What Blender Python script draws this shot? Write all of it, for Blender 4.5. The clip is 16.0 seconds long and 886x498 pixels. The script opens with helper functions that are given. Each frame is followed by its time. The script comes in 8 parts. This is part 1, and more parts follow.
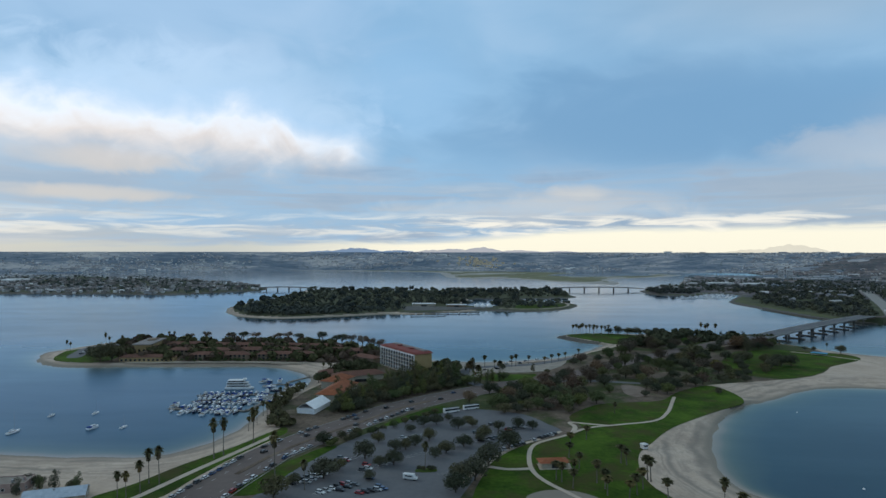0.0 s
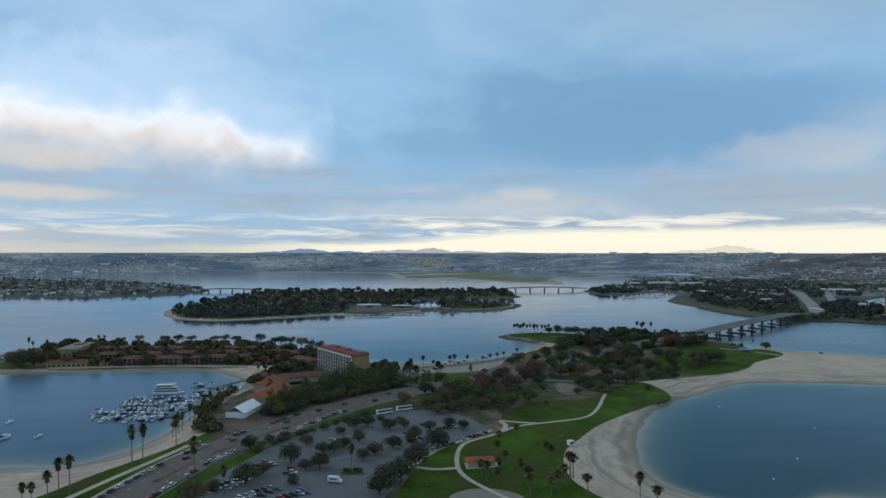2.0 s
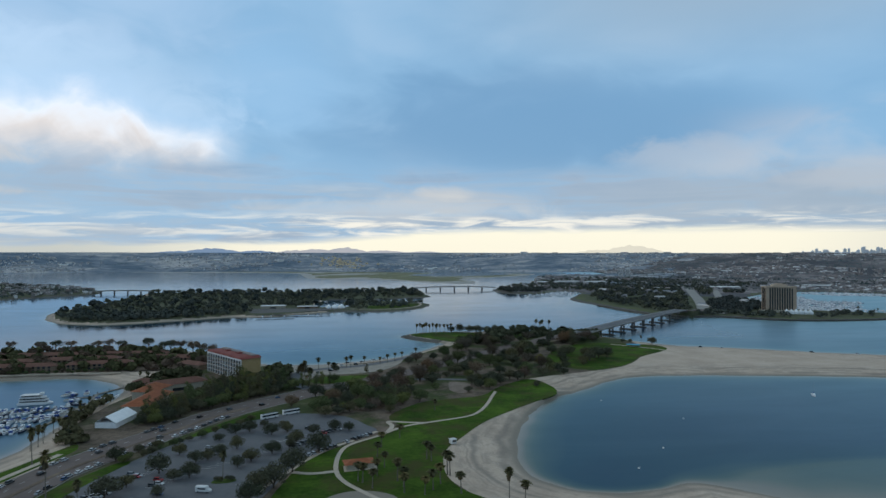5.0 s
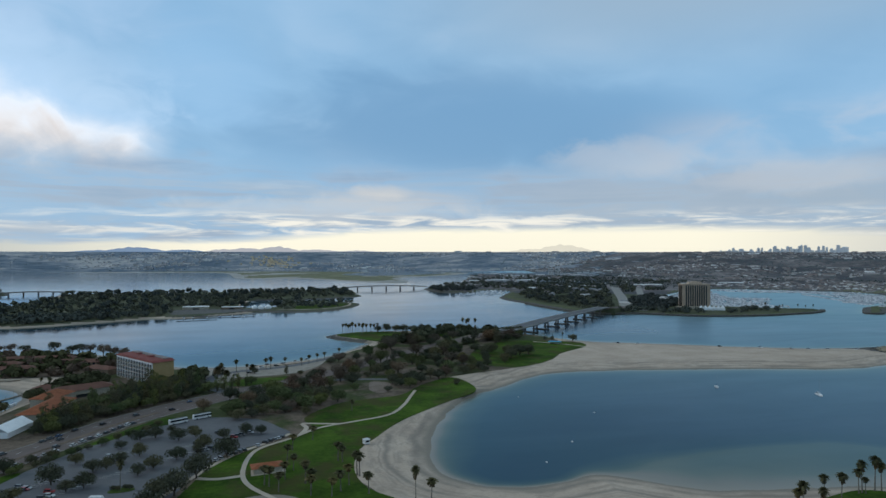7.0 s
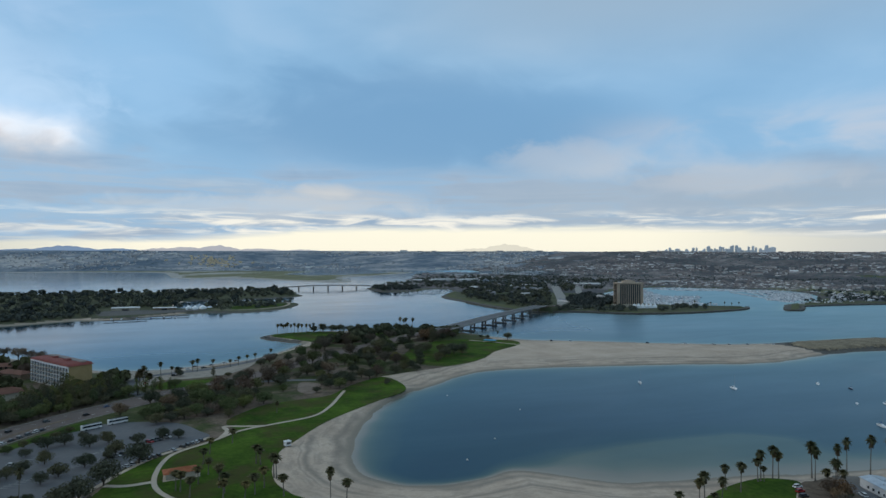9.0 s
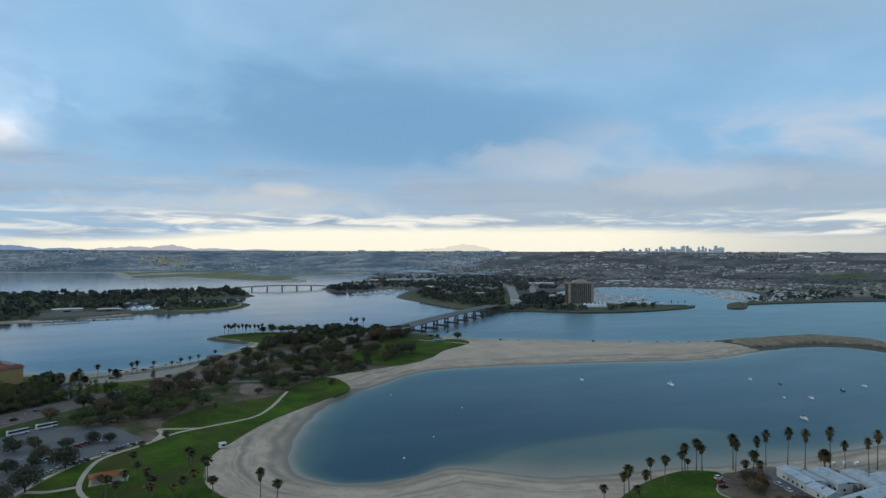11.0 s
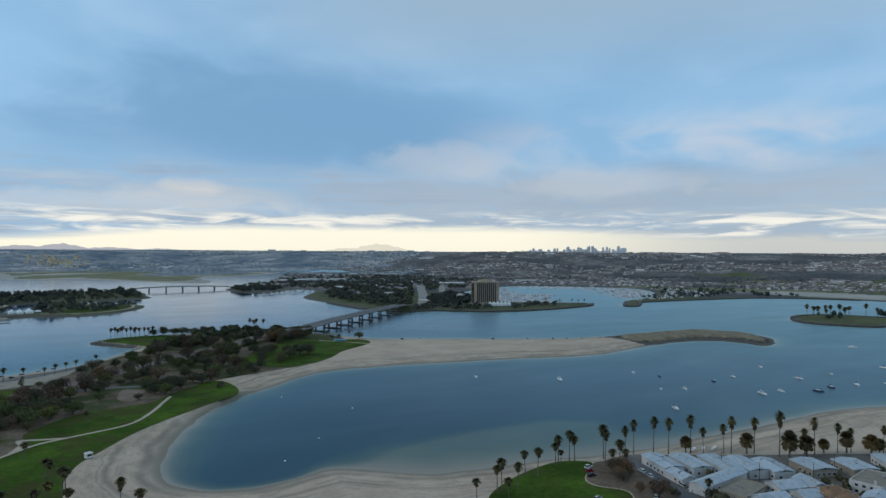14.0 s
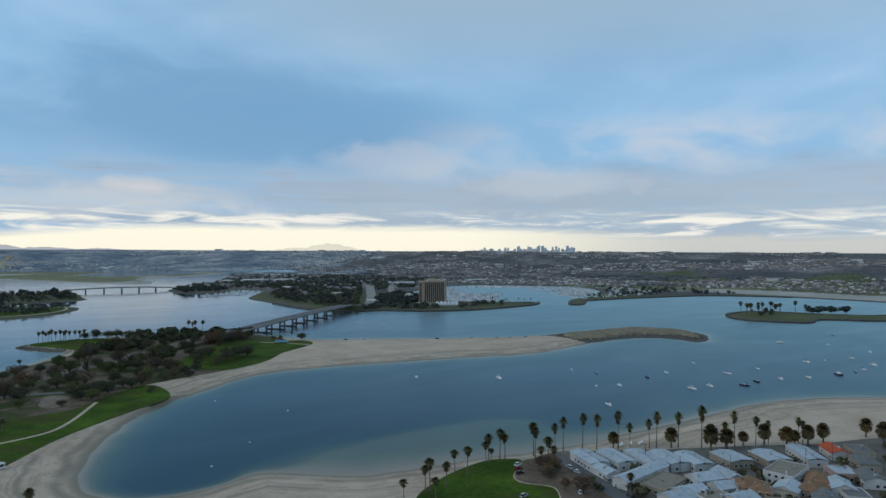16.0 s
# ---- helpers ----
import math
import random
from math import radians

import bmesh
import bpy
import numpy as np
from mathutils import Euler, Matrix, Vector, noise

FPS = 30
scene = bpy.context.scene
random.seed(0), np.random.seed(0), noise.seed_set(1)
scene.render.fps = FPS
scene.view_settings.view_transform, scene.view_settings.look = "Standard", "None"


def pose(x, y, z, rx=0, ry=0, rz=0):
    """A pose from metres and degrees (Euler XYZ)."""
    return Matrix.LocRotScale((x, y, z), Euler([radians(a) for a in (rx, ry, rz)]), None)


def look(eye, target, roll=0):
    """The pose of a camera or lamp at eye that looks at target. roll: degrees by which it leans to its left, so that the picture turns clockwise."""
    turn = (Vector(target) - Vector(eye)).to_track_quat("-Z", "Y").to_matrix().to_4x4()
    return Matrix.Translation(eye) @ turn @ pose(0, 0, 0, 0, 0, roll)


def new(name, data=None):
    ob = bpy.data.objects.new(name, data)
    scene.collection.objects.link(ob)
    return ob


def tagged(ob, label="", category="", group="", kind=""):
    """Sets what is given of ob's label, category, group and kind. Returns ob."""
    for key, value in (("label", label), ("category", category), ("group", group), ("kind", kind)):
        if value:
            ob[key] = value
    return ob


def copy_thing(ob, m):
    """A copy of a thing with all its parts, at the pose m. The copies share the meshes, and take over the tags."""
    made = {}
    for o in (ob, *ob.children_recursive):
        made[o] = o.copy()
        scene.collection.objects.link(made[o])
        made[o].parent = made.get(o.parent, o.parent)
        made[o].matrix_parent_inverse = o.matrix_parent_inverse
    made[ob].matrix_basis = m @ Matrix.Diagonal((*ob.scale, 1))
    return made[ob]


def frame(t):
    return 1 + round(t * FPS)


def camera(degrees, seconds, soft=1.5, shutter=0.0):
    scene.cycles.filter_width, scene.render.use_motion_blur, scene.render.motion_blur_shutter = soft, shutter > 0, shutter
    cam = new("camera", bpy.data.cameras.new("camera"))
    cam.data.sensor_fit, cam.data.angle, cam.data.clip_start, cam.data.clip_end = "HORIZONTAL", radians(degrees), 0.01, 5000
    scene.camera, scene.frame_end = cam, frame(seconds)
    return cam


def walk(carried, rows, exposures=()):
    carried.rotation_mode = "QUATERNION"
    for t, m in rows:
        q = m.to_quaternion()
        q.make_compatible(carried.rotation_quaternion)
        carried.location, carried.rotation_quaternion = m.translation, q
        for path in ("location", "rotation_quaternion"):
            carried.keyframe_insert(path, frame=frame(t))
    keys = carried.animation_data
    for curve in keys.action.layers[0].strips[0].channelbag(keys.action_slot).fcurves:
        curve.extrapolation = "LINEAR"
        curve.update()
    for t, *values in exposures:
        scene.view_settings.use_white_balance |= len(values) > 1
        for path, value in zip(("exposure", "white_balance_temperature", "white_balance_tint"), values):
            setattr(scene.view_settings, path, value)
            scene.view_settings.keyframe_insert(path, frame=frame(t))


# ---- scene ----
cam = camera(70.26, 16.0)
PATH = [
    (0.0, 0.00, 0.00, 115.00, 0.00, 0.32, -0.08),
    (0.5, 3.35, 0.00, 114.69, -0.85, 0.35, -0.06),
    (1.0, 6.47, 0.20, 114.66, -1.88, 0.37, -0.04),
    (1.5, 9.73, 0.19, 114.74, -3.02, 0.39, -0.03),
    (2.0, 12.89, 0.01, 114.83, -4.40, 0.39, -0.03),
    (2.5, 16.10, -0.15, 114.92, -5.85, 0.39, -0.03),
    (3.0, 19.38, -0.14, 115.02, -7.23, 0.38, -0.05),
    (3.5, 22.80, 0.03, 115.14, -8.45, 0.37, -0.07),
    (4.0, 25.97, -0.26, 115.11, -9.58, 0.37, -0.07),
    (6.5, 42.37, -4.20, 115.42, -16.13, 0.31, -0.01),
    (7.0, 45.27, -5.29, 115.49, -17.74, 0.28, -0.03),
    (7.5, 48.38, -6.09, 115.56, -19.21, 0.25, -0.06),
    (8.0, 51.78, -7.34, 115.57, -20.34, 0.23, -0.08),
    (8.5, 55.26, -8.97, 115.67, -21.43, 0.22, -0.10),
    (9.0, 58.41, -10.74, 115.66, -22.51, 0.22, -0.12),
    (11.5, 71.66, -19.99, 115.69, -27.09, 0.22, -0.23),
    (12.0, 74.35, -21.63, 115.66, -28.15, 0.22, -0.27),
    (12.5, 77.08, -23.12, 115.49, -29.39, 0.23, -0.30),
    (13.0, 79.81, -24.45, 115.22, -30.88, 0.24, -0.32),
    (13.5, 82.30, -25.90, 115.23, -32.39, 0.25, -0.32),
    (14.0, 84.57, -27.75, 115.27, -33.77, 0.25, -0.32),
    (14.5, 87.00, -29.47, 115.38, -34.92, 0.24, -0.30),
    (15.0, 89.46, -31.08, 115.76, -36.08, 0.23, -0.28),
    (15.5, 91.91, -32.73, 115.84, -37.20, 0.21, -0.27),
    (16.0, 94.43, -34.39, 115.77, -38.02, 0.22, -0.26),
]
walk(cam, [(t, pose(x, y, z, 90 + pitch, roll, yaw)) for t, x, y, z, yaw, pitch, roll in PATH])

# ---- node helpers ----
class Nodes:
    """A short way to write node trees."""
    def __init__(self, tree, fresh=True):
        self.tree = tree
        if fresh:
            tree.nodes.clear()

    def add(self, kind):
        return self.tree.nodes.new(kind)

    def attribute(self, name):
        n = self.add("ShaderNodeAttribute")
        n.attribute_name = name
        return n.outputs["Fac"]

    def put(self, socket, v):
        if v is None:
            return
        if isinstance(v, bpy.types.NodeSocket):
            self.tree.links.new(v, socket)
        elif isinstance(v, (tuple, list)) and len(v) == 3 and socket.type == "RGBA":
            socket.default_value = (*v, 1)
        else:
            socket.default_value = v

    def math(self, op, a, b=None, c=None, clamp=False):
        n = self.add("ShaderNodeMath")
        n.operation, n.use_clamp = op, clamp
        for s, v in zip(n.inputs, (a, b, c)):
            self.put(s, v)
        return n.outputs[0]

    def vec(self, x=0.0, y=0.0, z=0.0):
        n = self.add("ShaderNodeCombineXYZ")
        for s, v in zip(n.inputs, (x, y, z)):
            self.put(s, v)
        return n.outputs[0]

    def step(self, v, lo, hi):
        n = self.add("ShaderNodeMapRange")
        n.interpolation_type = "SMOOTHSTEP"
        for s, q in zip(n.inputs, (v, lo, hi, 0.0, 1.0)):
            self.put(s, q)
        return n.outputs[0]

    def noise(self, vector, scale, detail=4.0, rough=0.55, warp=0.0):
        n = self.add("ShaderNodeTexNoise")
        self.put(n.inputs["Vector"], vector)
        n.inputs["Scale"].default_value = scale
        n.inputs["Detail"].default_value = detail
        n.inputs["Roughness"].default_value = rough
        n.inputs["Distortion"].default_value = warp
        return n.outputs["Fac"]

    def ramp(self, fac, stops):
        n = self.add("ShaderNodeValToRGB")
        e = n.color_ramp.elements
        while len(e) < len(stops):
            e.new(0.5)
        for el, (p, c) in zip(e, stops):
            el.position, el.color = p, (*c, 1)
        self.put(n.inputs[0], fac)
        return n.outputs[0]

    def mix(self, fac, a, b, blend="MIX"):
        n = self.add("ShaderNodeMix")
        n.data_type, n.blend_type = "RGBA", blend
        self.put(n.inputs["Factor"], fac)
        self.put(n.inputs[6], a)
        self.put(n.inputs[7], b)
        return n.outputs[2]


# ---- sky: broken overcast at the end of a winter day, the sun low behind cloud ----
SUN_AZ, SUN_EL = radians(62), radians(24)          # bearing to the left of +y, and height
world = bpy.data.worlds.new("sky")
scene.world = world
world.use_nodes = True
N = Nodes(world.node_tree)
way = N.add("ShaderNodeTexCoord").outputs["Generated"]
sep = N.add("ShaderNodeSeparateXYZ")
N.put(sep.inputs[0], way)
dx, dy, dz = sep.outputs
up = N.math("MAXIMUM", dz, 0.0)
bearing = N.math("MULTIPLY", N.math("ARCTAN2", N.math("MULTIPLY", dx, -1.0), dy), 57.2958)
height = N.math("MULTIPLY", N.math("ARCSINE", up), 57.2958)

def field(fx, fy, shift, detail=3.5, rough=0.5, warp=0.4):
    """Soft cloud noise over bearing and height, in degrees."""
    return N.noise(N.vec(N.math("MULTIPLY", bearing, fx), N.math("MULTIPLY", height, fy), shift), 1.0, detail, rough, warp)


def bump(b0, bw, h0, hw, soft=None):
    """A soft oval in the sky round a bearing and a height."""
    bb = bearing if soft is None else N.math("ADD", bearing, N.math("MULTIPLY", soft, bw * 0.9))
    hh = height if soft is None else N.math("ADD", height, N.math("MULTIPLY", soft, hw * 1.1))
    u = N.math("DIVIDE", N.math("SUBTRACT", bb, b0), bw)
    v = N.math("DIVIDE", N.math("SUBTRACT", hh, h0), hw)
    return N.step(N.math("ADD", N.math("MULTIPLY", u, u), N.math("MULTIPLY", v, v)), 1.0, 0.0)


soft = field(0.050, 0.105, 2.0, 3.0, 0.45, 0.5)
puff = field(0.115, 0.26, 5.5, 4.0, 0.5, 0.5)
wisp = field(0.30, 0.42, 8.2, 4.0, 0.55, 0.6)
bands = field(0.060, 0.80, 3.7, 4.0, 0.5, 0.5)
sway = N.math("SUBTRACT", puff, 0.5)
fray = N.math("SUBTRACT", wisp, 0.5)
# the blue-grey deck, and paler and greyer higher up and overhead
sky = N.ramp(N.math("ADD", N.math("MULTIPLY", soft, 0.7), N.math("MULTIPLY", puff, 0.3)), [(0.30, (0.185, 0.385, 0.615)), (0.50, (0.265, 0.470, 0.695)), (0.70, (0.380, 0.560, 0.760))])
sky = N.mix(N.math("MULTIPLY", bump(-19.0, 27.0, 11.2, 6.0, sway), 0.95), sky, (0.160, 0.332, 0.545))
sky = N.mix(N.math("MULTIPLY", bump(3.0, 7.0, 14.5, 5.5, sway), 0.55), sky, (0.27, 0.50, 0.76))
sky = N.mix(N.math("MULTIPLY", bump(24.0, 26.0, 21.0, 7.0, sway), 0.45), sky, (0.40, 0.57, 0.79))
sky = N.mix(N.math("MULTIPLY", N.step(height, 13.0, 22.0), N.step(bearing, -2.0, -36.0)), sky, (0.305, 0.44, 0.58))
overhead = N.ramp(puff, [(0.3, (0.24, 0.355, 0.44)), (0.7, (0.41, 0.525, 0.60))])
sky = N.mix(N.step(height, 22.5, 40.0), sky, overhead)
# pale heaps in the south
heap = N.math("MULTIPLY", N.step(N.math("ADD", N.math("MULTIPLY", puff, 0.6), N.math("MULTIPLY", soft, 0.4)), 0.44, 0.60), N.math("MULTIPLY", N.step(bearing, -30.0, -46.0), N.math("MULTIPLY", N.step(height, 12.8, 9.0), N.step(height, 4.5, 8.5))))
sky = N.mix(N.math("MULTIPLY", heap, 0.75), sky, (0.53, 0.565, 0.635))
# grey layer under the deck with lit puffs
grey = N.ramp(N.math("ADD", N.math("MULTIPLY", bands, 0.6), N.math("MULTIPLY", puff, 0.4)), [(0.34, (0.225, 0.350, 0.515)), (0.45, (0.300, 0.405, 0.545)), (0.52, (0.270, 0.440, 0.640)), (0.58, (0.330, 0.440, 0.575)), (0.68, (0.46, 0.53, 0.61))])
sky = N.mix(N.step(N.math("ADD", height, N.math("MULTIPLY", sway, 5.0)), 8.2, 5.6), sky, grey)
sky = N.mix(N.math("MULTIPLY", N.math("MULTIPLY", N.step(height, 9.0, 5.0), N.step(bearing, -12.0, -34.0)), 0.6), sky, (0.37, 0.445, 0.535))
for b0, bw, h0, hw, k, tone in ((30.0, 16.0, 5.4, 2.3, 0.45, (0.27, 0.37, 0.50)), (28.0, 14.0, 1.6, 0.9, 0.5, (0.33, 0.40, 0.47)), (-8.0, 18.0, 3.7, 1.5, 0.42, (0.62, 0.64, 0.66)), (-13.0, 10.0, 4.6, 1.5, 0.34, (0.56, 0.56, 0.57)), (-12.0, 3.4, 5.4, 0.9, 0.42, (0.64, 0.62, 0.60)), (29.0, 8.0, 4.7, 0.8, 0.7, (0.60, 0.545, 0.50)), (27.5, 8.0, 7.4, 1.2, 0.7, (0.63, 0.56, 0.50)), (-34.0, 8.0, 8.3, 2.0, 0.5, (0.52, 0.55, 0.60)), (-48.0, 10.0, 6.0, 1.6, 0.45, (0.52, 0.54, 0.58)),
                                (9.0, 16.0, 3.2, 0.7, 0.6, (0.25, 0.44, 0.66)), (24.0, 14.0, 2.6, 0.6, 0.65, (0.22, 0.42, 0.66)), (-52.0, 14.0, 4.4, 1.0, 0.5, (0.29, 0.38, 0.49))):
    sky = N.mix(N.math("MULTIPLY", bump(b0, bw, h0, hw, fray), k), sky, tone)
# the lit break: white along its upper rim, cream below, fading into grey
spike = N.math("SUBTRACT", field(0.20, 0.19, 4.4, 4.0, 0.52, 0.7), 0.5)
lift = N.math("ADD", N.math("ADD", N.math("MULTIPLY", sway, 3.0), N.math("MULTIPLY", fray, 2.0)), N.math("MULTIPLY", spike, 4.6))
slope = N.math("MULTIPLY", N.step(bearing, 20.0, 5.0), 3.0)
rim = N.math("ADD", N.math("ADD", N.math("ADD", height, 0.7), lift), slope)
inb = N.step(N.math("ADD", bearing, N.math("MULTIPLY", sway, 6.0)), 3.8, 8.5)
gap = N.math("MULTIPLY", N.math("MULTIPLY", N.step(rim, 15.8, 10.6), N.step(N.math("ADD", height, N.math("MULTIPLY", fray, 2.6)), 5.6, 10.2)), N.math("MULTIPLY", inb, N.step(bearing, 80.0, 50.0)))
gap_colour = N.ramp(N.math("DIVIDE", rim, 20.0), [(0.30, (0.37, 0.40, 0.45)), (0.43, (0.58, 0.53, 0.51)), (0.52, (0.74, 0.68, 0.65)), (0.60, (0.90, 0.93, 0.985)), (0.72, (0.46, 0.68, 0.95))])
sky = N.mix(N.math("MULTIPLY", bump(23.0, 21.0, 12.8, 5.5, fray), 0.5), sky, (0.58, 0.76, 0.97))
sky = N.mix(N.math("MULTIPLY", gap, 0.95), sky, gap_colour)
# cream streaks between the low bands, and the clear strip over the horizon, deeper in the south
streak = field(0.16, 1.3, 2.7, 4.5, 0.55, 0.7)
s_fac = N.math("MULTIPLY", N.step(streak, 0.44, 0.66), N.math("MULTIPLY", N.step(height, 0.9, 1.7), N.step(height, 4.0, 2.6)))
s_fac = N.math("MULTIPLY", s_fac, N.math("ADD", 0.50, N.math("MULTIPLY", N.step(bearing, 14.0, -6.0), 0.45)))
sky = N.mix(s_fac, sky, (0.90, 0.87, 0.79))
south = N.step(bearing, 22.0, 0.0)
far_south = N.step(bearing, -38.0, -62.0)
deep = N.math("ADD", 0.95, N.math("SUBTRACT", N.math("MULTIPLY", N.step(bearing, 6.0, -16.0), 1.25), N.math("MULTIPLY", far_south, 0.75)))
edge = N.math("SUBTRACT", N.math("ADD", height, N.math("MULTIPLY", N.math("SUBTRACT", streak, 0.5), 1.3)), deep)
clear = N.mix(south, (0.47, 0.52, 0.52), (0.95, 0.91, 0.75))
clear = N.mix(far_south, clear, (0.54, 0.56, 0.55))
sky = N.mix(N.step(edge, 0.25, -0.55), sky, clear)
nishita = N.add("ShaderNodeTexSky")
nishita.sky_type = "NISHITA"
nishita.sun_disc, nishita.sun_elevation, nishita.sun_rotation = False, SUN_EL, -SUN_AZ
bg = N.add("ShaderNodeBackground")
both = N.mix(1.0, sky, N.mix(1.0, nishita.outputs[0], (0.012, 0.012, 0.012), "MULTIPLY"), "ADD")
N.put(bg.inputs[0], both)
bg.inputs[1].default_value = 1.0
out = N.add("ShaderNodeOutputWorld")
N.put(out.inputs[0], bg.outputs[0])

sun = new("sun", bpy.data.lights.new("sun", "SUN"))
sun.data.energy, sun.data.angle, sun.data.color = 0.5, radians(20), (1.0, 0.93, 0.82)
sun_dir = Vector((-math.sin(SUN_AZ) * math.cos(SUN_EL), math.cos(SUN_AZ) * math.cos(SUN_EL), math.sin(SUN_EL)))
sun.matrix_world = look(sun_dir * 1000, (0, 0, 0))

# ---- materials ----
def material(name, rough=0.8, metal=0.0, spec=0.3):
    m = bpy.data.materials.new(name)
    m.use_nodes = True
    n = Nodes(m.node_tree)
    b = n.add("ShaderNodeBsdfPrincipled")
    b.inputs["Roughness"].default_value, b.inputs["Metallic"].default_value = rough, metal
    b.inputs["Specular IOR Level"].default_value = spec
    o = n.add("ShaderNodeOutputMaterial")
    n.put(o.inputs[0], b.outputs[0])
    return m, n, b


def place(n):
    return n.add("ShaderNodeNewGeometry").outputs["Position"]


def relief(n, b, fac, strength, distance):
    k = n.add("ShaderNodeBump")
    k.inputs["Strength"].default_value, k.inputs["Distance"].default_value = strength, distance
    n.put(k.inputs["Height"], fac)
    n.put(b.inputs["Normal"], k.outputs[0])


def mottled(name, dark, light, size, rough=0.85, grain=4.0, bump=0.0, vary=0.0, spec=0.3, local=False, metal=0.0):
    """A surface whose colour runs between two tones at two scales; vary: a shift of value from piece to piece."""
    m, n, b = material(name, rough, metal, spec)
    p = n.add("ShaderNodeTexCoord").outputs["Object"] if local else place(n)
    a = n.noise(p, 1.0 / size, 5, 0.6)
    g = n.noise(p, grain / size, 4, 0.6)
    f = n.math("ADD", n.math("MULTIPLY", a, 0.65), n.math("MULTIPLY", g, 0.35))
    col = n.ramp(f, [(0.34, dark), (0.66, light)])
    if vary:
        r = n.add("ShaderNodeObjectInfo").outputs["Random"]
        col = n.mix(1.0, col, n.ramp(r, [(0.0, (1 - vary,) * 3), (1.0, (1.0,) * 3)]), "MULTIPLY")
    n.put(b.inputs["Base Color"], col)
    if bump:
        relief(n, b, g, 0.6, bump)
    return m


def island_vary(name, stops, size, rough=0.85, bump=0.0):
    """For joined pieces: each island takes its own tone from the stops."""
    m, n, b = material(name, rough)
    r = n.add("ShaderNodeNewGeometry").outputs["Random Per Island"]
    col = n.ramp(r, stops)
    g = n.noise(place(n), 1.0 / size, 4, 0.6)
    col = n.mix(1.0, col, n.ramp(g, [(0.3, (0.72,) * 3), (0.7, (1.1,) * 3)]), "MULTIPLY")
    n.put(b.inputs["Base Color"], col)
    return m


# sand: pale, with darker tide marks that run along the shore
m, n, b = material("sand", 0.92)
p = place(n)
a = n.noise(p, 0.03, 5, 0.6)
g = n.noise(p, 0.5, 5, 0.65)
inland = n.attribute("inland")
far_in = n.math("ADD", inland, n.math("MULTIPLY", n.math("SUBTRACT", n.noise(p, 0.018, 4, 0.55), 0.5), 20.0))
streaks = n.noise(n.vec(n.math("MULTIPLY", far_in, 0.17), n.math("MULTIPLY", n.noise(p, 0.02, 4, 0.6), 9.0), 0.0), 1.0, 4, 0.62)
col = n.ramp(n.math("ADD", n.math("MULTIPLY", a, 0.6), n.math("MULTIPLY", g, 0.4)), [(0.32, (0.370, 0.285, 0.220)), (0.5, (0.470, 0.372, 0.292)), (0.68, (0.57, 0.465, 0.375))])
# tide lines and wheel tracks run along the shore, damp sand at the edge
near_shore = n.math("MULTIPLY", n.step(inland, -2.0, 4.0), n.step(inland, 62.0, 40.0))
col = n.mix(n.math("MULTIPLY", n.math("MULTIPLY", n.step(streaks, 0.47, 0.66), near_shore), 0.42), col, (0.20, 0.172, 0.142))


def tide_line(at, half, weight, seed):
    """How much of a dark line along the shore shows here, broken by noise."""
    off = n.math("ABSOLUTE", n.math("SUBTRACT", far_in, at))
    gaps = n.step(n.noise(n.vec(p_x, p_y, seed), 0.02, 3, 0.6), 0.36, 0.56)
    return n.math("MULTIPLY", n.math("MULTIPLY", n.step(off, half, 0.0), gaps), weight)


s_xyz = n.add("ShaderNodeSeparateXYZ")
n.put(s_xyz.inputs[0], p)
p_x, p_y = s_xyz.outputs[0], s_xyz.outputs[1]
for at_m, half_m, weight, seed in ((10.0, 5.5, 0.66, 0.0), (26.0, 3.4, 0.60, 40.0), (30.0, 1.2, 0.4, 90.0), (38.0, 2.6, 0.3, 140.0)):
    col = n.mix(tide_line(at_m, half_m, weight, seed), col, (0.150, 0.135, 0.115))
col = n.mix(n.math("MULTIPLY", n.step(inland, 9.0, 1.0), 0.85), col, (0.185, 0.168, 0.138))
n.put(b.inputs["Base Color"], col)
relief(n, b, g, 0.5, 0.25)
SAND = m

GRASS = mottled("park_grass", (0.018, 0.042, 0.006), (0.080, 0.140, 0.018), 30, 0.95, 11, 0.15, spec=0.05)
# worn and dry patches in the lawns
n = Nodes(GRASS.node_tree, False)
b = [q for q in n.tree.nodes if q.bl_idname == "ShaderNodeBsdfPrincipled"][0]
green = b.inputs["Base Color"].links[0].from_socket
worn = n.math("MULTIPLY", n.step(n.noise(place(n), 0.040, 6, 0.68), 0.45, 0.64), 0.8)
damp = n.math("MULTIPLY", n.step(n.noise(place(n), 0.021, 5, 0.62), 0.52, 0.62), 0.6)
green = n.mix(damp, green, (0.020, 0.042, 0.008))
n.put(b.inputs["Base Color"], n.mix(worn, green, (0.066, 0.058, 0.024)))
EARTH = mottled("bare_earth", (0.085, 0.064, 0.048), (0.215, 0.165, 0.125), 22, 0.95, 8, 0.1, spec=0.1)
# earth under the park trees: thin grass in wide patches, pale trodden places
PARK_EARTH = mottled("patchy_park_ground", (0.070, 0.054, 0.040), (0.205, 0.158, 0.122), 17, 0.95, 8, 0.1, spec=0.1)
n = Nodes(PARK_EARTH.node_tree, False)
b = [q for q in n.tree.nodes if q.bl_idname == "ShaderNodeBsdfPrincipled"][0]
brown = b.inputs["Base Color"].links[0].from_socket
p = place(n)
thin = n.step(n.noise(p, 0.017, 5, 0.62), 0.44, 0.58)
blades = n.ramp(n.noise(p, 0.3, 4, 0.6), [(0.3, (0.026, 0.044, 0.012)), (0.7, (0.062, 0.084, 0.024))])
n.put(b.inputs["Base Color"], n.mix(n.math("MULTIPLY", thin, 0.85), brown, blades))
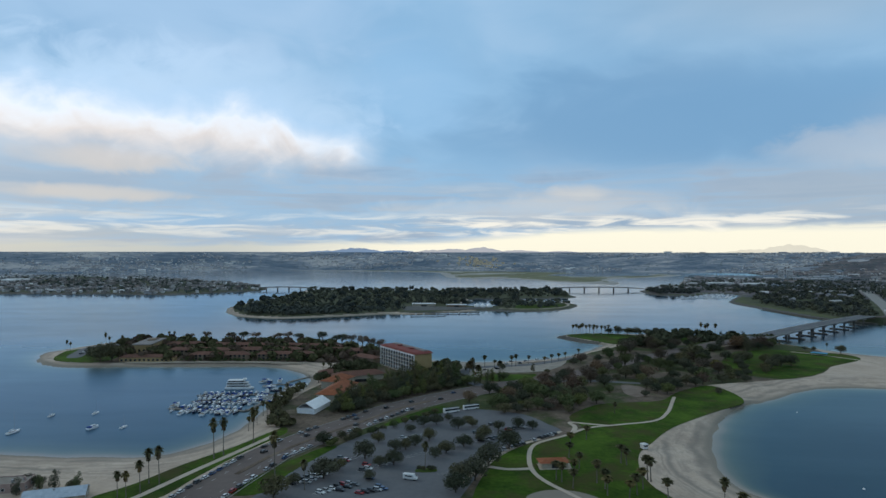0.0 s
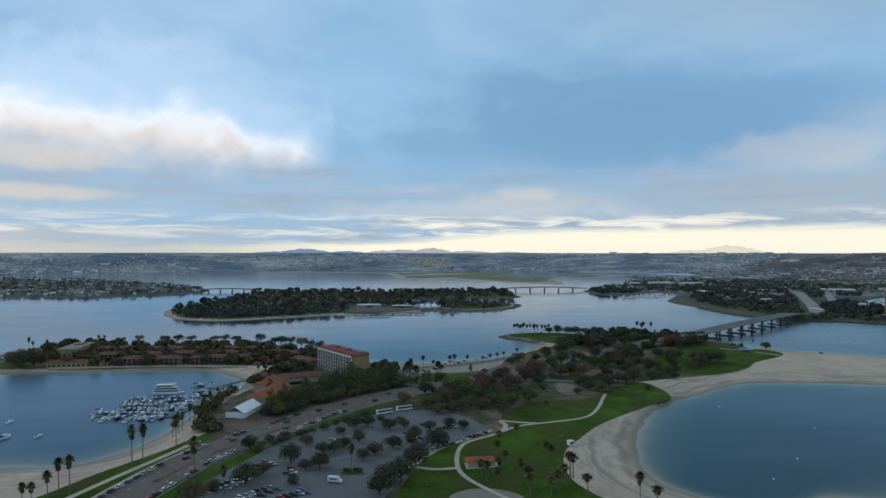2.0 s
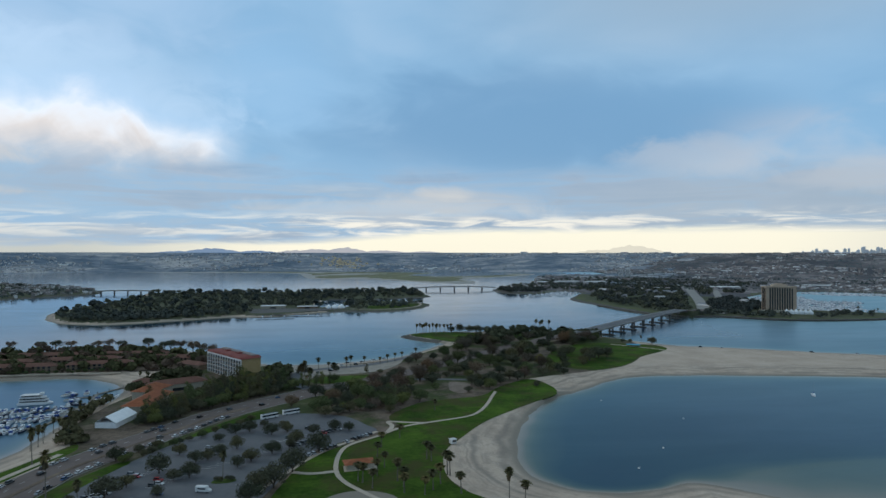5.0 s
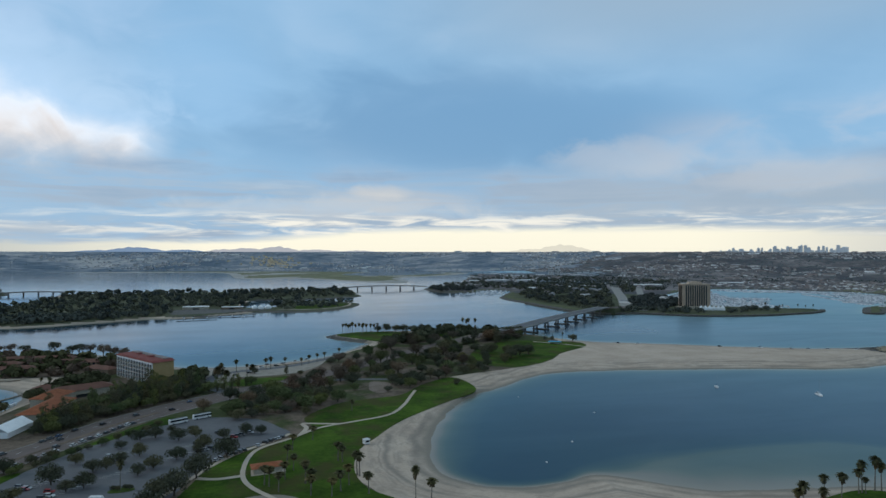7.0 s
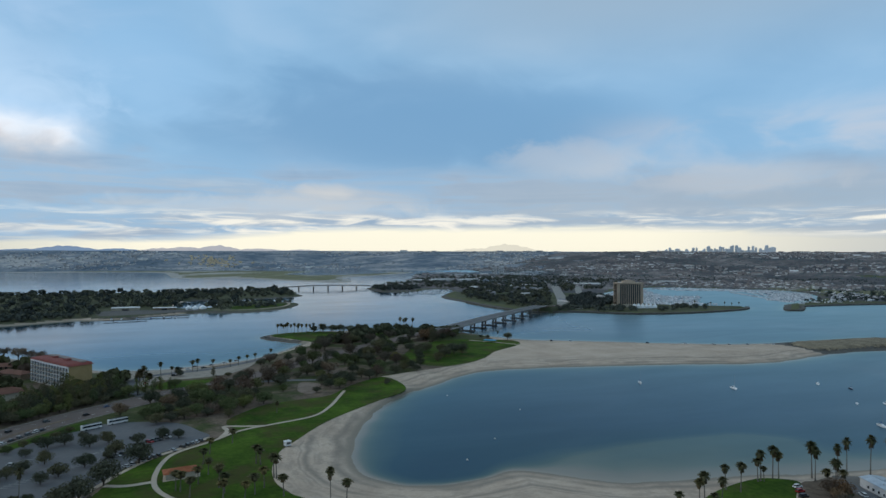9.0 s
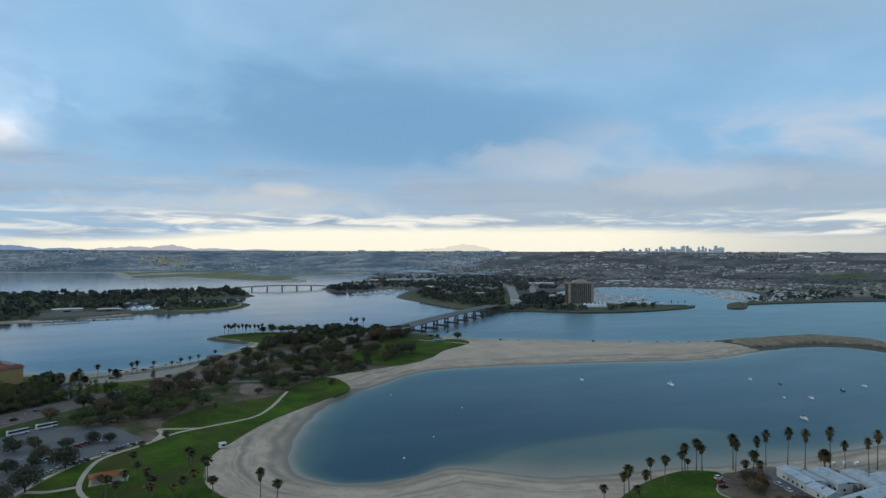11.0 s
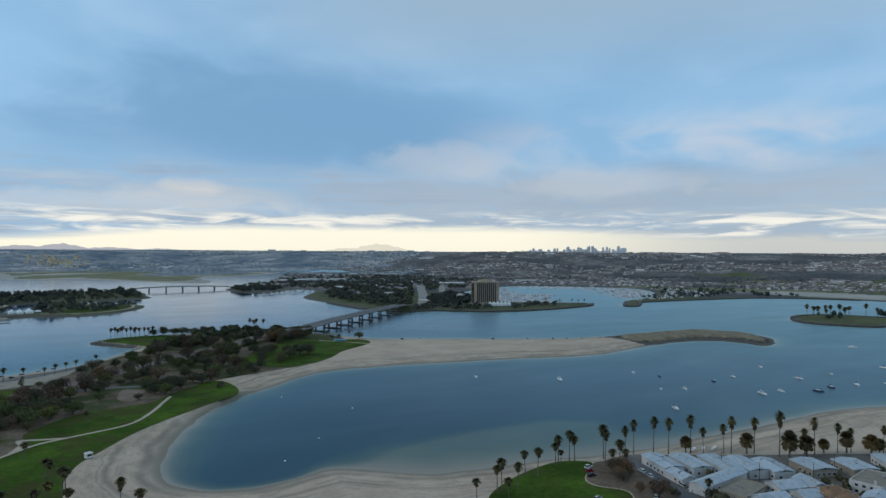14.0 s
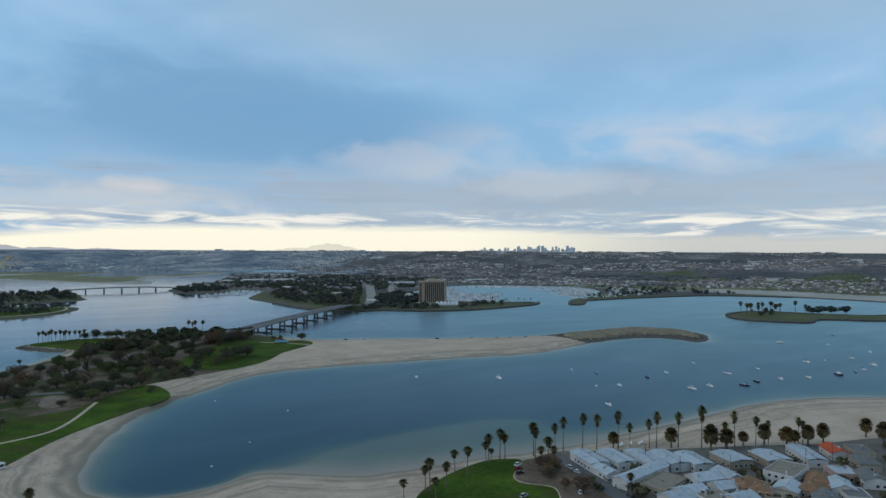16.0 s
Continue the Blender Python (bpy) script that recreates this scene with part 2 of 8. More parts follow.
TRODDEN = mottled("trodden_pinkish_earth", (0.15, 0.115, 0.092), (0.27, 0.215, 0.178), 12, 0.95, 6, 0.1, spec=0.1)
ASPHALT = mottled("asphalt", (0.098, 0.101, 0.110), (0.145, 0.147, 0.154), 30, 0.85, 10, spec=0.25)
ROAD = mottled("worn_road_asphalt", (0.112, 0.088, 0.080), (0.162, 0.128, 0.115), 26, 0.88, 12, spec=0.25)
PATHWAY = mottled("pale_path_concrete", (0.37, 0.305, 0.24), (0.50, 0.425, 0.345), 9, 0.9, 6)
KERB = mottled("kerb_concrete", (0.20, 0.19, 0.175), (0.31, 0.295, 0.27), 4, 0.85)
PAINT = mottled("road_paint", (0.50, 0.50, 0.48), (0.72, 0.71, 0.68), 3, 0.7)
ROCK = island_vary("riprap_rock", [(0.0, (0.055, 0.050, 0.045)), (0.5, (0.10, 0.092, 0.082)), (1.0, (0.16, 0.148, 0.13))], 0.7)
SCRUB = mottled("scrub_on_the_jetty", (0.080, 0.066, 0.044), (0.30, 0.245, 0.165), 9, 0.95, 6, 0.3)
BARK = mottled("bark", (0.05, 0.038, 0.028), (0.11, 0.088, 0.068), 0.6, 0.95, 4, local=True)
PALM_BARK = mottled("palm_bark", (0.10, 0.085, 0.068), (0.19, 0.165, 0.135), 0.9, 0.95, 4, local=True)
CONCRETE = mottled("bridge_concrete", (0.24, 0.235, 0.225), (0.37, 0.36, 0.345), 9, 0.85, 5)
DARK_CONC = mottled("stained_concrete", (0.06, 0.058, 0.055), (0.13, 0.125, 0.118), 5, 0.9, 5)
BROWN_CONC = mottled("brown_tower_concrete", (0.33, 0.25, 0.185), (0.46, 0.355, 0.265), 14, 0.85, 5)
CREAM_WALL = mottled("cream_stucco", (0.34, 0.30, 0.235), (0.46, 0.41, 0.33), 7, 0.9, 5)
OCHRE_WALL = mottled("ochre_stucco", (0.30, 0.215, 0.10), (0.40, 0.29, 0.145), 8, 0.9, 5)
WHITE = mottled("white_paint", (0.62, 0.62, 0.61), (0.80, 0.80, 0.79), 4, 0.55, 5, vary=0.12)
GEL = mottled("white_gelcoat", (0.76, 0.77, 0.78), (0.88, 0.88, 0.88), 2, 0.35, 4, vary=0.15, spec=0.5)
NAVY = mottled("navy_gelcoat", (0.012, 0.018, 0.045), (0.030, 0.042, 0.085), 2, 0.3, 4, spec=0.5)
CANVAS_BLUE = mottled("blue_canvas", (0.015, 0.045, 0.17), (0.035, 0.085, 0.28), 1.5, 0.9, 4)
TENT = mottled("white_tent_fabric", (0.72, 0.73, 0.74), (0.86, 0.86, 0.86), 3, 0.6, 4)
TERRACOTTA = mottled("terracotta_tile", (0.22, 0.068, 0.030), (0.36, 0.125, 0.058), 3, 0.9, 6, 0.1, vary=0.2)
HOTEL_ROOF = mottled("red_hotel_roof", (0.15, 0.042, 0.038), (0.25, 0.074, 0.062), 6, 0.9, 6)
WING_WALL = mottled("brown_resort_wall", (0.16, 0.115, 0.080), (0.25, 0.185, 0.13), 5, 0.9, 5)
RED_ROOF = mottled("weathered_red_roof", (0.105, 0.050, 0.036), (0.185, 0.088, 0.064), 6, 0.9, 6)
TIMBER = mottled("dock_timber", (0.15, 0.135, 0.115), (0.27, 0.25, 0.22), 3, 0.9, 5)
STEEL = mottled("galvanised_steel", (0.30, 0.31, 0.32), (0.42, 0.43, 0.44), 2, 0.45, 4, metal=0.6)
DARK_METAL = mottled("dark_metal", (0.03, 0.03, 0.032), (0.06, 0.06, 0.063), 1, 0.5, 4)
RUBBER = mottled("tyre_rubber", (0.012, 0.012, 0.012), (0.025, 0.025, 0.025), 0.5, 0.9)
GLASS, n, b = material("dark_window_glass", 0.08, 0.0, 0.6)
g = n.noise(place(n), 0.35, 3, 0.5)
n.put(b.inputs["Base Color"], n.ramp(g, [(0.3, (0.012, 0.015, 0.018)), (0.7, (0.035, 0.04, 0.046))]))


def leaves(name, dark, mid, light):
    m, n, b = material(name, 0.95, 0.0, 0.06)
    geo = n.add("ShaderNodeNewGeometry")
    r = n.add("ShaderNodeObjectInfo").outputs["Random"]
    col = n.ramp(geo.outputs["Random Per Island"], [(0.0, dark), (0.55, mid), (1.0, light)])
    col = n.mix(1.0, col, n.ramp(r, [(0.0, (0.62, 0.70, 0.66)), (0.5, (0.95, 0.95, 0.95)), (1.0, (1.25, 1.12, 0.85))]), "MULTIPLY")
    n.put(b.inputs["Base Color"], col)
    return m


LEAF = leaves("broad_leaves", (0.068, 0.084, 0.038), (0.105, 0.124, 0.054), (0.149, 0.167, 0.076))
LEAF_DARK = leaves("dark_leaves", (0.064, 0.064, 0.045), (0.088, 0.089, 0.060), (0.118, 0.117, 0.078))
LEAF_OLIVE = leaves("olive_leaves", (0.086, 0.091, 0.039), (0.122, 0.122, 0.055), (0.163, 0.153, 0.075))
LEAF_BARE = leaves("bare_brown_twigs", (0.106, 0.080, 0.062), (0.147, 0.110, 0.086), (0.188, 0.143, 0.112))
LEAF_RUST = leaves("rust_brown_leaves", (0.090, 0.062, 0.046), (0.126, 0.086, 0.064), (0.164, 0.114, 0.086))
FROND = leaves("palm_fronds", (0.062, 0.060, 0.030), (0.105, 0.098, 0.050), (0.163, 0.140, 0.077))
FROND_DATE = leaves("date_palm_fronds", (0.089, 0.065, 0.035), (0.132, 0.100, 0.054), (0.189, 0.146, 0.081))
SKIRT = leaves("dead_palm_skirt", (0.055, 0.042, 0.027), (0.095, 0.073, 0.047), (0.14, 0.11, 0.074))
HEDGE = leaves("hedge_leaves", (0.020, 0.036, 0.013), (0.042, 0.073, 0.024), (0.077, 0.119, 0.039))

# ---- plan of the shores, in metres ----
COVE = [(-1500, 900), (-900, 560), (-420, 390), (-251, 358), (-198, 354), (-156, 359), (-136, 396), (-128, 455), (-125, 505), (-116, 526), (-118, 568), (-136, 600), (-172, 630)]
PENINSULA = [(-219, 635), (-274, 632), (-329, 628), (-362, 628), (-389, 634), (-415, 653), (-438, 681), (-451, 715), (-443, 745), (-420, 800), (-380, 826), (-280, 813), (-131, 794)]
BAYSHORE = [(-60, 730), (-14, 677), (10, 663), (45, 660), (95, 675), (134, 693), (168, 733), (190, 768), (199, 782), (176, 815), (157, 855), (178, 880), (220, 895), (300, 885), (380, 850), (426, 808), (434, 785), (468, 715)]
SPIT = [(528, 678), (613, 624), (697, 580), (754, 566), (811, 560), (868, 557), (917, 545), (947, 480), (932, 437), (899, 415), (870, 402), (852, 404), (855, 430), (849, 455), (816, 475), (746, 481), (712, 478), (645, 466), (605, 470)]
BASIN = [(560, 484), (532, 494), (476, 510), (419, 523), (374, 532), (333, 537), (296, 521), (255, 491), (222, 469), (191, 431), (174, 405), (160, 376), (150, 346), (145, 320), (147, 302), (157, 288), (177, 276), (200, 279)]
EAST_BEACH = [(222, 282), (240, 268), (262, 247), (280, 242), (309, 232), (373, 216), (431, 211), (482, 203), (540, 202), (590, 197), (640, 176), (687, 145), (760, 60), (900, -200), (1200, -700), (1200, -3000), (-3000, -3000), (-3000, 900)]
JETTY = [(735, 500), (760, 493), (816, 490), (855, 470), (868, 440), (866, 420), (880, 415), (905, 428), (925, 452), (934, 480), (910, 532), (868, 544), (811, 548), (765, 552), (740, 530)]
ISLE = [(-426, 1237), (-380, 1148), (-342, 1109), (-278, 1091), (-186, 1131), (-109, 1173), (-45, 1165), (18, 1208), (85, 1244), (171, 1222), (247, 1271), (286, 1352), (290, 1420), (225, 1480), (110, 1510), (210, 1560), (330, 1600), (345, 1720), (343, 1885), (197, 1905), (-40, 1900), (-242, 1895), (-405, 1920), (-400, 1747), (-444, 1400)]
CROWN = [(-2600, 1850), (-1216, 1729), (-1049, 1709), (-897, 1712), (-735, 1693), (-626, 1800), (-561, 1871), (-551, 1958), (-676, 2192), (-1144, 2634), (-1534, 2928), (-2400, 2900), (-3600, 2600), (-3600, 2000)]
FIESTA = [(-1024, 3960), (-568, 3840), (-79, 3640), (0, 3200), (41, 2851), (285, 2737), (436, 2478), (601, 2264), (680, 2438), (715, 2693), (1073, 3020), (1230, 3300), (900, 3480), (400, 3780), (-300, 3980)]
NORTH = [(-9000, 9000), (-9000, 1900), (-3500, 2300), (-2300, 2800), (-2016, 3384), (-1656, 3813), (-1151, 4080), (-880, 4150), (-400, 4080), (58, 4000), (811, 4020), (1286, 3618), (1450, 3600), (2500, 3400), (9000, 3000), (9000, 9000)]
MAINLAND_A = [(1700, 3500), (1250, 3150), (1038, 2704), (833, 2231), (640, 1960), (590, 1880), (580, 1720), (656, 1676), (740, 1745), (800, 1705), (720, 1560), (657, 1434), (652, 1279), (651, 1119), (683, 1023), (753, 999), (826, 931), (931, 906), (1040, 912), (1100, 925), (1142, 955)]
MAINLAND_B = [(1130, 985), (1060, 1030), (1010, 1085), (1000, 1180), (1080, 1380), (1330, 1570), (1500, 1600), (1640, 1450), (1720, 1330), (1640, 1180), (1480, 1050), (1300, 985), (1230, 935), (1165, 880), (1185, 866), (1241, 903), (1293, 930), (1500, 902), (1682, 850), (1808, 690), (1821, 489), (1840, 200), (2300, -1500), (9000, -3000), (9000, 9000), (1800, 9000)]
ISLET = [(1207, 548), (1169, 506), (1173, 460), (1209, 413), (1278, 420), (1347, 345), (1480, 325), (1700, 290), (1700, 360), (1449, 376), (1372, 468), (1338, 547), (1270, 568)]
RIVER = [(1862, 150), (1852, 480), (1848, 700), (1822, 900), (1900, 1020), (2010, 960), (2045, 780), (2040, 590), (2100, 150)]


def smooth(pts, steps=5):
    """A closed outline rounded through its points (Catmull-Rom)."""
    q = np.array(pts, float)
    p0, p1, p2, p3 = np.roll(q, 1, 0), q, np.roll(q, -1, 0), np.roll(q, -2, 0)
    out = []
    for k in range(steps):
        t = k / steps
        out.append(0.5 * ((2 * p1) + (p2 - p0) * t + (2 * p0 - 5 * p1 + 4 * p2 - p3) * t * t + (3 * p1 - p0 - 3 * p2 + p3) * t ** 3))
    return np.stack(out, 1).reshape(-1, 2)


def signed(poly, x, y):
    """Distance of the points to the outline, positive inside."""
    best, inside = np.full(x.shape, 1e18), np.zeros(x.shape, bool)
    ax, ay = poly[:, 0], poly[:, 1]
    bx, by = np.roll(ax, -1), np.roll(ay, -1)
    for i in range(len(poly)):
        ex, ey = bx[i] - ax[i], by[i] - ay[i]
        L = ex * ex + ey * ey
        if L < 1e-9:
            continue
        px, py = x - ax[i], y - ay[i]
        t = np.clip((px * ex + py * ey) / L, 0, 1)
        best = np.minimum(best, (px - t * ex) ** 2 + (py - t * ey) ** 2)
        if ey != 0:
            inside ^= ((ay[i] > y) != (by[i] > y)) & (x < ax[i] + ex * (y - ay[i]) / ey)
    d = np.sqrt(best)
    return np.where(inside, d, -d)


def ripple(x, y, size, seed=0.0):
    """Cheap smooth noise in -1 to 1."""
    a, b = x / size + seed, y / size - seed * 1.7
    return (np.sin(a * 2.1 + 1.3 * np.sin(b * 1.7)) + np.sin(b * 2.7 + 1.9 * np.sin(a * 1.3 + 0.7)) + np.sin((a + b) * 1.9 + 2.3) * 0.7) / 2.7


SHORES = {"main": smooth(COVE + PENINSULA + BAYSHORE + SPIT + BASIN + EAST_BEACH), "isle": smooth(ISLE), "crown": smooth(CROWN), "fiesta": smooth(FIESTA),
          "north": smooth(NORTH, 3), "mainland": smooth(MAINLAND_A + MAINLAND_B, 4), "islet": smooth(ISLET)}
LAGOON = smooth([(541, 3170), (706, 3480), (880, 3560), (1060, 3400), (1060, 3190), (905, 3070), (665, 2985)])
ISLE_COVE = smooth([(58, 1352), (112, 1350), (122, 1440), (118, 1530), (85, 1545), (60, 1500), (50, 1420)])
JETTY_S, RIVER_S = smooth(JETTY), smooth(RIVER)
LAWNS = {
    "lawn_park": [(14, 290), (22, 322), (33, 350), (55, 372), (75, 388), (90, 402), (86, 430), (112, 463), (134, 471), (165, 478), (190, 508), (224, 532), (232, 505), (226, 473), (200, 451), (183, 437), (147, 404), (123, 371), (109, 350), (101, 319), (103, 292), (115, 262), (60, 250), (15, 260)],
    "lawn_bay_point": [(275, 590), (283, 640), (325, 705), (378, 728), (430, 708), (447, 690), (437, 660), (384, 622), (343, 580), (300, 562)],
    "lawn_point": [(168, 849), (185, 868), (225, 872), (262, 850), (285, 800), (268, 768), (235, 765), (210, 775), (192, 806)],
    "lawn_peninsula": [(-418, 685), (-412, 668), (-398, 650), (-365, 640), (-345, 650), (-352, 690), (-372, 720), (-408, 735), (-425, 715)],
    "lawn_east": [(256, 190), (264, 201), (278, 209), (298, 216), (322, 219), (334, 214), (338, 207), (324, 198), (316, 191), (315, 183), (322, 171), (315, 160), (300, 145), (265, 150), (250, 170)],
    "east_ground": [(300, 140), (316, 160), (323, 171), (316, 183), (317, 191), (325, 198), (339, 207), (347, 206), (362, 206), (384, 194), (420, 170), (455, 150), (500, 122), (545, 102), (580, 60), (520, 20), (400, 20), (300, 60)],
    "isthmus_ground": [(-98, 245), (-110, 300), (-116, 335), (-100, 385), (-116, 440), (-112, 500), (-100, 560), (-108, 640), (-60, 668), (-20, 650), (12, 640), (40, 632), (90, 646), (134, 668), (170, 712), (205, 750), (270, 845), (330, 860), (400, 805), (432, 735), (400, 650), (335, 572), (225, 534), (214, 500), (178, 455), (138, 412), (106, 370), (94, 330), (94, 252)],
    "lawn_cove": [(-160, 286), (-149, 305), (-137, 333), (-120, 363), (-108, 392), (-101, 404), (-97, 392), (-102, 377), (-113, 348), (-122, 316), (-132, 284)],
    "resort_ground": [(-350, 640), (-300, 648), (-205, 650), (-150, 646), (-110, 640), (-40, 660), (-60, 705), (-140, 775), (-280, 795), (-375, 805), (-410, 770), (-380, 690)],
}
LAWNS_S = [smooth(q, 2) for q in LAWNS.values()]
CX, CY = 50.0, -10.0


def terrain(x, y):
    """Height of the ground over the water, and which land it belongs to."""
    x, y = np.asarray(x, float), np.asarray(y, float)
    wob = ripple(x, y, 14) * 1.6 + ripple(x, y, 47, 3.0) * 2.5
    h, zone = np.full(x.shape, -9.0), np.zeros(x.shape, int)
    r = np.hypot(x - CX, y - CY)
    for k, (name, slope, top) in enumerate((("main", 0.105, 3.0), ("isle", 0.16, 3.0), ("crown", 0.2, 4.0), ("fiesta", 0.04, 2.6), ("north", 0.1, 4.0), ("mainland", 0.22, 3.2), ("islet", 0.25, 3.0))):
        d = signed(SHORES[name], x, y)
        d = d + wob * np.clip(1.5 - np.abs(d) / 60, 0, 1) * (0.8 if name in ("main", "isle") else 0.4)
        v = np.where(d > 0, np.minimum(d * slope, top), np.maximum(d * 0.044, -9.0))
        if name in ("north", "mainland"):
            bend = np.clip((np.degrees(np.arctan2(x - CX, y - CY)) - 12.0) / 20.0, 0, 1)
            start = 4000.0 - 1650.0 * bend * bend * (3 - 2 * bend)
            s = np.clip((r - start) / (4760 - start), 0, 1)
            ridge = (s * s * (3 - 2 * s)) ** (0.9 + 0.35 * bend)
            v = np.where(d > 0, v + np.clip(d / (420 if name == "north" else 900), 0, 1) * ridge * (110 + 4.0 * ripple(x, y, 260, 1.0)) + ripple(x, y, 150, 5.0) * 9 * s * (1 - s) * 4 * (d > 30), v)
        zone = np.where(v > h, k + 1, zone)
        h = np.maximum(h, v)
    near = (zone == 1) & (h > 0.0) & (h < 3.0)
    if near.any():
        level = h[near]
        for q in LAWNS_S:
            level = np.maximum(level, 3.0 + np.minimum(signed(q, x[near], y[near]) - 1.5, 0) * 0.16)
        h[near] = level
    dj = signed(JETTY_S, x, y)
    jet = np.clip(dj * 0.35, -1, 2.6)
    h = np.where((zone == 1) & (dj > -3), np.maximum(h, 0.6 + jet + 1.6), h)
    zone = np.where((zone == 1) & (dj > -2), 8, zone)
    h = np.where(zone == 4, h - np.clip((signed(LAGOON, x, y) + 25) / 25, 0, 1) * 5.0, h)
    h = np.where(zone == 2, np.minimum(h, 2.0 - np.clip((signed(ISLE_COVE, x, y) + 16) / 16, 0, 1) * 4.0 + np.where(signed(ISLE_COVE, x, y) < -16, 9.0, 0.0)), h)
    dr = signed(RIVER_S, x, y)
    h = np.where(dr > -30, h - np.clip((dr + 30) / 30, 0, 1) * 2.2, h)
    zone = np.where(dr > 0, 9, zone)
    return h, zone


def polar(bearings, radii):
    a = np.radians(bearings)[None, :]
    x = CX - np.sin(a) * radii[:, None]
    y = CY + np.cos(a) * radii[:, None]
    return x.ravel(), y.ravel()


def sheet(name, bearings, radii, height_of):
    """One sheet on a fan of rings round the middle of the camera's way, closed at the hub."""
    x, y = polar(bearings, radii)
    z, extra = height_of(x, y)
    nb, nr = len(bearings), len(radii)
    i, j = np.meshgrid(np.arange(nr - 1), np.arange(nb), indexing="ij")
    j2 = (j + 1) % nb
    quads = np.stack([i * nb + j, i * nb + j2, (i + 1) * nb + j2, (i + 1) * nb + j], -1).reshape(-1, 4)
    me = bpy.data.meshes.new(name)
    hub = len(x)
    v = np.concatenate([np.stack([x, y, z], 1), [[CX, CY, float(z[:nb].mean())]]])
    jj = np.arange(nb)
    tris = np.stack([np.full(nb, hub), (jj + 1) % nb, jj], -1)
    me.vertices.add(len(v))
    me.vertices.foreach_set("co", v.ravel())
    loops = np.concatenate([quads.ravel(), tris.ravel()])
    starts = np.concatenate([np.arange(len(quads)) * 4, len(quads) * 4 + np.arange(nb) * 3])
    me.loops.add(len(loops))
    me.loops.foreach_set("vertex_index", loops)
    me.polygons.add(len(starts))
    me.polygons.foreach_set("loop_start", starts)
    me.update(calc_edges=True)
    me.validate()
    me.polygons.foreach_set("use_smooth", np.ones(len(me.polygons), bool))
    return me, extra, quads, nb


wide = np.concatenate([np.arange(48, -82, -0.28), np.arange(-82, -311.9, -4.0)])
radii = np.concatenate([[60, 110, 160, 200], np.exp(np.arange(math.log(232), math.log(4880), 0.0066))])
me, zone, quads, nb = sheet("ground", wide, radii, terrain)
at = me.attributes.new("rise", "FLOAT", "POINT")
inland = me.attributes.new("inland", "FLOAT", "POINT")
co = np.empty(len(me.vertices) * 3)
me.vertices.foreach_get("co", co)
at.data.foreach_set("value", co[2::3].copy())
inland.data.foreach_set("value", np.maximum(signed(SHORES["main"], co[0::3], co[1::3]), signed(SHORES["isle"], co[0::3], co[1::3])).astype(np.float32))
# far land: town ground, streets and scrub, blue haze mixed into its tones
m, n, b = material("hazed_town_ground", 0.95, 0.0, 0.05)
p = place(n)
xyz = n.add("ShaderNodeSeparateXYZ")
n.put(xyz.inputs[0], p)
arc = n.math("MULTIPLY", n.math("ARCTAN2", xyz.outputs[0], xyz.outputs[1]), 4400.0)
reach = n.math("SQRT", n.math("ADD", n.math("MULTIPLY", xyz.outputs[0], xyz.outputs[0]), n.math("MULTIPLY", xyz.outputs[1], xyz.outputs[1])))
lie = n.vec(arc, n.math("MULTIPLY", reach, 2.6), 0.0)
belts = n.noise(lie, 0.0016, 5, 0.6)
blocks = n.noise(lie, 0.011, 4, 0.6)
f = n.math("ADD", n.math("MULTIPLY", belts, 0.62), n.math("MULTIPLY", blocks, 0.38))
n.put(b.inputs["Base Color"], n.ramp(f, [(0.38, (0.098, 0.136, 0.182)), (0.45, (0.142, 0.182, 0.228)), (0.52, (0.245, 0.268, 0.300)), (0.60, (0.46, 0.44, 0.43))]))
TOWN = m
m, n, b = material("hazed_town_ground_by_the_river", 0.95, 0.0, 0.1)
p = place(n)
a = n.noise(p, 0.0026, 5, 0.6)
g = n.noise(p, 0.03, 4, 0.7)
f = n.math("ADD", n.math("MULTIPLY", a, 0.6), n.math("MULTIPLY", g, 0.4))
# a slight blue haze is put into the ground tones here too
n.put(b.inputs["Base Color"], n.ramp(f, [(0.36, (0.060, 0.066, 0.076)), (0.46, (0.086, 0.086, 0.094)), (0.54, (0.145, 0.130, 0.130)), (0.63, (0.30, 0.27, 0.265))]))
TOWN_NEAR = m
FAR_GRASS = mottled("far_grass", (0.066, 0.080, 0.038), (0.125, 0.132, 0.066), 60, 0.95, 7, spec=0.1)
MARSH = mottled("marsh_grass", (0.105, 0.115, 0.062), (0.25, 0.24, 0.15), 110, 0.95, 7, spec=0.1)
RIVERBED = mottled("tidal_flat", (0.25, 0.235, 0.21), (0.40, 0.375, 0.34), 120, 0.7, 6)
ISLE_G = mottled("isle_ground", (0.045, 0.060, 0.030), (0.120, 0.118, 0.075), 60, 0.95, 7, spec=0.1)
ROCKY = mottled("rock_revetment", (0.050, 0.047, 0.043), (0.130, 0.121, 0.108), 5, 0.95, 6, 0.4)
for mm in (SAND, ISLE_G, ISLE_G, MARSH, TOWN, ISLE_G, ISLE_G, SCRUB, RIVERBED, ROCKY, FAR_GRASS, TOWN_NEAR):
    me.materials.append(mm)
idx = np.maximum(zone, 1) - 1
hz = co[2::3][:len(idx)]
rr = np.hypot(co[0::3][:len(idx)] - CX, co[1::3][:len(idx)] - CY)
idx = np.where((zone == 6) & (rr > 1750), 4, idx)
bear_v = np.degrees(np.arctan2(-(co[0::3][:len(idx)] - CX), co[1::3][:len(idx)] - CY))
xv, yv = co[0::3][:len(idx)], co[1::3][:len(idx)]
idx = np.where((zone == 2) & (hz < 1.5) & (xv < 60), 0, idx)
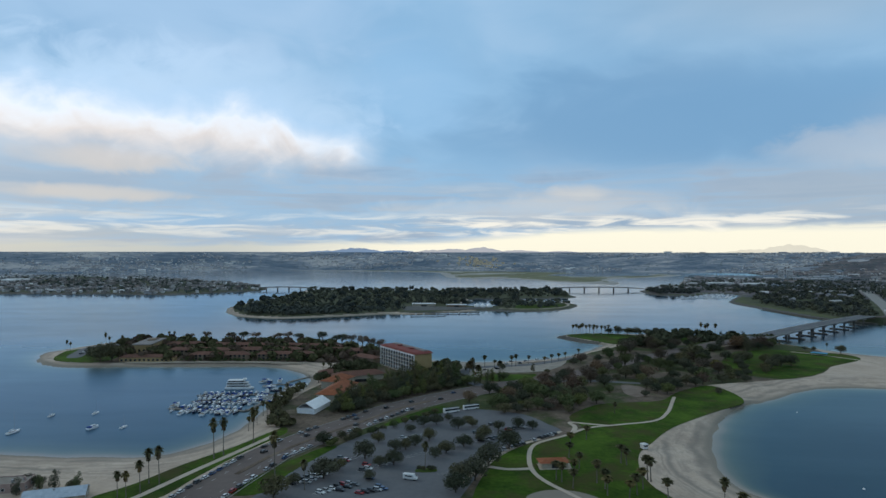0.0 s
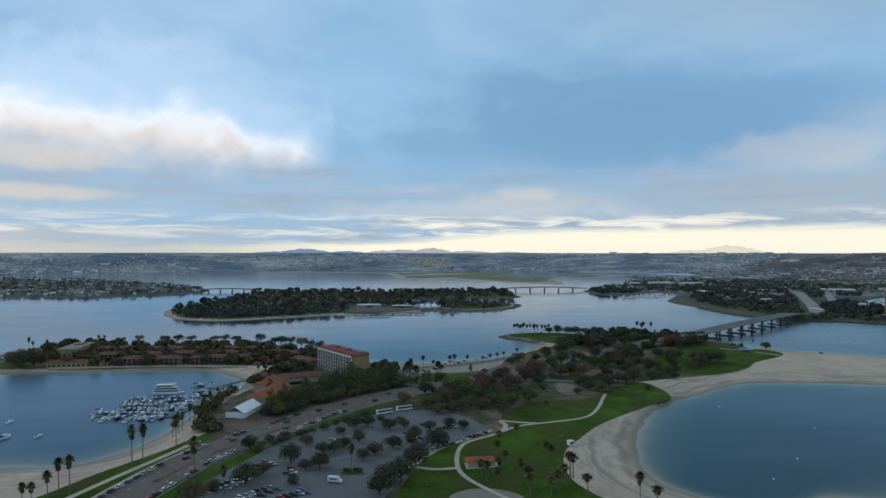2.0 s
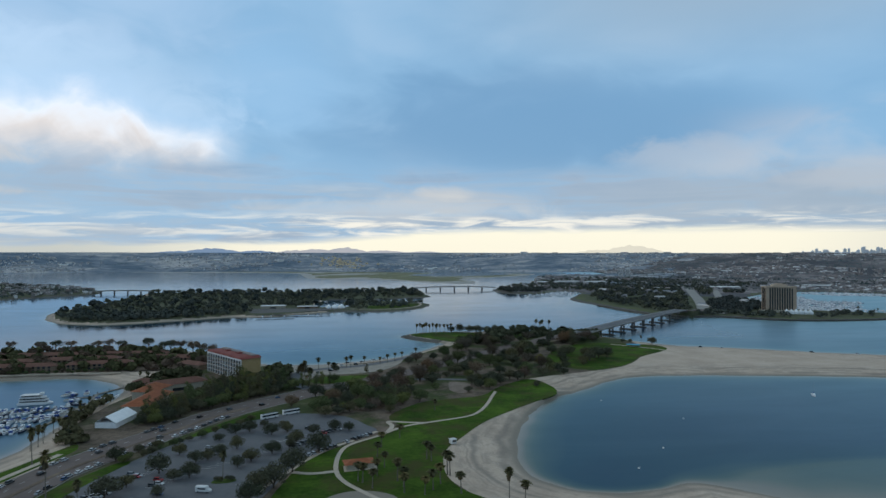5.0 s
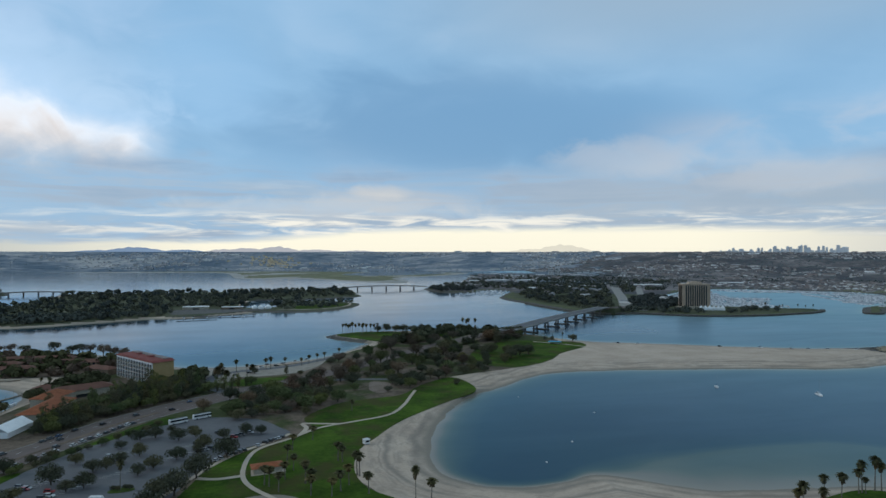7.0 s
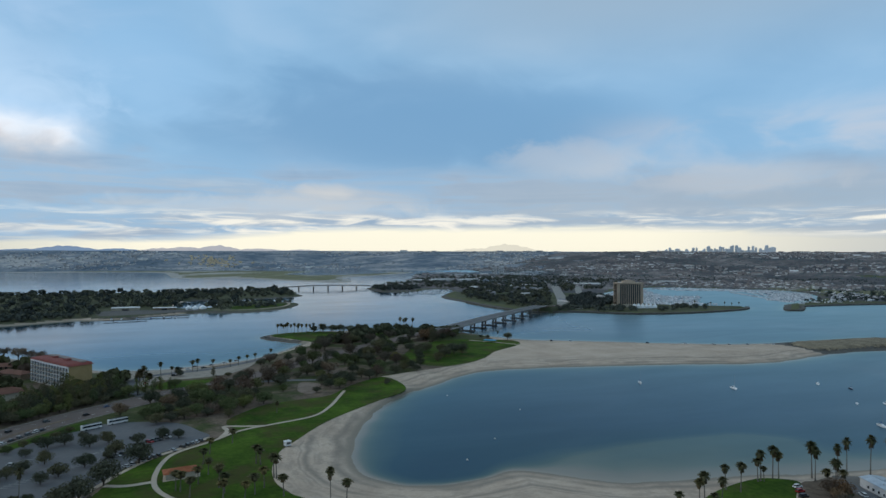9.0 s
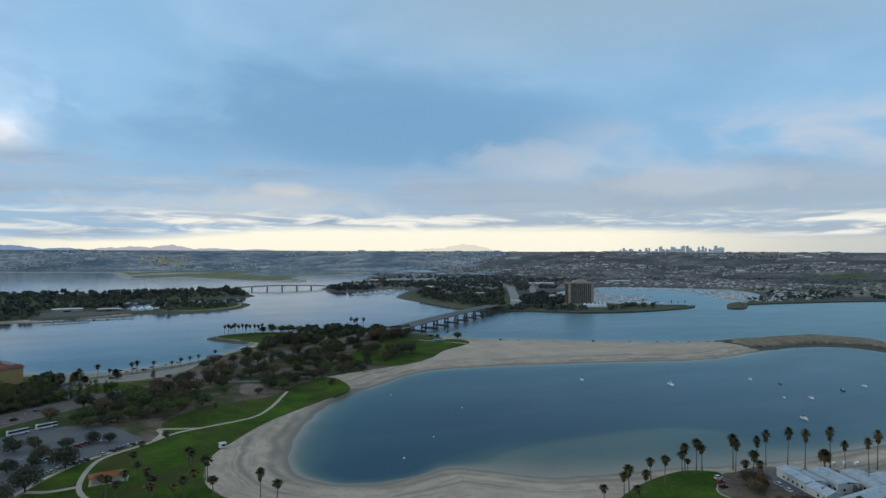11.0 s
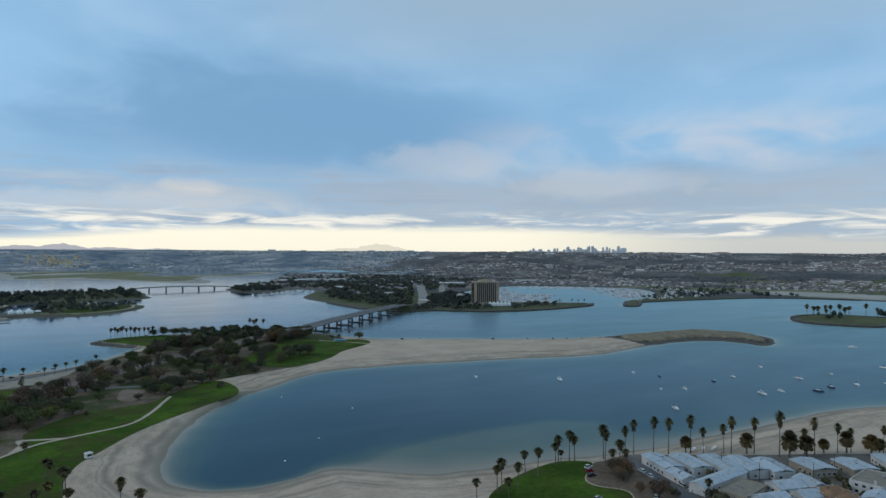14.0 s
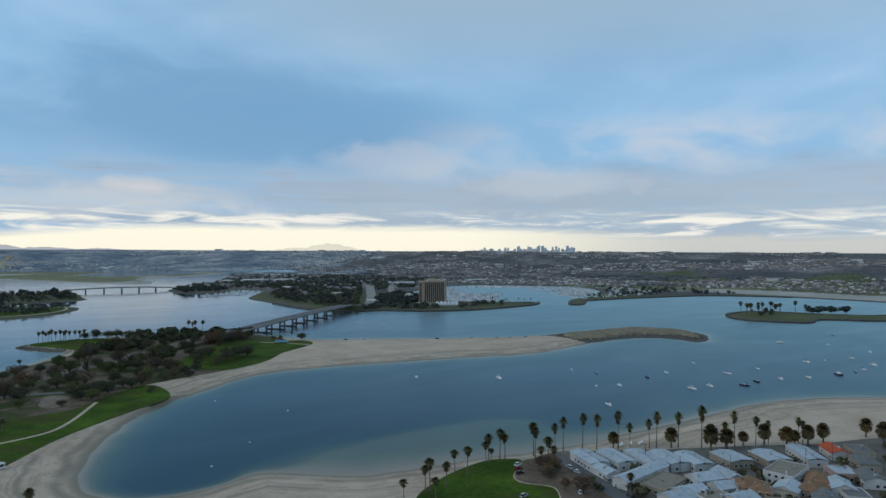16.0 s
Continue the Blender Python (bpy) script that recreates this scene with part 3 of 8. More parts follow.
idx = np.where((zone == 2) & (hz < 1.0) & (xv >= 60), 9, idx)
idx = np.where(np.isin(zone, (6, 7, 3)) & (hz < 1.6) & (hz > -3), 9, idx)
idx = np.where((zone == 1) & (xv > 728) & (yv > 380), 9, idx)
idx = np.where((zone == 1) & (yv > 790) & (xv > 0) & (xv < 330) & (hz < 2.0), 9, idx)
idx = np.where((zone == 8) & (hz < 2.4), 9, idx)
idx = np.where((zone == 6) & (bear_v < -50) & (rr > 1900) & (rr < 2700) & (ripple(xv, yv, 160, 4.0) > 0.1), 3, idx)
idx = np.where((zone == 7) & (hz > 1.6), 10, idx)
idx = np.where((zone == 4) & ((hz < 1.5) | (ripple(xv, yv, 210, 6.0) + 0.5 * ripple(xv, yv, 60, 3.0) > 0.35)), 8, idx)
band = (zone == 6) & (rr < 2600) & (hz > 1.6)
edge_d = np.full(xv.shape, 999.0)
edge_d[band] = signed(SHORES["mainland"], xv[band], yv[band])
idx = np.where(band & (edge_d < np.where((xv < 780) & (yv > 1080) & (yv < 1480), 26, 15) + 12 * ripple(xv, yv, 90, 2.0)), 10, idx)
idx = np.where((zone == 6) & (rr > 1750) & (idx == 4) & ((bear_v < -29 + 7 * ripple(xv, yv, 130, 2.0) + 3 * ripple(xv, yv, 35, 1.0)) | (rr < 2500 + 250 * ripple(xv, yv, 120, 4.0))), 11, idx)
for q in ([(2060, 480), (2070, 940), (2330, 820), (2330, 300), (2140, 150)], [(2150, 920), (2500, 1150), (3190, 1030), (2900, 860), (2250, 700), (2210, 800)], [(2600, 1700), (2830, 1600), (2750, 1450), (2560, 1500)], [(2350, 1180), (2480, 1420), (2600, 1330), (2470, 1170)]):
    idx = np.where((zone == 6) & (signed(np.array(q, float), xv, yv) > 30 * ripple(xv, yv, 60, 1.0)), 10, idx)
face = np.concatenate([idx[quads[:, 0]], np.zeros(nb, int)]).astype(np.int32)
me.polygons.foreach_set("material_index", face[:len(me.polygons)])
ground = tagged(new("ground", me), "sandy shores, wooded points and town hills round a bay", "ground", kind="structure")

# ---- water ----
SHELF = smooth([(222, 281), (238, 292), (259, 302), (298, 307), (336, 307), (368, 303), (392, 298), (419, 271), (418, 233), (470, 190), (420, 180), (300, 215), (255, 240), (238, 262)])


def water_depth(x, y):
    h, _ = terrain(x, y)
    d = np.clip(-h, 0, 9)
    d = d * (1 + 2.6 * np.exp(-((x - 190) / 42) ** 2 - ((y - 285) / 26) ** 2))
    s = signed(SHELF, x, y)
    t = np.clip((s + 16) / 30, 0, 1)
    bar = np.minimum(d * 0.26, 0.36 + 0.07 * ripple(x, y, 30) + 0.10 * ripple(x, y, 90, 2.0) + np.clip((x - 320) / 1100, 0, 0.4))
    d = d * (1 - t) + np.minimum(d, bar) * t
    return np.zeros(x.shape), d


wide_w = np.concatenate([np.arange(48, -82, -0.42), np.arange(-82, -311.9, -4.0)])
radii_w = np.concatenate([[60, 160], np.exp(np.arange(math.log(225), math.log(4875), 0.011))])
me, depth, quads, nb = sheet("water", wide_w, radii_w, water_depth)
at = me.attributes.new("depth", "FLOAT", "POINT")
at.data.foreach_set("value", np.append(depth, 0.0).astype(np.float32))
m, n, b = material("bay_water", 0.5, 0.0, 0.0)
p = place(n)
dep = n.attribute("depth")
broad = n.noise(p, 0.006, 4, 0.5, 0.8)
dn = n.math("ADD", dep, n.math("MULTIPLY", n.math("SUBTRACT", broad, 0.5), 0.5))
col = n.ramp(n.math("DIVIDE", dn, 5.0), [(0.0, (0.285, 0.235, 0.185)), (0.022, (0.225, 0.192, 0.152)), (0.05, (0.122, 0.136, 0.108)), (0.085, (0.066, 0.096, 0.086)), (0.14, (0.032, 0.064, 0.074)), (0.26, (0.004, 0.034, 0.062)), (0.6, (0.001, 0.026, 0.058)), (0.95, (0.001, 0.024, 0.062))])
n.put(b.inputs["Base Color"], col)
w1 = n.noise(p, 0.55, 3, 0.6)
w2 = n.noise(p, 0.06, 3, 0.5)
gloss = n.add("ShaderNodeBsdfGlossy")
relief(n, gloss, n.math("ADD", n.math("MULTIPLY", w1, 0.3), n.math("MULTIPLY", w2, 1.2)), 0.34, 0.6)
wind_xyz = n.add("ShaderNodeSeparateXYZ")
n.put(wind_xyz.inputs[0], p)
lee = n.math("SUBTRACT", wind_xyz.outputs[0], n.math("MULTIPLY", wind_xyz.outputs[1], 0.35))
wind = n.math("ADD", n.math("MAXIMUM", n.step(lee, 0.0, 520.0), n.step(wind_xyz.outputs[1], 1020.0, 620.0)), n.math("MULTIPLY", n.math("SUBTRACT", broad, 0.5), 0.5), clamp=True)
for q in n.tree.nodes:
    if q.bl_idname == "ShaderNodeBump":
        n.put(q.inputs["Strength"], n.math("ADD", 0.11, n.math("MULTIPLY", wind, 0.42)))
n.put(gloss.inputs["Roughness"], n.math("ADD", 0.10, n.math("MULTIPLY", wind, 0.23)))
# reflection is tinted by region and streaked through the gloss colour
gloss_streaks = n.noise(n.vec(n.math("MULTIPLY", wind_xyz.outputs[0], 0.006), n.math("MULTIPLY", wind_xyz.outputs[1], 0.020), 0.0), 1.0, 5, 0.6, 0.6)
rough_tint = n.mix(n.step(lee, 260.0, 900.0), (0.66, 0.85, 0.90), (0.575, 0.770, 0.805))
rough_tint = n.mix(n.step(wind_xyz.outputs[0], 120.0, -160.0), rough_tint, (0.63, 0.84, 1.0))
smooth_tint = n.mix(n.math("MULTIPLY", n.step(wind_xyz.outputs[0], -120.0, -480.0), n.step(wind_xyz.outputs[1], 2100.0, 1600.0)), (0.98, 1.0, 1.0), (0.63, 0.81, 0.96))
tint = n.mix(wind, smooth_tint, rough_tint)
n.put(gloss.inputs["Color"], n.mix(1.0, tint, n.ramp(gloss_streaks, [(0.3, (0.92,) * 3), (0.7, (1.06,) * 3)]), "MULTIPLY"))
fresnel = n.add("ShaderNodeFresnel")
n.put(fresnel.inputs["IOR"], n.math("SUBTRACT", 1.34, n.math("MULTIPLY", wind, 0.07)))
blend = n.add("ShaderNodeMixShader")
n.put(blend.inputs[0], fresnel.outputs[0])
n.put(blend.inputs[1], b.outputs[0])
n.put(blend.inputs[2], gloss.outputs[0])
n.put([q for q in n.tree.nodes if q.bl_idname == "ShaderNodeOutputMaterial"][0].inputs[0], blend.outputs[0])
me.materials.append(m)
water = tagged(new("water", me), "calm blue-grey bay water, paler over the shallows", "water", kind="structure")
water.location.z = 0.02


# ---- far ridge line and mountains behind the town ----
def ridge(name, radius, b0, b1, base, tops, mat, label):
    """A long hill seen edge on: tops are (bearing, height, half width in degrees)."""
    bs = np.arange(b0, b1, -0.15)
    top = np.full(bs.shape, base, float) + 1.0 * ripple(bs * 10, bs * 7, 9) + 0.5 * ripple(bs * 30, bs * 11, 9, 2)
    for c, hh, w in tops:
        top = np.maximum(top, base + hh * np.clip(1 - np.abs((bs - c) / w) ** 1.5, 0, 1) * (1 + 0.12 * ripple(bs * 40, bs * 0, 9)))
    rings = []
    for rad, k in ((radius - 60, 0.0), (radius - 25, 0.72), (radius, 1.0), (radius + 25, 0.6), (radius + 50, 0.0)):
        x, y = CX - np.sin(np.radians(bs)) * rad, CY + np.cos(np.radians(bs)) * rad
        rings.append(np.stack([x, y, 60 + (top - 60) * k], 1))
    v = np.concatenate(rings)
    nn = len(bs)
    f = [(k * nn + i, k * nn + i + 1, (k + 1) * nn + i + 1, (k + 1) * nn + i) for k in range(4) for i in range(nn - 1)]
    me = bpy.data.meshes.new(name)
    me.from_pydata(v.tolist(), [], f)
    me.materials.append(mat)
    me.polygons.foreach_set("use_smooth", np.ones(len(me.polygons), bool))
    return tagged(new(name, me), label, "hills", kind="structure")




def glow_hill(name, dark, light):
    """Distance: hills that emit their colour, standing in for lit haze before them."""
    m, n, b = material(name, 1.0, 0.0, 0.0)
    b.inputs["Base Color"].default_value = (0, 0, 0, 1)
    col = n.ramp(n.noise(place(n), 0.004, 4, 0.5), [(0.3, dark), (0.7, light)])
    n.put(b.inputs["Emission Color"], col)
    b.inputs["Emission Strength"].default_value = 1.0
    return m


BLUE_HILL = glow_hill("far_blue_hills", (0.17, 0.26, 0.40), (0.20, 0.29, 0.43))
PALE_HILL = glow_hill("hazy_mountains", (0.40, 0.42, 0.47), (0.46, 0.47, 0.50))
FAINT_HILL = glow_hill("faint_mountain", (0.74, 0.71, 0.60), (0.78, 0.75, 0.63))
# mesa base colour is shifted to blue to stand for haze
MESA = mottled("hazed_mesa_slopes", (0.13, 0.185, 0.24), (0.185, 0.235, 0.285), 120, 1.0, 6, spec=0.0)
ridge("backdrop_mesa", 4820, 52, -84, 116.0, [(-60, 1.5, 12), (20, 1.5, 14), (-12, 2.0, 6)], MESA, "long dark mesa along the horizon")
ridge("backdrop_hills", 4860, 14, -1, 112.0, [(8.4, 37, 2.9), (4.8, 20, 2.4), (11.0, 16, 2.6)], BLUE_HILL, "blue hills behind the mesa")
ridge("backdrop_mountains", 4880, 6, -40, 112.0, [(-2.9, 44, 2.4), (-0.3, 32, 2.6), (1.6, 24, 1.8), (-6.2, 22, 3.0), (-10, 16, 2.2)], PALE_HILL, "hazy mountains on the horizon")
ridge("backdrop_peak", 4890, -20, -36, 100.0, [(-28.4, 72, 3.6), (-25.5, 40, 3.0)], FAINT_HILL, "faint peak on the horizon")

# ---- paved and planted surfaces on the near shore ----
TOP = 3.0


def plate(name, pts, z, mat, label="", category="", depth=0.5, rounded=True, thing=True):
    """A flat piece of ground cover with a real edge."""
    poly = smooth(pts, 4) if rounded else np.array(pts, float)
    bm = bmesh.new()
    vs = [bm.verts.new((x, y, z)) for x, y in poly]
    f = bm.faces.new(vs)
    if f.normal.z < 0 or sum((poly[i, 0] * poly[(i + 1) % len(poly), 1] - poly[(i + 1) % len(poly), 0] * poly[i, 1]) for i in range(len(poly))) < 0:
        f.normal_flip()
    bot = bmesh.ops.extrude_face_region(bm, geom=[f])
    for v in bot["geom"]:
        if isinstance(v, bmesh.types.BMVert):
            v.co.z = z
    for v in vs:
        v.co.z = z - depth
    bmesh.ops.triangulate(bm, faces=[q for q in bm.faces if len(q.verts) > 4])
    bmesh.ops.recalc_face_normals(bm, faces=bm.faces)
    me = bpy.data.meshes.new(name)
    bm.to_mesh(me)
    bm.free()
    me.materials.append(mat)
    ob = new(name, me)
    return tagged(ob, label, category, kind="structure") if thing else ob


def ribbon(name, pts, width, z, mat, label, category, depth=0.3, z_end=None):
    """A strip of paving along a line, rounded through its points; it may climb to another height."""
    q = np.array(pts, float)
    ext = np.concatenate([[2 * q[0] - q[1]], q, [2 * q[-1] - q[-2]]])
    line = []
    for k in range(1, len(ext) - 2):
        for t in np.arange(0, 1, 0.2):
            p0, p1, p2, p3 = ext[k - 1:k + 3]
            line.append(0.5 * (2 * p1 + (p2 - p0) * t + (2 * p0 - 5 * p1 + 4 * p2 - p3) * t * t + (3 * p1 - p0 - 3 * p2 + p3) * t ** 3))
    line = np.array(line + [q[-1]])
    d = np.gradient(line, axis=0)
    nrm = np.stack([-d[:, 1], d[:, 0]], 1) / np.maximum(np.hypot(d[:, 0], d[:, 1]), 1e-6)[:, None]
    A, B = line + nrm * width / 2, line - nrm * width / 2
    k = len(line)
    zz = np.linspace(z, z if z_end is None else z_end, k)[:, None]
    v = np.concatenate([np.hstack([A, zz]), np.hstack([B, zz]), np.hstack([A, zz - depth]), np.hstack([B, zz - depth])])
    f = []
    for i in range(k - 1):
        f += [(i, k + i, k + i + 1, i + 1), (2 * k + i, i, i + 1, 2 * k + i + 1), (k + i, 3 * k + i, 3 * k + i + 1, k + i + 1)]
    f += [(0, 2 * k, 3 * k, k), (k - 1, 2 * k - 1, 4 * k - 1, 3 * k - 1)]
    me = bpy.data.meshes.new(name)
    me.from_pydata(v.tolist(), [], f)
    me.materials.append(mat)
    ob = tagged(new(name, me), label, category, kind="structure")
    return ob


def along(pts, step):
    """Points and headings at even steps along a line."""
    q = np.array(pts, float)
    seg = np.hypot(*np.diff(q, axis=0).T)
    s = np.concatenate([[0], np.cumsum(seg)])
    for d in np.arange(0, s[-1], step):
        k = min(np.searchsorted(s, d, side="right") - 1, len(seg) - 1)
        t = (d - s[k]) / seg[k]
        p = q[k] * (1 - t) + q[k + 1] * t
        e = q[k + 1] - q[k]
        yield p[0], p[1], math.atan2(e[1], e[0])


SHORE_SAND = mottled("trodden_sand", (0.22, 0.195, 0.165), (0.37, 0.33, 0.28), 6, 0.95, 6)
plate("isthmus_ground", LAWNS["isthmus_ground"], TOP + 0.01, PARK_EARTH, "bare brown ground under the park trees", "ground")
plate("resort_ground", LAWNS["resort_ground"], TOP + 0.02, EARTH, "planted ground of a low resort", "ground")
plate("lawn_park", LAWNS["lawn_park"], TOP + 0.06, GRASS, "green park lawn sloping to the beach", "lawn")
plate("lawn_bay_point", LAWNS["lawn_bay_point"], TOP + 0.06, GRASS, "green lawn beside the bridge and sand spit", "lawn")
plate("lawn_shore", [(34, 559), (42, 577), (62, 580), (86, 582), (76, 562), (48, 548)], TOP + 0.06, GRASS, "green lawn behind the bay shore", "lawn")
plate("shore_sand", [(0, 640), (38, 640), (70, 637), (95, 642), (128, 664), (122, 634), (104, 604), (86, 592), (60, 588), (40, 588), (30, 566), (16, 590)], TOP + 0.05, SHORE_SAND, "pale trodden sand and gravel behind the bay shore", "ground")
plate("lawn_point", LAWNS["lawn_point"], TOP + 0.06, GRASS, "green lawn on the rock-edged point", "lawn")
plate("lawn_bridge_end", [(300, 780), (306, 826), (344, 835), (385, 815), (372, 790), (330, 765)], TOP + 0.06, GRASS, "green lawn below the bridge approach", "lawn")
plate("lawn_peninsula", LAWNS["lawn_peninsula"], TOP + 0.06, GRASS, "green lawn on the tip of the peninsula", "lawn")
plate("car_park_tip", [(-399, 668), (-386, 671), (-392, 700), (-384, 735), (-390, 790), (-382, 808), (-398, 812), (-404, 770), (-418, 736), (-412, 705)], TOP + 0.1, ASPHALT, "small asphalt car park on the tip of the peninsula", "car park")
far_shore = SHORES["mainland"]
for line in (SHORES["islet"],
             [q for q in far_shore if 640 < q[0] < 1150 and 890 < q[1] < 1300 and not (q[0] > 960 and q[1] > 960)],
             [q for q in far_shore if 1155 < q[0] < 1815 and 680 < q[1] < 936]):
    ribbon("revetment", list(line)[::2], 8.0, 2.8, ROCKY, "dark rock revetment along the water's edge", "revetment", 3.0)
ribbon("sea_wall", [(-322, 638), (-290, 640), (-240, 642), (-190, 641), (-140, 636)], 2.2, TOP + 0.5, PATHWAY, "pale promenade wall above the cove beach", "sea wall", 0.7)
plate("lawn_cove", LAWNS["lawn_cove"], TOP + 0.04, GRASS, "thin lawn between beach and road", "lawn")
plate("lawn_verge", [(-99, 292), (-92, 318), (-72, 357), (-64, 365), (-61, 362), (-66, 350), (-78, 318), (-83, 294)], TOP + 0.14, GRASS, "green verge between road and car park", "lawn")
plate("lawn_verge_far", [(-40, 405), (-30, 426), (-4, 459), (6, 452), (8, 444), (-14, 432), (-31, 410)], TOP + 0.14, GRASS, "green verge beside the car park", "lawn")
plate("lawn_east", LAWNS["lawn_east"], TOP + 0.06, GRASS, "green lawn behind the east beach", "lawn")
plate("car_park_east", LAWNS["east_ground"], TOP + 0.02, EARTH, "bare brown parking ground beside the lawn", "car park")
plate("car_park", [(-80, 270), (-82, 310), (-68, 349), (-50, 385), (-31, 413), (-14, 434), (4, 449), (28, 450), (56, 436), (69, 411), (74, 396), (57, 380), (38, 367), (30, 352), (21, 327), (8, 288), (0, 262)], TOP + 0.09, ASPHALT, "grey asphalt car park with marked bays", "car park")
ROAD_LINE = [(-119, 255), (-108, 303), (-96, 350), (-76, 387), (-57, 415), (-34, 453), (-8, 480), (28, 512), (70, 540), (126, 588), (188, 645), (252, 704), (330, 752), (385, 778)]
ribbon("road", ROAD_LINE[:9], 27.0, TOP + 0.12, ROAD, "worn dual carriageway with a worn median", "road")
ribbon("road", ROAD_LINE[8:], 19.0, TOP + 0.11, ROAD, "narrower road leading up to the bridge", "road")
ribbon("shore_road", [(36, 522), (24, 548), (20, 580), (24, 604), (44, 618), (90, 632), (140, 672)], 9.0, TOP + 0.10, ASPHALT, "narrow asphalt road along the bay shore", "road")
ribbon("side_road", [(72, 542), (96, 548), (118, 552), (144, 548), (170, 540)], 7.0, TOP + 0.10, ASPHALT, "narrow park road", "road")
ribbon("beach_path", [(-143, 282), (-138, 293), (-128, 321), (-114, 357), (-103, 386)], 3.5, TOP + 0.1, PATHWAY, "pale path between the lawn and the road", "path")
ribbon("park_path", [(180, 490), (173, 475), (158, 443), (142, 421), (116, 411), (93, 403), (75, 386), (56, 371), (49, 355), (46, 330), (49, 312), (59, 293), (70, 275), (80, 255)], 2.5, TOP + 0.16, PATHWAY, "pale concrete path winding through the lawn", "path")
ribbon("park_path", [(74, 395), (60, 380), (45, 367), (31, 348), (24, 335), (16, 320), (8, 305)], 2.5, TOP + 0.18, PATHWAY, "pale concrete path beside the car park", "path")
ribbon("park_path", [(46, 327), (34, 326), (24, 330)], 3.2, TOP + 0.14, PATHWAY, "short pale concrete path", "path")
ribbon("park_path", [(80, 391), (85, 405), (84, 416), (96, 412), (108, 408)], 3.0, TOP + 0.14, PATHWAY, "short pale concrete path", "path")
ribbon("park_path", [(395, 715), (415, 690), (430, 668), (440, 640)], 3.0, TOP + 0.14, PATHWAY, "pale path across the point", "path")
plate("picnic_court", [(147, 516), (152, 534), (163, 530), (167, 520), (160, 504), (156, 490), (148, 492), (145, 503)], TOP + 0.08, TRODDEN, "trodden earth picnic court under trees", "court")
plate("sand_court", [(38, 288), (48, 297), (62, 296), (72, 286), (66, 276), (45, 276)], TOP + 0.12, SAND, "round sand court in the lawn", "sand court")
ribbon("median", [(-104, 318), (-93, 350), (-75, 384), (-56, 413), (-33, 450), (-10, 475)], 2.6, TOP + 0.26, EARTH, "bare raised median", "median")
ribbon("east_street", [(358, 200), (352, 183), (346, 166), (340, 150), (333, 128), (326, 100)], 8.0, TOP + 0.08, ASPHALT, "street end beside the houses", "road")
for side in (-1, 1):
    off = []
    for x, y, a in along(ROAD_LINE[:9], 10):
        off.append((x - math.sin(a) * 13.7 * side, y + math.cos(a) * 13.7 * side))
    ribbon("kerb", off, 0.5, TOP + 0.26, KERB, "concrete kerb of the road", "kerb")

# ---- building helpers ----
def part(name, bm, mat, parent, label="", flat=True):
    me = bpy.data.meshes.new(name)
    bm.to_mesh(me)
    bm.free()
    me.materials.append(mat)
    if not flat:
        me.polygons.foreach_set("use_smooth", np.ones(len(me.polygons), bool))
    ob = new(name, me)
    ob.parent = parent
    if label:
        ob["label"] = label
    return ob


def twin(src, parent, m):
    """Another part on the mesh of one that stands already."""
    ob = src.copy()
    scene.collection.objects.link(ob)
    ob.parent = parent
    ob.matrix_local = m
    return ob


def thing(name, label, category, group="", m=None):
    ob = tagged(new(name), label, category, group)
    ob.empty_display_size = 0.3
    if m is not None:
        ob.matrix_basis = m
    return ob


def box(bm, x0, x1, y0, y1, z0, z1):
    v = [bm.verts.new(c) for c in ((x0, y0, z0), (x1, y0, z0), (x1, y1, z0), (x0, y1, z0), (x0, y0, z1), (x1, y0, z1), (x1, y1, z1), (x0, y1, z1))]
    for f in ((3, 2, 1, 0), (4, 5, 6, 7), (0, 1, 5, 4), (1, 2, 6, 5), (2, 3, 7, 6), (3, 0, 4, 7)):
        bm.faces.new([v[i] for i in f])
    return v


def prism(bm, outline, z0, z1, top=1.0, shift=(0, 0)):
    """An upright block on an outline, its top drawn in by a factor."""
    cx, cy = np.mean([p[0] for p in outline]), np.mean([p[1] for p in outline])
    a = [bm.verts.new((x, y, z0)) for x, y in outline]
    b = [bm.verts.new((cx + (x - cx) * top + shift[0], cy + (y - cy) * top + shift[1], z1)) for x, y in outline]
    k = len(a)
    bm.faces.new(a[::-1])
    bm.faces.new(b)
    for i in range(k):
        bm.faces.new((a[i], a[(i + 1) % k], b[(i + 1) % k], b[i]))
    return b


def ring_tube(bm, line, radii, sides=7):
    """A tapered tube through the points of a line."""
    rings = []
    for i, p in enumerate(line):
        p = Vector(p)
        d = (Vector(line[min(i + 1, len(line) - 1)]) - Vector(line[max(i - 1, 0)])).normalized()
        u = d.orthogonal().normalized() if abs(d.z) < 0.95 else Vector((1, 0, 0))
        w = d.cross(u).normalized()
        u = w.cross(d)
        rings.append([bm.verts.new(p + (u * math.cos(a) + w * math.sin(a)) * radii[i]) for a in [2 * math.pi * k / sides for k in range(sides)]])
    for A, B in zip(rings, rings[1:]):
        for k in range(sides):
            bm.faces.new((A[k], A[(k + 1) % sides], B[(k + 1) % sides], B[k]))
    bm.faces.new(rings[-1])


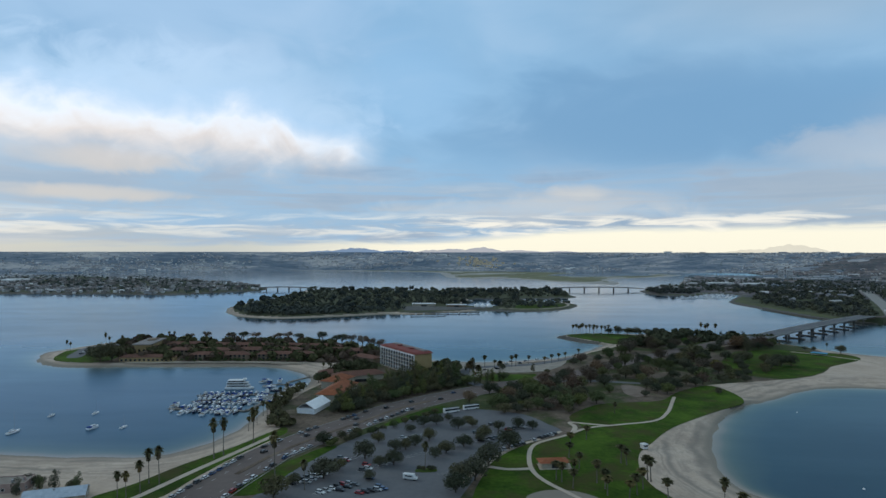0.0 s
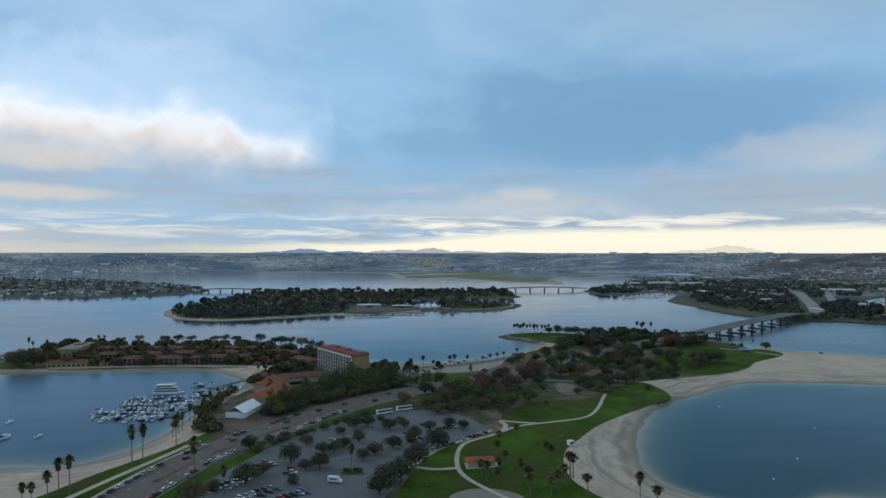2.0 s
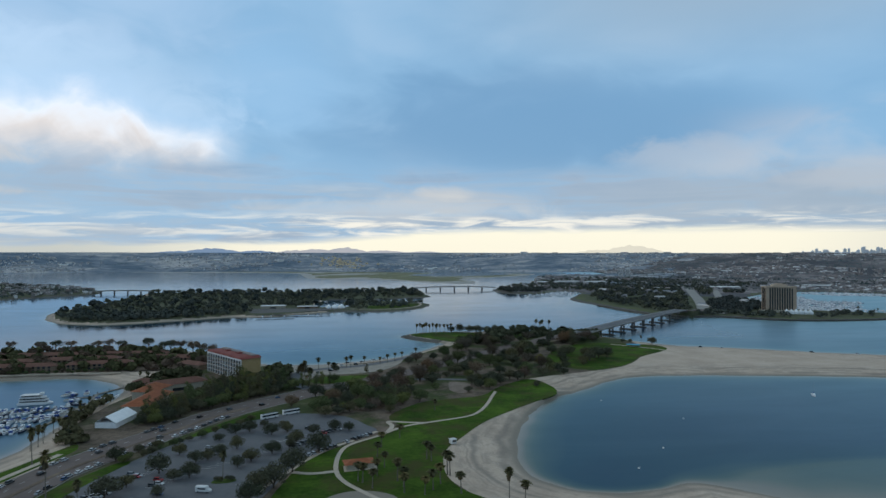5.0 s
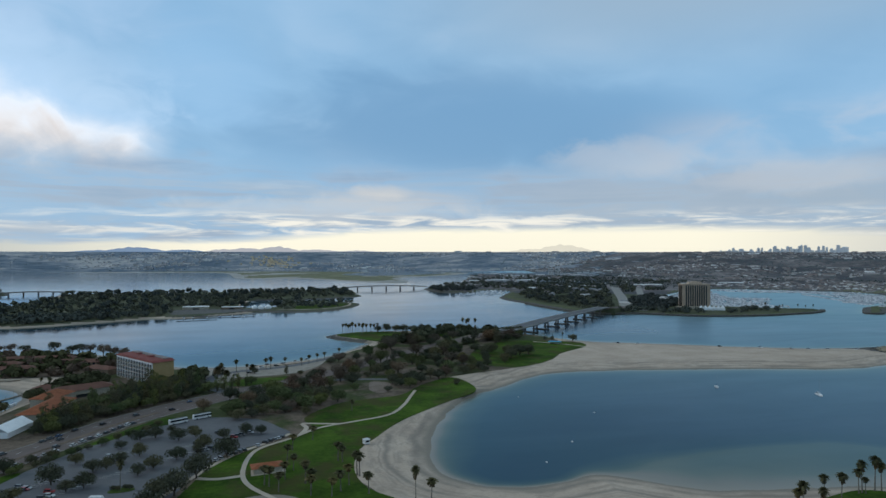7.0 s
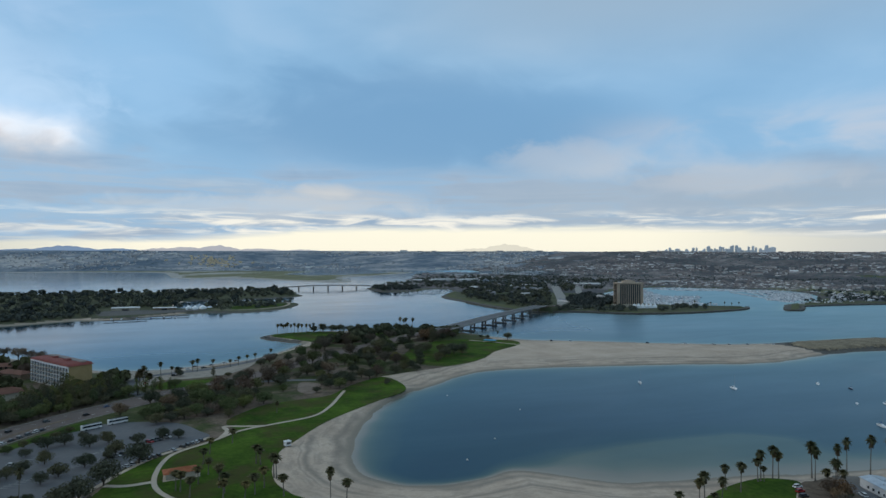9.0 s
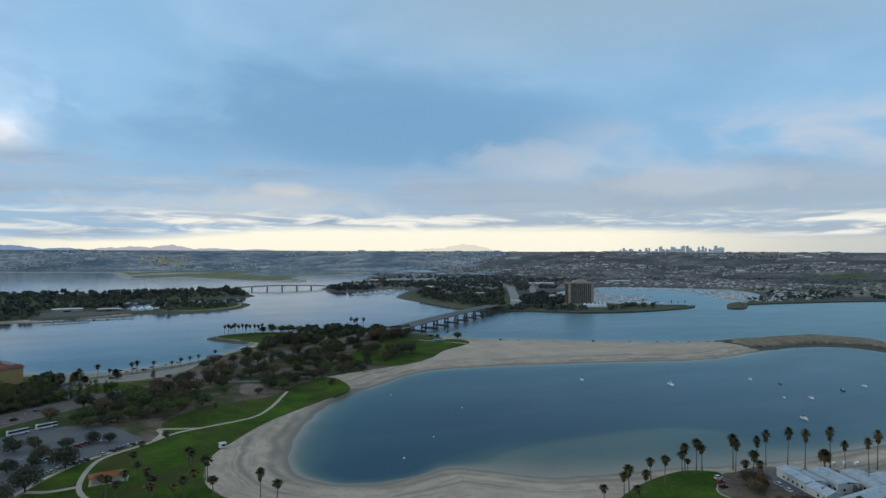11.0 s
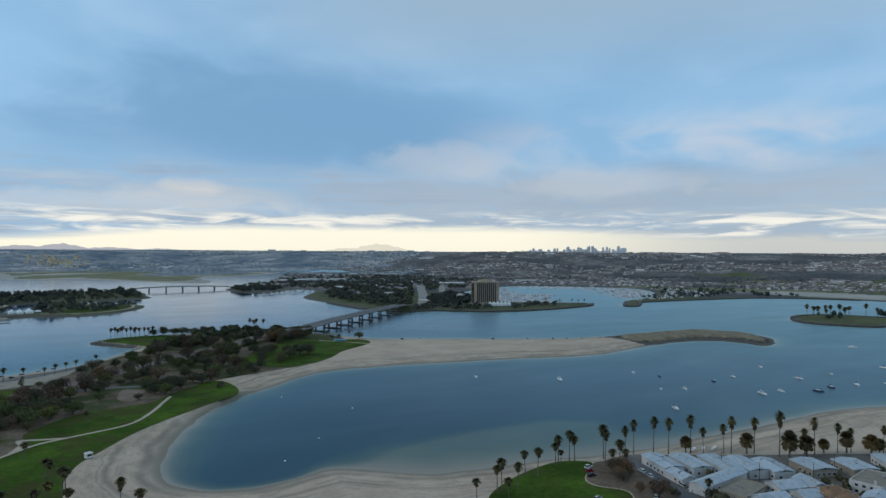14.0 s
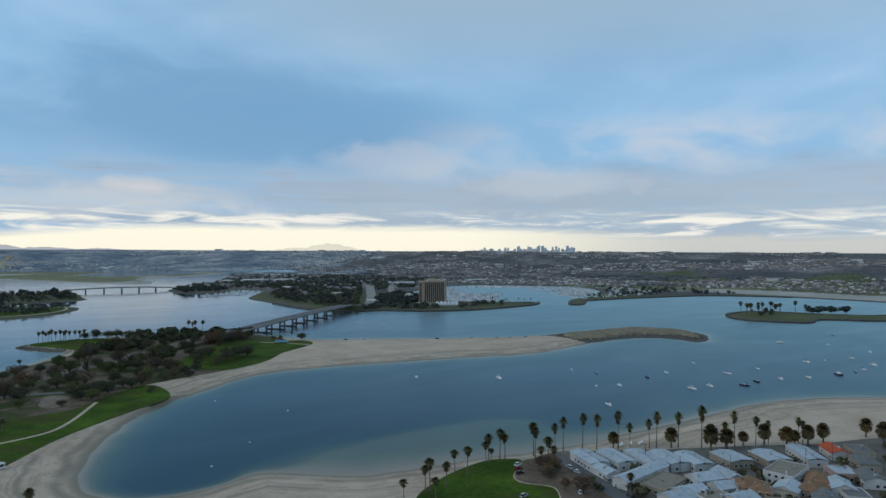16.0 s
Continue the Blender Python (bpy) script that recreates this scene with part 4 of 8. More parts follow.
def gable(bm, x0, x1, y0, y1, z, rise, over=0.4, thick=0.15):
    """A pitched roof along x with eaves, as two slabs."""
    ym = (y0 + y1) / 2
    for s, ye in ((-1, y0 - over), (1, y1 + over)):
        q = [(x0 - over, ye, z - rise * over / max(ym - y0, 0.1)), (x1 + over, ye, z - rise * over / max(ym - y0, 0.1)), (x1 + over, ym, z + rise), (x0 - over, ym, z + rise)]
        a = [bm.verts.new(c) for c in q]
        b = [bm.verts.new((c[0], c[1], c[2] + thick)) for c in q]
        for f in ((a[0], a[3], a[2], a[1]), (b[0], b[1], b[2], b[3]), (a[0], a[1], b[1], b[0]), (a[1], a[2], b[2], b[1]), (a[2], a[3], b[3], b[2]), (a[3], a[0], b[0], b[3])):
            bm.faces.new(f)
    bmesh.ops.recalc_face_normals(bm, faces=bm.faces)


def hip(bm, x0, x1, y0, y1, z, rise, over=0.5):
    x0, x1, y0, y1 = x0 - over, x1 + over, y0 - over, y1 + over
    w = (y1 - y0) / 2
    if x1 - x0 < 2 * w:
        w = (x1 - x0) / 2
    a = [bm.verts.new(c) for c in ((x0, y0, z), (x1, y0, z), (x1, y1, z), (x0, y1, z))]
    r = [bm.verts.new((x0 + w, (y0 + y1) / 2, z + rise)), bm.verts.new((x1 - w, (y0 + y1) / 2, z + rise))]
    bm.faces.new(a[::-1])
    bm.faces.new((a[0], a[1], r[1], r[0]))
    bm.faces.new((a[2], a[3], r[0], r[1]))
    bm.faces.new((a[1], a[2], r[1]))
    bm.faces.new((a[3], a[0], r[0]))


# ---- trees ----


def clumps(bm, rnd, lobes, count, size):
    """Many small bent leaf clumps on the outside of several lobes."""
    total = sum(r * r for _, r, _ in lobes)
    for c, r, sq in lobes:
        for _ in range(max(3, int(count * r * r / total))):
            d = Vector((rnd.gauss(0, 1), rnd.gauss(0, 1), rnd.gauss(0.25, 1))).normalized()
            p = Vector(c) + Vector((d.x * r, d.y * r, d.z * r * sq)) * rnd.uniform(0.72, 1.08)
            nrm = (d + Vector((rnd.gauss(0, 0.28), rnd.gauss(0, 0.28), rnd.gauss(0.12, 0.28)))).normalized()
            u = nrm.orthogonal().normalized()
            u.rotate(Matrix.Rotation(rnd.uniform(0, 6.28), 3, nrm))
            w = nrm.cross(u)
            s = size * rnd.uniform(0.6, 1.35)
            k = [p + u * s * 0.55, p + w * s * rnd.uniform(0.35, 0.6) + nrm * s * 0.15, p - u * s * 0.55 - nrm * s * 0.1, p - w * s * rnd.uniform(0.35, 0.6)]
            v = [bm.verts.new(q) for q in k]
            bm.faces.new((v[0], v[1], v[2]))
            bm.faces.new((v[0], v[2], v[3]))


def make_tree(seed, h, spread, mat, label, kind="round", count=420):
    """A broad tree: tapered trunk with limbs under a lobed crown of small leaf clumps."""
    rnd = random.Random(seed)
    t = thing("tree", label, "tree", "trees round the bay")
    base = h * (0.16 if kind == "round" else 0.34 if kind == "umbrella" else 0.10)
    lobes = []
    n = 11 if kind != "tall" else 9
    for i in range(n):
        a = 2 * math.pi * i / n + rnd.uniform(-0.4, 0.4)
        q = spread * rnd.uniform(0.18, 0.40)
        if kind == "umbrella":
            z = h * rnd.uniform(0.58, 0.82)
            lobes.append(((q * 1.15 * math.cos(a), q * 1.15 * math.sin(a), z), spread * rnd.uniform(0.17, 0.25), 0.8))
        elif kind == "tall":
            z = base + (h - base) * (i + 0.8) / (n + 0.6)
            q = spread * 0.26 * (1.1 - abs(i / n - 0.45))
            lobes.append(((q * math.cos(a * 3), q * math.sin(a * 3), z), spread * rnd.uniform(0.20, 0.30) * (1.15 - 0.5 * i / n), 1.1))
        else:
            z = base + (h - base) * rnd.uniform(0.28, 0.66)
            lobes.append(((q * math.cos(a), q * math.sin(a), z), spread * rnd.uniform(0.19, 0.29), 0.88))
    if kind == "round":
        lobes.append(((rnd.uniform(-0.06, 0.06) * spread, 0, h * 0.76), spread * 0.25, 0.85))
        lobes.append(((rnd.uniform(-0.06, 0.06) * spread, 0, h * 0.55), spread * 0.30, 0.8))
    bm = bmesh.new()
    r0 = 0.035 * h
    ring_tube(bm, [(0, 0, -0.3), (0.02 * h, 0, base * 0.6), (0.01 * h, 0.02 * h, base * 1.15), (0, 0, h * 0.68)], [r0 * 1.25, r0, r0 * 0.8, r0 * 0.25])
    for c, r, _ in lobes[::2]:
        c = Vector(c)
        ring_tube(bm, [(0.01 * h, 0, base * 0.75), (c.x * 0.45, c.y * 0.45, (base + c.z) * 0.5), (c.x * 0.9, c.y * 0.9, c.z)], [r0 * 0.5, r0 * 0.34, r0 * 0.12], 5)
    part("trunk", bm, BARK, t)
    bm = bmesh.new()
    clumps(bm, rnd, lobes, int(count * 3.0), spread * 0.060)
    part("crown", bm, mat, t)
    return t


def make_fan_palm(seed, h):
    """A tall fan palm: slender ringed trunk, brown skirt, small round head."""
    rnd = random.Random(seed)
    t = thing("fan_palm", "tall slender fan palm with a round head and brown skirt", "palm tree", "palms along the shore")
    lean = rnd.uniform(-0.03, 0.03) * h
    bm = bmesh.new()
    ring_tube(bm, [(0, 0, -0.3), (0, 0, 0.8), (lean * 0.3, 0, h * 0.35), (lean * 0.7, 0, h * 0.7), (lean, 0, h * 0.93)], [0.42, 0.28, 0.2, 0.17, 0.16], 8)
    part("trunk", bm, PALM_BARK, t, "slender grey palm trunk")
    top = Vector((lean, 0, h * 0.935))
    bm = bmesh.new()
    for i in range(90):
        a, e = rnd.uniform(0, 6.283), math.radians(rnd.uniform(-48, 85))
        L = rnd.uniform(1.9, 2.75)
        d = Vector((math.cos(a) * math.cos(e), math.sin(a) * math.cos(e), math.sin(e)))
        side = d.cross(Vector((0, 0, 1))).normalized() if abs(d.z) < 0.98 else Vector((1, 0, 0))
        p0, p1, p2 = top, top + d * L * 0.55, top + d * L + Vector((0, 0, -0.25 * L))
        w = 0.42 * rnd.uniform(0.8, 1.25)
        q = [bm.verts.new(c) for c in (p0, p1 + side * w, p2 + side * w * 0.5, p2 - side * w * 0.5, p1 - side * w)]
        bm.faces.new((q[0], q[1], q[4]))
        bm.faces.new((q[1], q[2], q[3], q[4]))
    part("frond_head", bm, FROND, t)
    bm = bmesh.new()
    for i in range(52):
        a = rnd.uniform(0, 6.283)
        L = rnd.uniform(1.6, 4.4)
        o = Vector((math.cos(a), math.sin(a), 0))
        s = Vector((-math.sin(a), math.cos(a), 0)) * 0.28
        p = top + o * 0.25 + Vector((0, 0, -0.05))
        e = top + o * rnd.uniform(0.55, 1.25) + Vector((0, 0, -L))
        q = [bm.verts.new(c) for c in (p - s * 0.4, p + s * 0.4, e + s, e - s)]
        bm.faces.new(q)
    part("skirt", bm, SKIRT, t, "dry brown skirt of dead fronds")
    return t


def make_date_palm(seed, h):
    """A date palm: stout trunk and a wide ball of arching fronds."""
    rnd = random.Random(seed)
    t = thing("date_palm", "stout date palm with a wide round head of arching fronds", "palm tree", "palms along the shore")
    bm = bmesh.new()
    ring_tube(bm, [(0, 0, -0.3), (0, 0, h * 0.3), (0, 0, h * 0.62), (0, 0, h * 0.68)], [0.62, 0.5, 0.55, 0.8], 9)
    part("trunk", bm, PALM_BARK, t, "stout scarred palm trunk")
    bm = bmesh.new()
    top = Vector((0, 0, h * 0.68))
    R = h * 0.40
    for i in range(300):
        a, e = rnd.uniform(0, 6.283), math.radians(rnd.uniform(-55, 88))
        L = R * rnd.uniform(0.9, 1.0)
        o = Vector((math.cos(a), math.sin(a), 0))
        s = Vector((-math.sin(a), math.cos(a), 0))
        pts = []
        for k in range(5):
            q = k / 4
            pts.append(top + o * (math.cos(e) * L * q) + Vector((0, 0, math.sin(e) * L * q - 0.20 * L * q * q)))
        ws = [0.12, 0.5, 0.72, 0.75, 0.42]
        A = [bm.verts.new(p + s * w) for p, w in zip(pts, ws)]
        B = [bm.verts.new(p - s * w) for p, w in zip(pts, ws)]
        for k in range(4):
            bm.faces.new((A[k], A[k + 1], B[k + 1], B[k]))
    part("frond_head", bm, FROND_DATE, t)
    return t


KERB_LINE = np.array([(x, y) for x, y, _ in along(ROAD_LINE[:12], 4.0)])


def planted(kinds, spots, rnd, z=TOP, lo=0.8, hi=1.2, sink=0.0):
    """Copies of a few kinds of tree on the spots (x, y, size or None)."""
    for x, y, s in spots:
        if np.min(np.hypot(KERB_LINE[:, 0] - x, KERB_LINE[:, 1] - y)) < 14.3:
            continue
        k = rnd.choice(kinds)
        f = rnd.uniform(lo, hi) if s is None else s
        copy_thing(k, pose(x, y, z - sink, 0, 0, rnd.uniform(0, 360)) @ Matrix.Diagonal((f * rnd.uniform(0.9, 1.1), f * rnd.uniform(0.9, 1.1), f * rnd.uniform(0.9, 1.1), 1)))


def grove(name, kinds, spots, rnd, label, lo=0.8, hi=1.2, z=TOP):
    """Many trees of a few kinds as one joined mesh."""
    V, F, M, mats, base = [], [], [], [], 0
    for x, y, s in spots:
        k = rnd.choice(kinds)
        f = rnd.uniform(lo, hi) if s is None else s
        mat4 = np.array(pose(x, y, z, 0, 0, rnd.uniform(0, 360)) @ Matrix.Diagonal((f, f, f * rnd.uniform(0.9, 1.1), 1)))
        for child in k.children:
            me = child.data
            c = np.empty(len(me.vertices) * 3)
            me.vertices.foreach_get("co", c)
            c = c.reshape(-1, 3) @ mat4[:3, :3].T + mat4[:3, 3]
            V.append(c)
            if me.materials[0] not in mats:
                mats.append(me.materials[0])
            at_m = mats.index(me.materials[0])
            for q in me.polygons:
                F.append([i + base for i in q.vertices])
                M.append(at_m)
            base += len(c)
    me = bpy.data.meshes.new(name)
    me.from_pydata(np.concatenate(V).tolist(), [], F)
    for q in mats:
        me.materials.append(q)
    me.polygons.foreach_set("material_index", np.array(M, np.int32))
    return tagged(new(name, me), label, "trees", kind="stuff")


def scatter(poly, count, rnd, gap, keep=None):
    """Spots inside an outline, no two nearer than gap."""
    q = np.array(poly, float)
    x0, y0 = q.min(0)
    x1, y1 = q.max(0)
    got = []
    for _ in range(count * 30):
        if len(got) >= count:
            break
        x, y = rnd.uniform(x0, x1), rnd.uniform(y0, y1)
        if signed(q, np.array([x]), np.array([y]))[0] < 0.5:
            continue
        if keep and not keep(x, y):
            continue
        if all((x - a) ** 2 + (y - b) ** 2 > gap * gap for a, b, _ in got):
            got.append((x, y, None))
    return got


# ---- cars ----
def body_colour(name, dark, light):
    return mottled(name, dark, light, 1.2, 0.3, 4, spec=0.6, local=True)


CAR_PAINTS = [("white", body_colour("white_car_paint", (0.62, 0.62, 0.62), (0.72, 0.72, 0.72))), ("silver", body_colour("silver_car_paint", (0.34, 0.35, 0.36), (0.42, 0.43, 0.44))),
              ("black", body_colour("black_car_paint", (0.012, 0.012, 0.014), (0.022, 0.022, 0.024))), ("dark grey", body_colour("grey_car_paint", (0.07, 0.075, 0.08), (0.10, 0.105, 0.11))),
              ("red", body_colour("red_car_paint", (0.30, 0.012, 0.014), (0.38, 0.02, 0.02))), ("blue", body_colour("blue_car_paint", (0.03, 0.07, 0.16), (0.045, 0.10, 0.21)))]


def hull_body(bm, prof, half):
    """A body lofted from a side profile, rounded in across its width."""
    rows = []
    for y, k in ((-half, 0.94), (-half * 0.86, 1.0), (half * 0.86, 1.0), (half, 0.94)):
        zc = sum(z for _, z in prof) / len(prof)
        rows.append([bm.verts.new((x * (0.985 if k < 1 else 1), y, zc + (z - zc) * k)) for x, z in prof])
    n = len(prof)
    for A, B in zip(rows, rows[1:]):
        for i in range(n):
            bm.faces.new((A[i], A[(i + 1) % n], B[(i + 1) % n], B[i]))
    bm.faces.new(rows[0][::-1])
    bm.faces.new(rows[-1])
    bmesh.ops.recalc_face_normals(bm, faces=bm.faces)


def make_car(colour, paint, suv):
    L, H = (4.7, 1.72) if suv else (4.55, 1.45)
    t = thing("car", f"parked {colour} {'utility car' if suv else 'saloon car'} with dark windows", "car", "parked cars")
    bm = bmesh.new()
    belt = H * 0.60
    hull_body(bm, [(-L / 2, 0.32), (-L / 2 + 0.05, belt - 0.12), (-L * 0.32, belt), (L * 0.18, belt), (L / 2 - 0.25, belt - 0.16), (L / 2, 0.55), (L / 2 - 0.04, 0.3), (L * 0.2, 0.2), (-L * 0.3, 0.2)], 0.9)
    part("body", bm, paint, t)
    bm = bmesh.new()
    back = -L * (0.47 if suv else 0.38)
    prism(bm, [(back, -0.82), (L * 0.22, -0.82), (L * 0.22, 0.82), (back, 0.82)], belt - 0.01, H - 0.07, 0.80, (-0.18, 0))
    part("glasshouse", bm, GLASS, t, "dark tinted glass")
    bm = bmesh.new()
    prism(bm, [(back * 0.82 - 0.18, -0.66), (L * 0.22 * 0.62 - 0.12, -0.66), (L * 0.22 * 0.62 - 0.12, 0.66), (back * 0.82 - 0.18, 0.66)], H - 0.08, H, 0.93)
    part("roof", bm, paint, t)
    first = None
    for x in (-L * 0.30, L * 0.31):
        for y in (-0.86, 0.86):
            if first is None:
                bm = bmesh.new()
                bmesh.ops.create_cone(bm, cap_ends=True, segments=12, radius1=0.33, radius2=0.33, depth=0.22, matrix=Matrix.Rotation(math.pi / 2, 4, "X"))
                first = part("wheel", bm, RUBBER, t)
                first.location = (x, y, 0.33)
            else:
                twin(first, t, Matrix.Translation((x, y, 0.33)))
    return t


# ---- boats ----
def hull_mesh(bm, L, B, free, draft=0.4):
    """A pointed hull, open sections lofted from transom to bow, with a deck."""
    secs = []
    for k in range(8):
        q = k / 7
        x = -L / 2 + L * q
        w = B / 2 * (0.86 + 0.28 * q - 0.2 * q * q) * max(0.0, 1 - max(0.0, (q - 0.45) / 0.55) ** 2.2)
        z = free * (1 + 0.35 * q * q)
        secs.append([bm.verts.new(c) for c in ((x, -w, z), (x - 0.02, -w * 0.82, -draft * 0.3), (x, 0, -draft * (1 - q * 0.8)), (x - 0.02, w * 0.82, -draft * 0.3), (x, w, z))])
    for A, C in zip(secs, secs[1:]):
        for i in range(4):
            bm.faces.new((A[i], C[i], C[i + 1], A[i + 1]))
        bm.faces.new((A[4], C[4], C[0], A[0]))
    bm.faces.new(secs[0])
    bmesh.ops.recalc_face_normals(bm, faces=bm.faces)


def make_sailboat(seed, L=9.0, navy=False):
    t = thing("sailboat", ("navy-hulled" if navy else "white") + " moored sailboat with a bare mast and furled sail", "sailboat", "boats on moorings")
    bm = bmesh.new()
    hull_mesh(bm, L, L * 0.31, 0.95)
    part("hull", bm, NAVY if navy else GEL, t)
    bm = bmesh.new()
    prism(bm, [(-L * 0.12, -0.85), (L * 0.18, -0.6), (L * 0.18, 0.6), (-L * 0.12, 0.85)], 0.95, 1.55, 0.85)
    part("cabin", bm, GEL, t)
    bm = bmesh.new()
    prism(bm, [(-L * 0.09, -0.83), (L * 0.13, -0.66), (L * 0.13, 0.66), (-L * 0.09, 0.83)], 1.15, 1.38, 0.97)
    part("cabin_glazing", bm, GLASS, t)
    bm = bmesh.new()
    ring_tube(bm, [(L * 0.06, 0, 1.2), (L * 0.06, 0, L * 0.7), (L * 0.06, 0, L * 1.3)], [0.09, 0.08, 0.06], 6)
    part("mast", bm, STEEL, t, "bare metal mast")
    bm = bmesh.new()
    ring_tube(bm, [(L * 0.05, 0, 2.3), (-L * 0.2, 0, 2.35), (-L * 0.36, 0, 2.3)], [0.16, 0.24, 0.14], 6)
    part("boom", bm, CANVAS_BLUE if seed % 2 else WHITE, t, "boom with a furled sail")
    bm = bmesh.new()
    prism(bm, [(-L * 0.40, -0.7), (-L * 0.14, -0.8), (-L * 0.14, 0.8), (-L * 0.40, 0.7)], 0.97, 1.12, 0.9)
    part("cockpit", bm, TIMBER, t)
    return t


def make_motorboat(seed, L=8.5, fly=False, cover=False, navy=False):
    t = thing("motorboat", ("navy-hulled" if navy else "white") + " motor cruiser with a dark windscreen" + (" and a flybridge" if fly else " under a blue canvas" if cover else ""), "motorboat", "boats in the marina")
    bm = bmesh.new()
    hull_mesh(bm, L, L * 0.33, 1.15)
    part("hull", bm, NAVY if navy else GEL, t)
    bm = bmesh.new()
    prism(bm, [(-L * 0.16, -L * 0.125), (L * 0.20, -L * 0.09), (L * 0.26, 0), (L * 0.20, L * 0.09), (-L * 0.16, L * 0.125)], 1.2, 2.25, 0.84, (-0.2, 0))
    part("cabin", bm, GEL, t)
    bm = bmesh.new()
    prism(bm, [(-L * 0.13, -L * 0.122), (L * 0.19, -L * 0.09), (L * 0.245, 0), (L * 0.19, L * 0.09), (-L * 0.13, L * 0.122)], 1.62, 2.05, 0.93, (-0.08, 0))
    part("windscreen", bm, GLASS, t, "dark wraparound windscreen")
    if fly:
        bm = bmesh.new()
        prism(bm, [(-L * 0.2, -1.1), (L * 0.08, -0.9), (L * 0.08, 0.9), (-L * 0.2, 1.1)], 2.25, 2.9, 0.9)
        part("flybridge", bm, CANVAS_BLUE if seed % 2 == 0 else WHITE, t)
        bm = bmesh.new()
        ring_tube(bm, [(-L * 0.05, 0, 2.8), (-L * 0.07, 0, 4.6)], [0.1, 0.05], 5)
        part("antenna", bm, STEEL, t)
    bm = bmesh.new()
    prism(bm, [(-L * 0.47, -L * 0.13), (-L * 0.17, -L * 0.145), (-L * 0.17, L * 0.145), (-L * 0.47, L * 0.13)], 1.17, 1.32 if not cover else 2.0, 0.93)
    part("cockpit_cover" if cover else "cockpit", bm, CANVAS_BLUE if cover else TIMBER, t, "blue canvas cover" if cover else "")
    return t

ROOF_DUST = mottled("dusty_grey_roofing", (0.17, 0.15, 0.145), (0.27, 0.25, 0.24), 3, 0.9, 6)


# ---- the hotel by the bay: five storeys, red roof, ochre end wall ----
def make_hotel():
    ax, ay, bx, by = -62.0, 632.0, -26.0, 575.0
    L, W, H = math.hypot(bx - ax, by - ay), 18.0, 18.4
    ang = math.degrees(math.atan2(by - ay, bx - ax))
    t = thing("hotel", "five-storey cream hotel with a weathered red roof and ochre end wall", "hotel", m=pose(ax, ay, TOP, 0, 0, ang))
    bm = bmesh.new()
    box(bm, 0, L, 0.6, W, -0.5, H)
    part("wall", bm, CREAM_WALL, t)
    bm = bmesh.new()
    box(bm, L, L + 0.35, 0.2, W + 0.4, -0.5, H + 0.2)
    part("end_wall", bm, OCHRE_WALL, t, "ochre end wall")
    bm = bmesh.new()
    prism(bm, [(-1.2, -1.2), (L + 1.7, -1.2), (L + 1.7, W + 1.2), (-1.2, W + 1.2)], H + 0.5, H + 2.2, 0.90)
    part("roof", bm, HOTEL_ROOF, t)
    bm = bmesh.new()
    box(bm, -0.5, L + 0.2, -0.75, 0.6, H - 1.1, H + 0.46)
    part("cornice", bm, WHITE, t, "white band under the roof")
    bays = 13
    pitch = L / bays
    slab = fin = pane = rail = None
    for s in range(5):
        z = s * 3.45
        if slab is None:
            bm = bmesh.new()
            box(bm, 0, L, -0.8, 0.6, 0, 0.2)
            slab = part("balcony_slab", bm, WHITE, t)
        else:
            twin(slab, t, Matrix.Translation((0, 0, z)))
        for i in range(bays):
            m = Matrix.Translation((i * pitch, 0, z))
            if pane is None:
                bm = bmesh.new()
                box(bm, 0.2, pitch - 0.2, 0.52, 0.597, 0.3, 3.3)
                pane = part("window", bm, GLASS, t)
                bm = bmesh.new()
                box(bm, 0.3, pitch - 0.3, -0.78, -0.70, 0.28, 0.95)
                rail = part("balcony_rail", bm, WING_WALL, t)
            else:
                twin(pane, t, m)
                twin(rail, t, m)
    for i in range(bays + 1):
        if fin is None:
            bm = bmesh.new()
            box(bm, -0.16, 0.16, -0.84, 0.6, 0, H - 1.12)
            fin = part("pier", bm, WHITE, t)
        else:
            twin(fin, t, Matrix.Translation((i * pitch, 0, 0)))
    for k, (x0, x1) in enumerate(((L * 0.3, L * 0.36), (L * 0.62, L * 0.7))):
        bm = bmesh.new()
        box(bm, x0, x1, W * 0.4, W * 0.65, H + 2.1, H + 3.4)
        part("roof_plant", bm, HOTEL_ROOF, t)
    bm = bmesh.new()
    box(bm, L * 0.06, L * 0.97, W * 0.62, W * 0.86, H + 2.15, H + 3.0)
    part("roof_walkway", bm, ROOF_DUST, t, "grey service strip along the roof")


make_hotel()


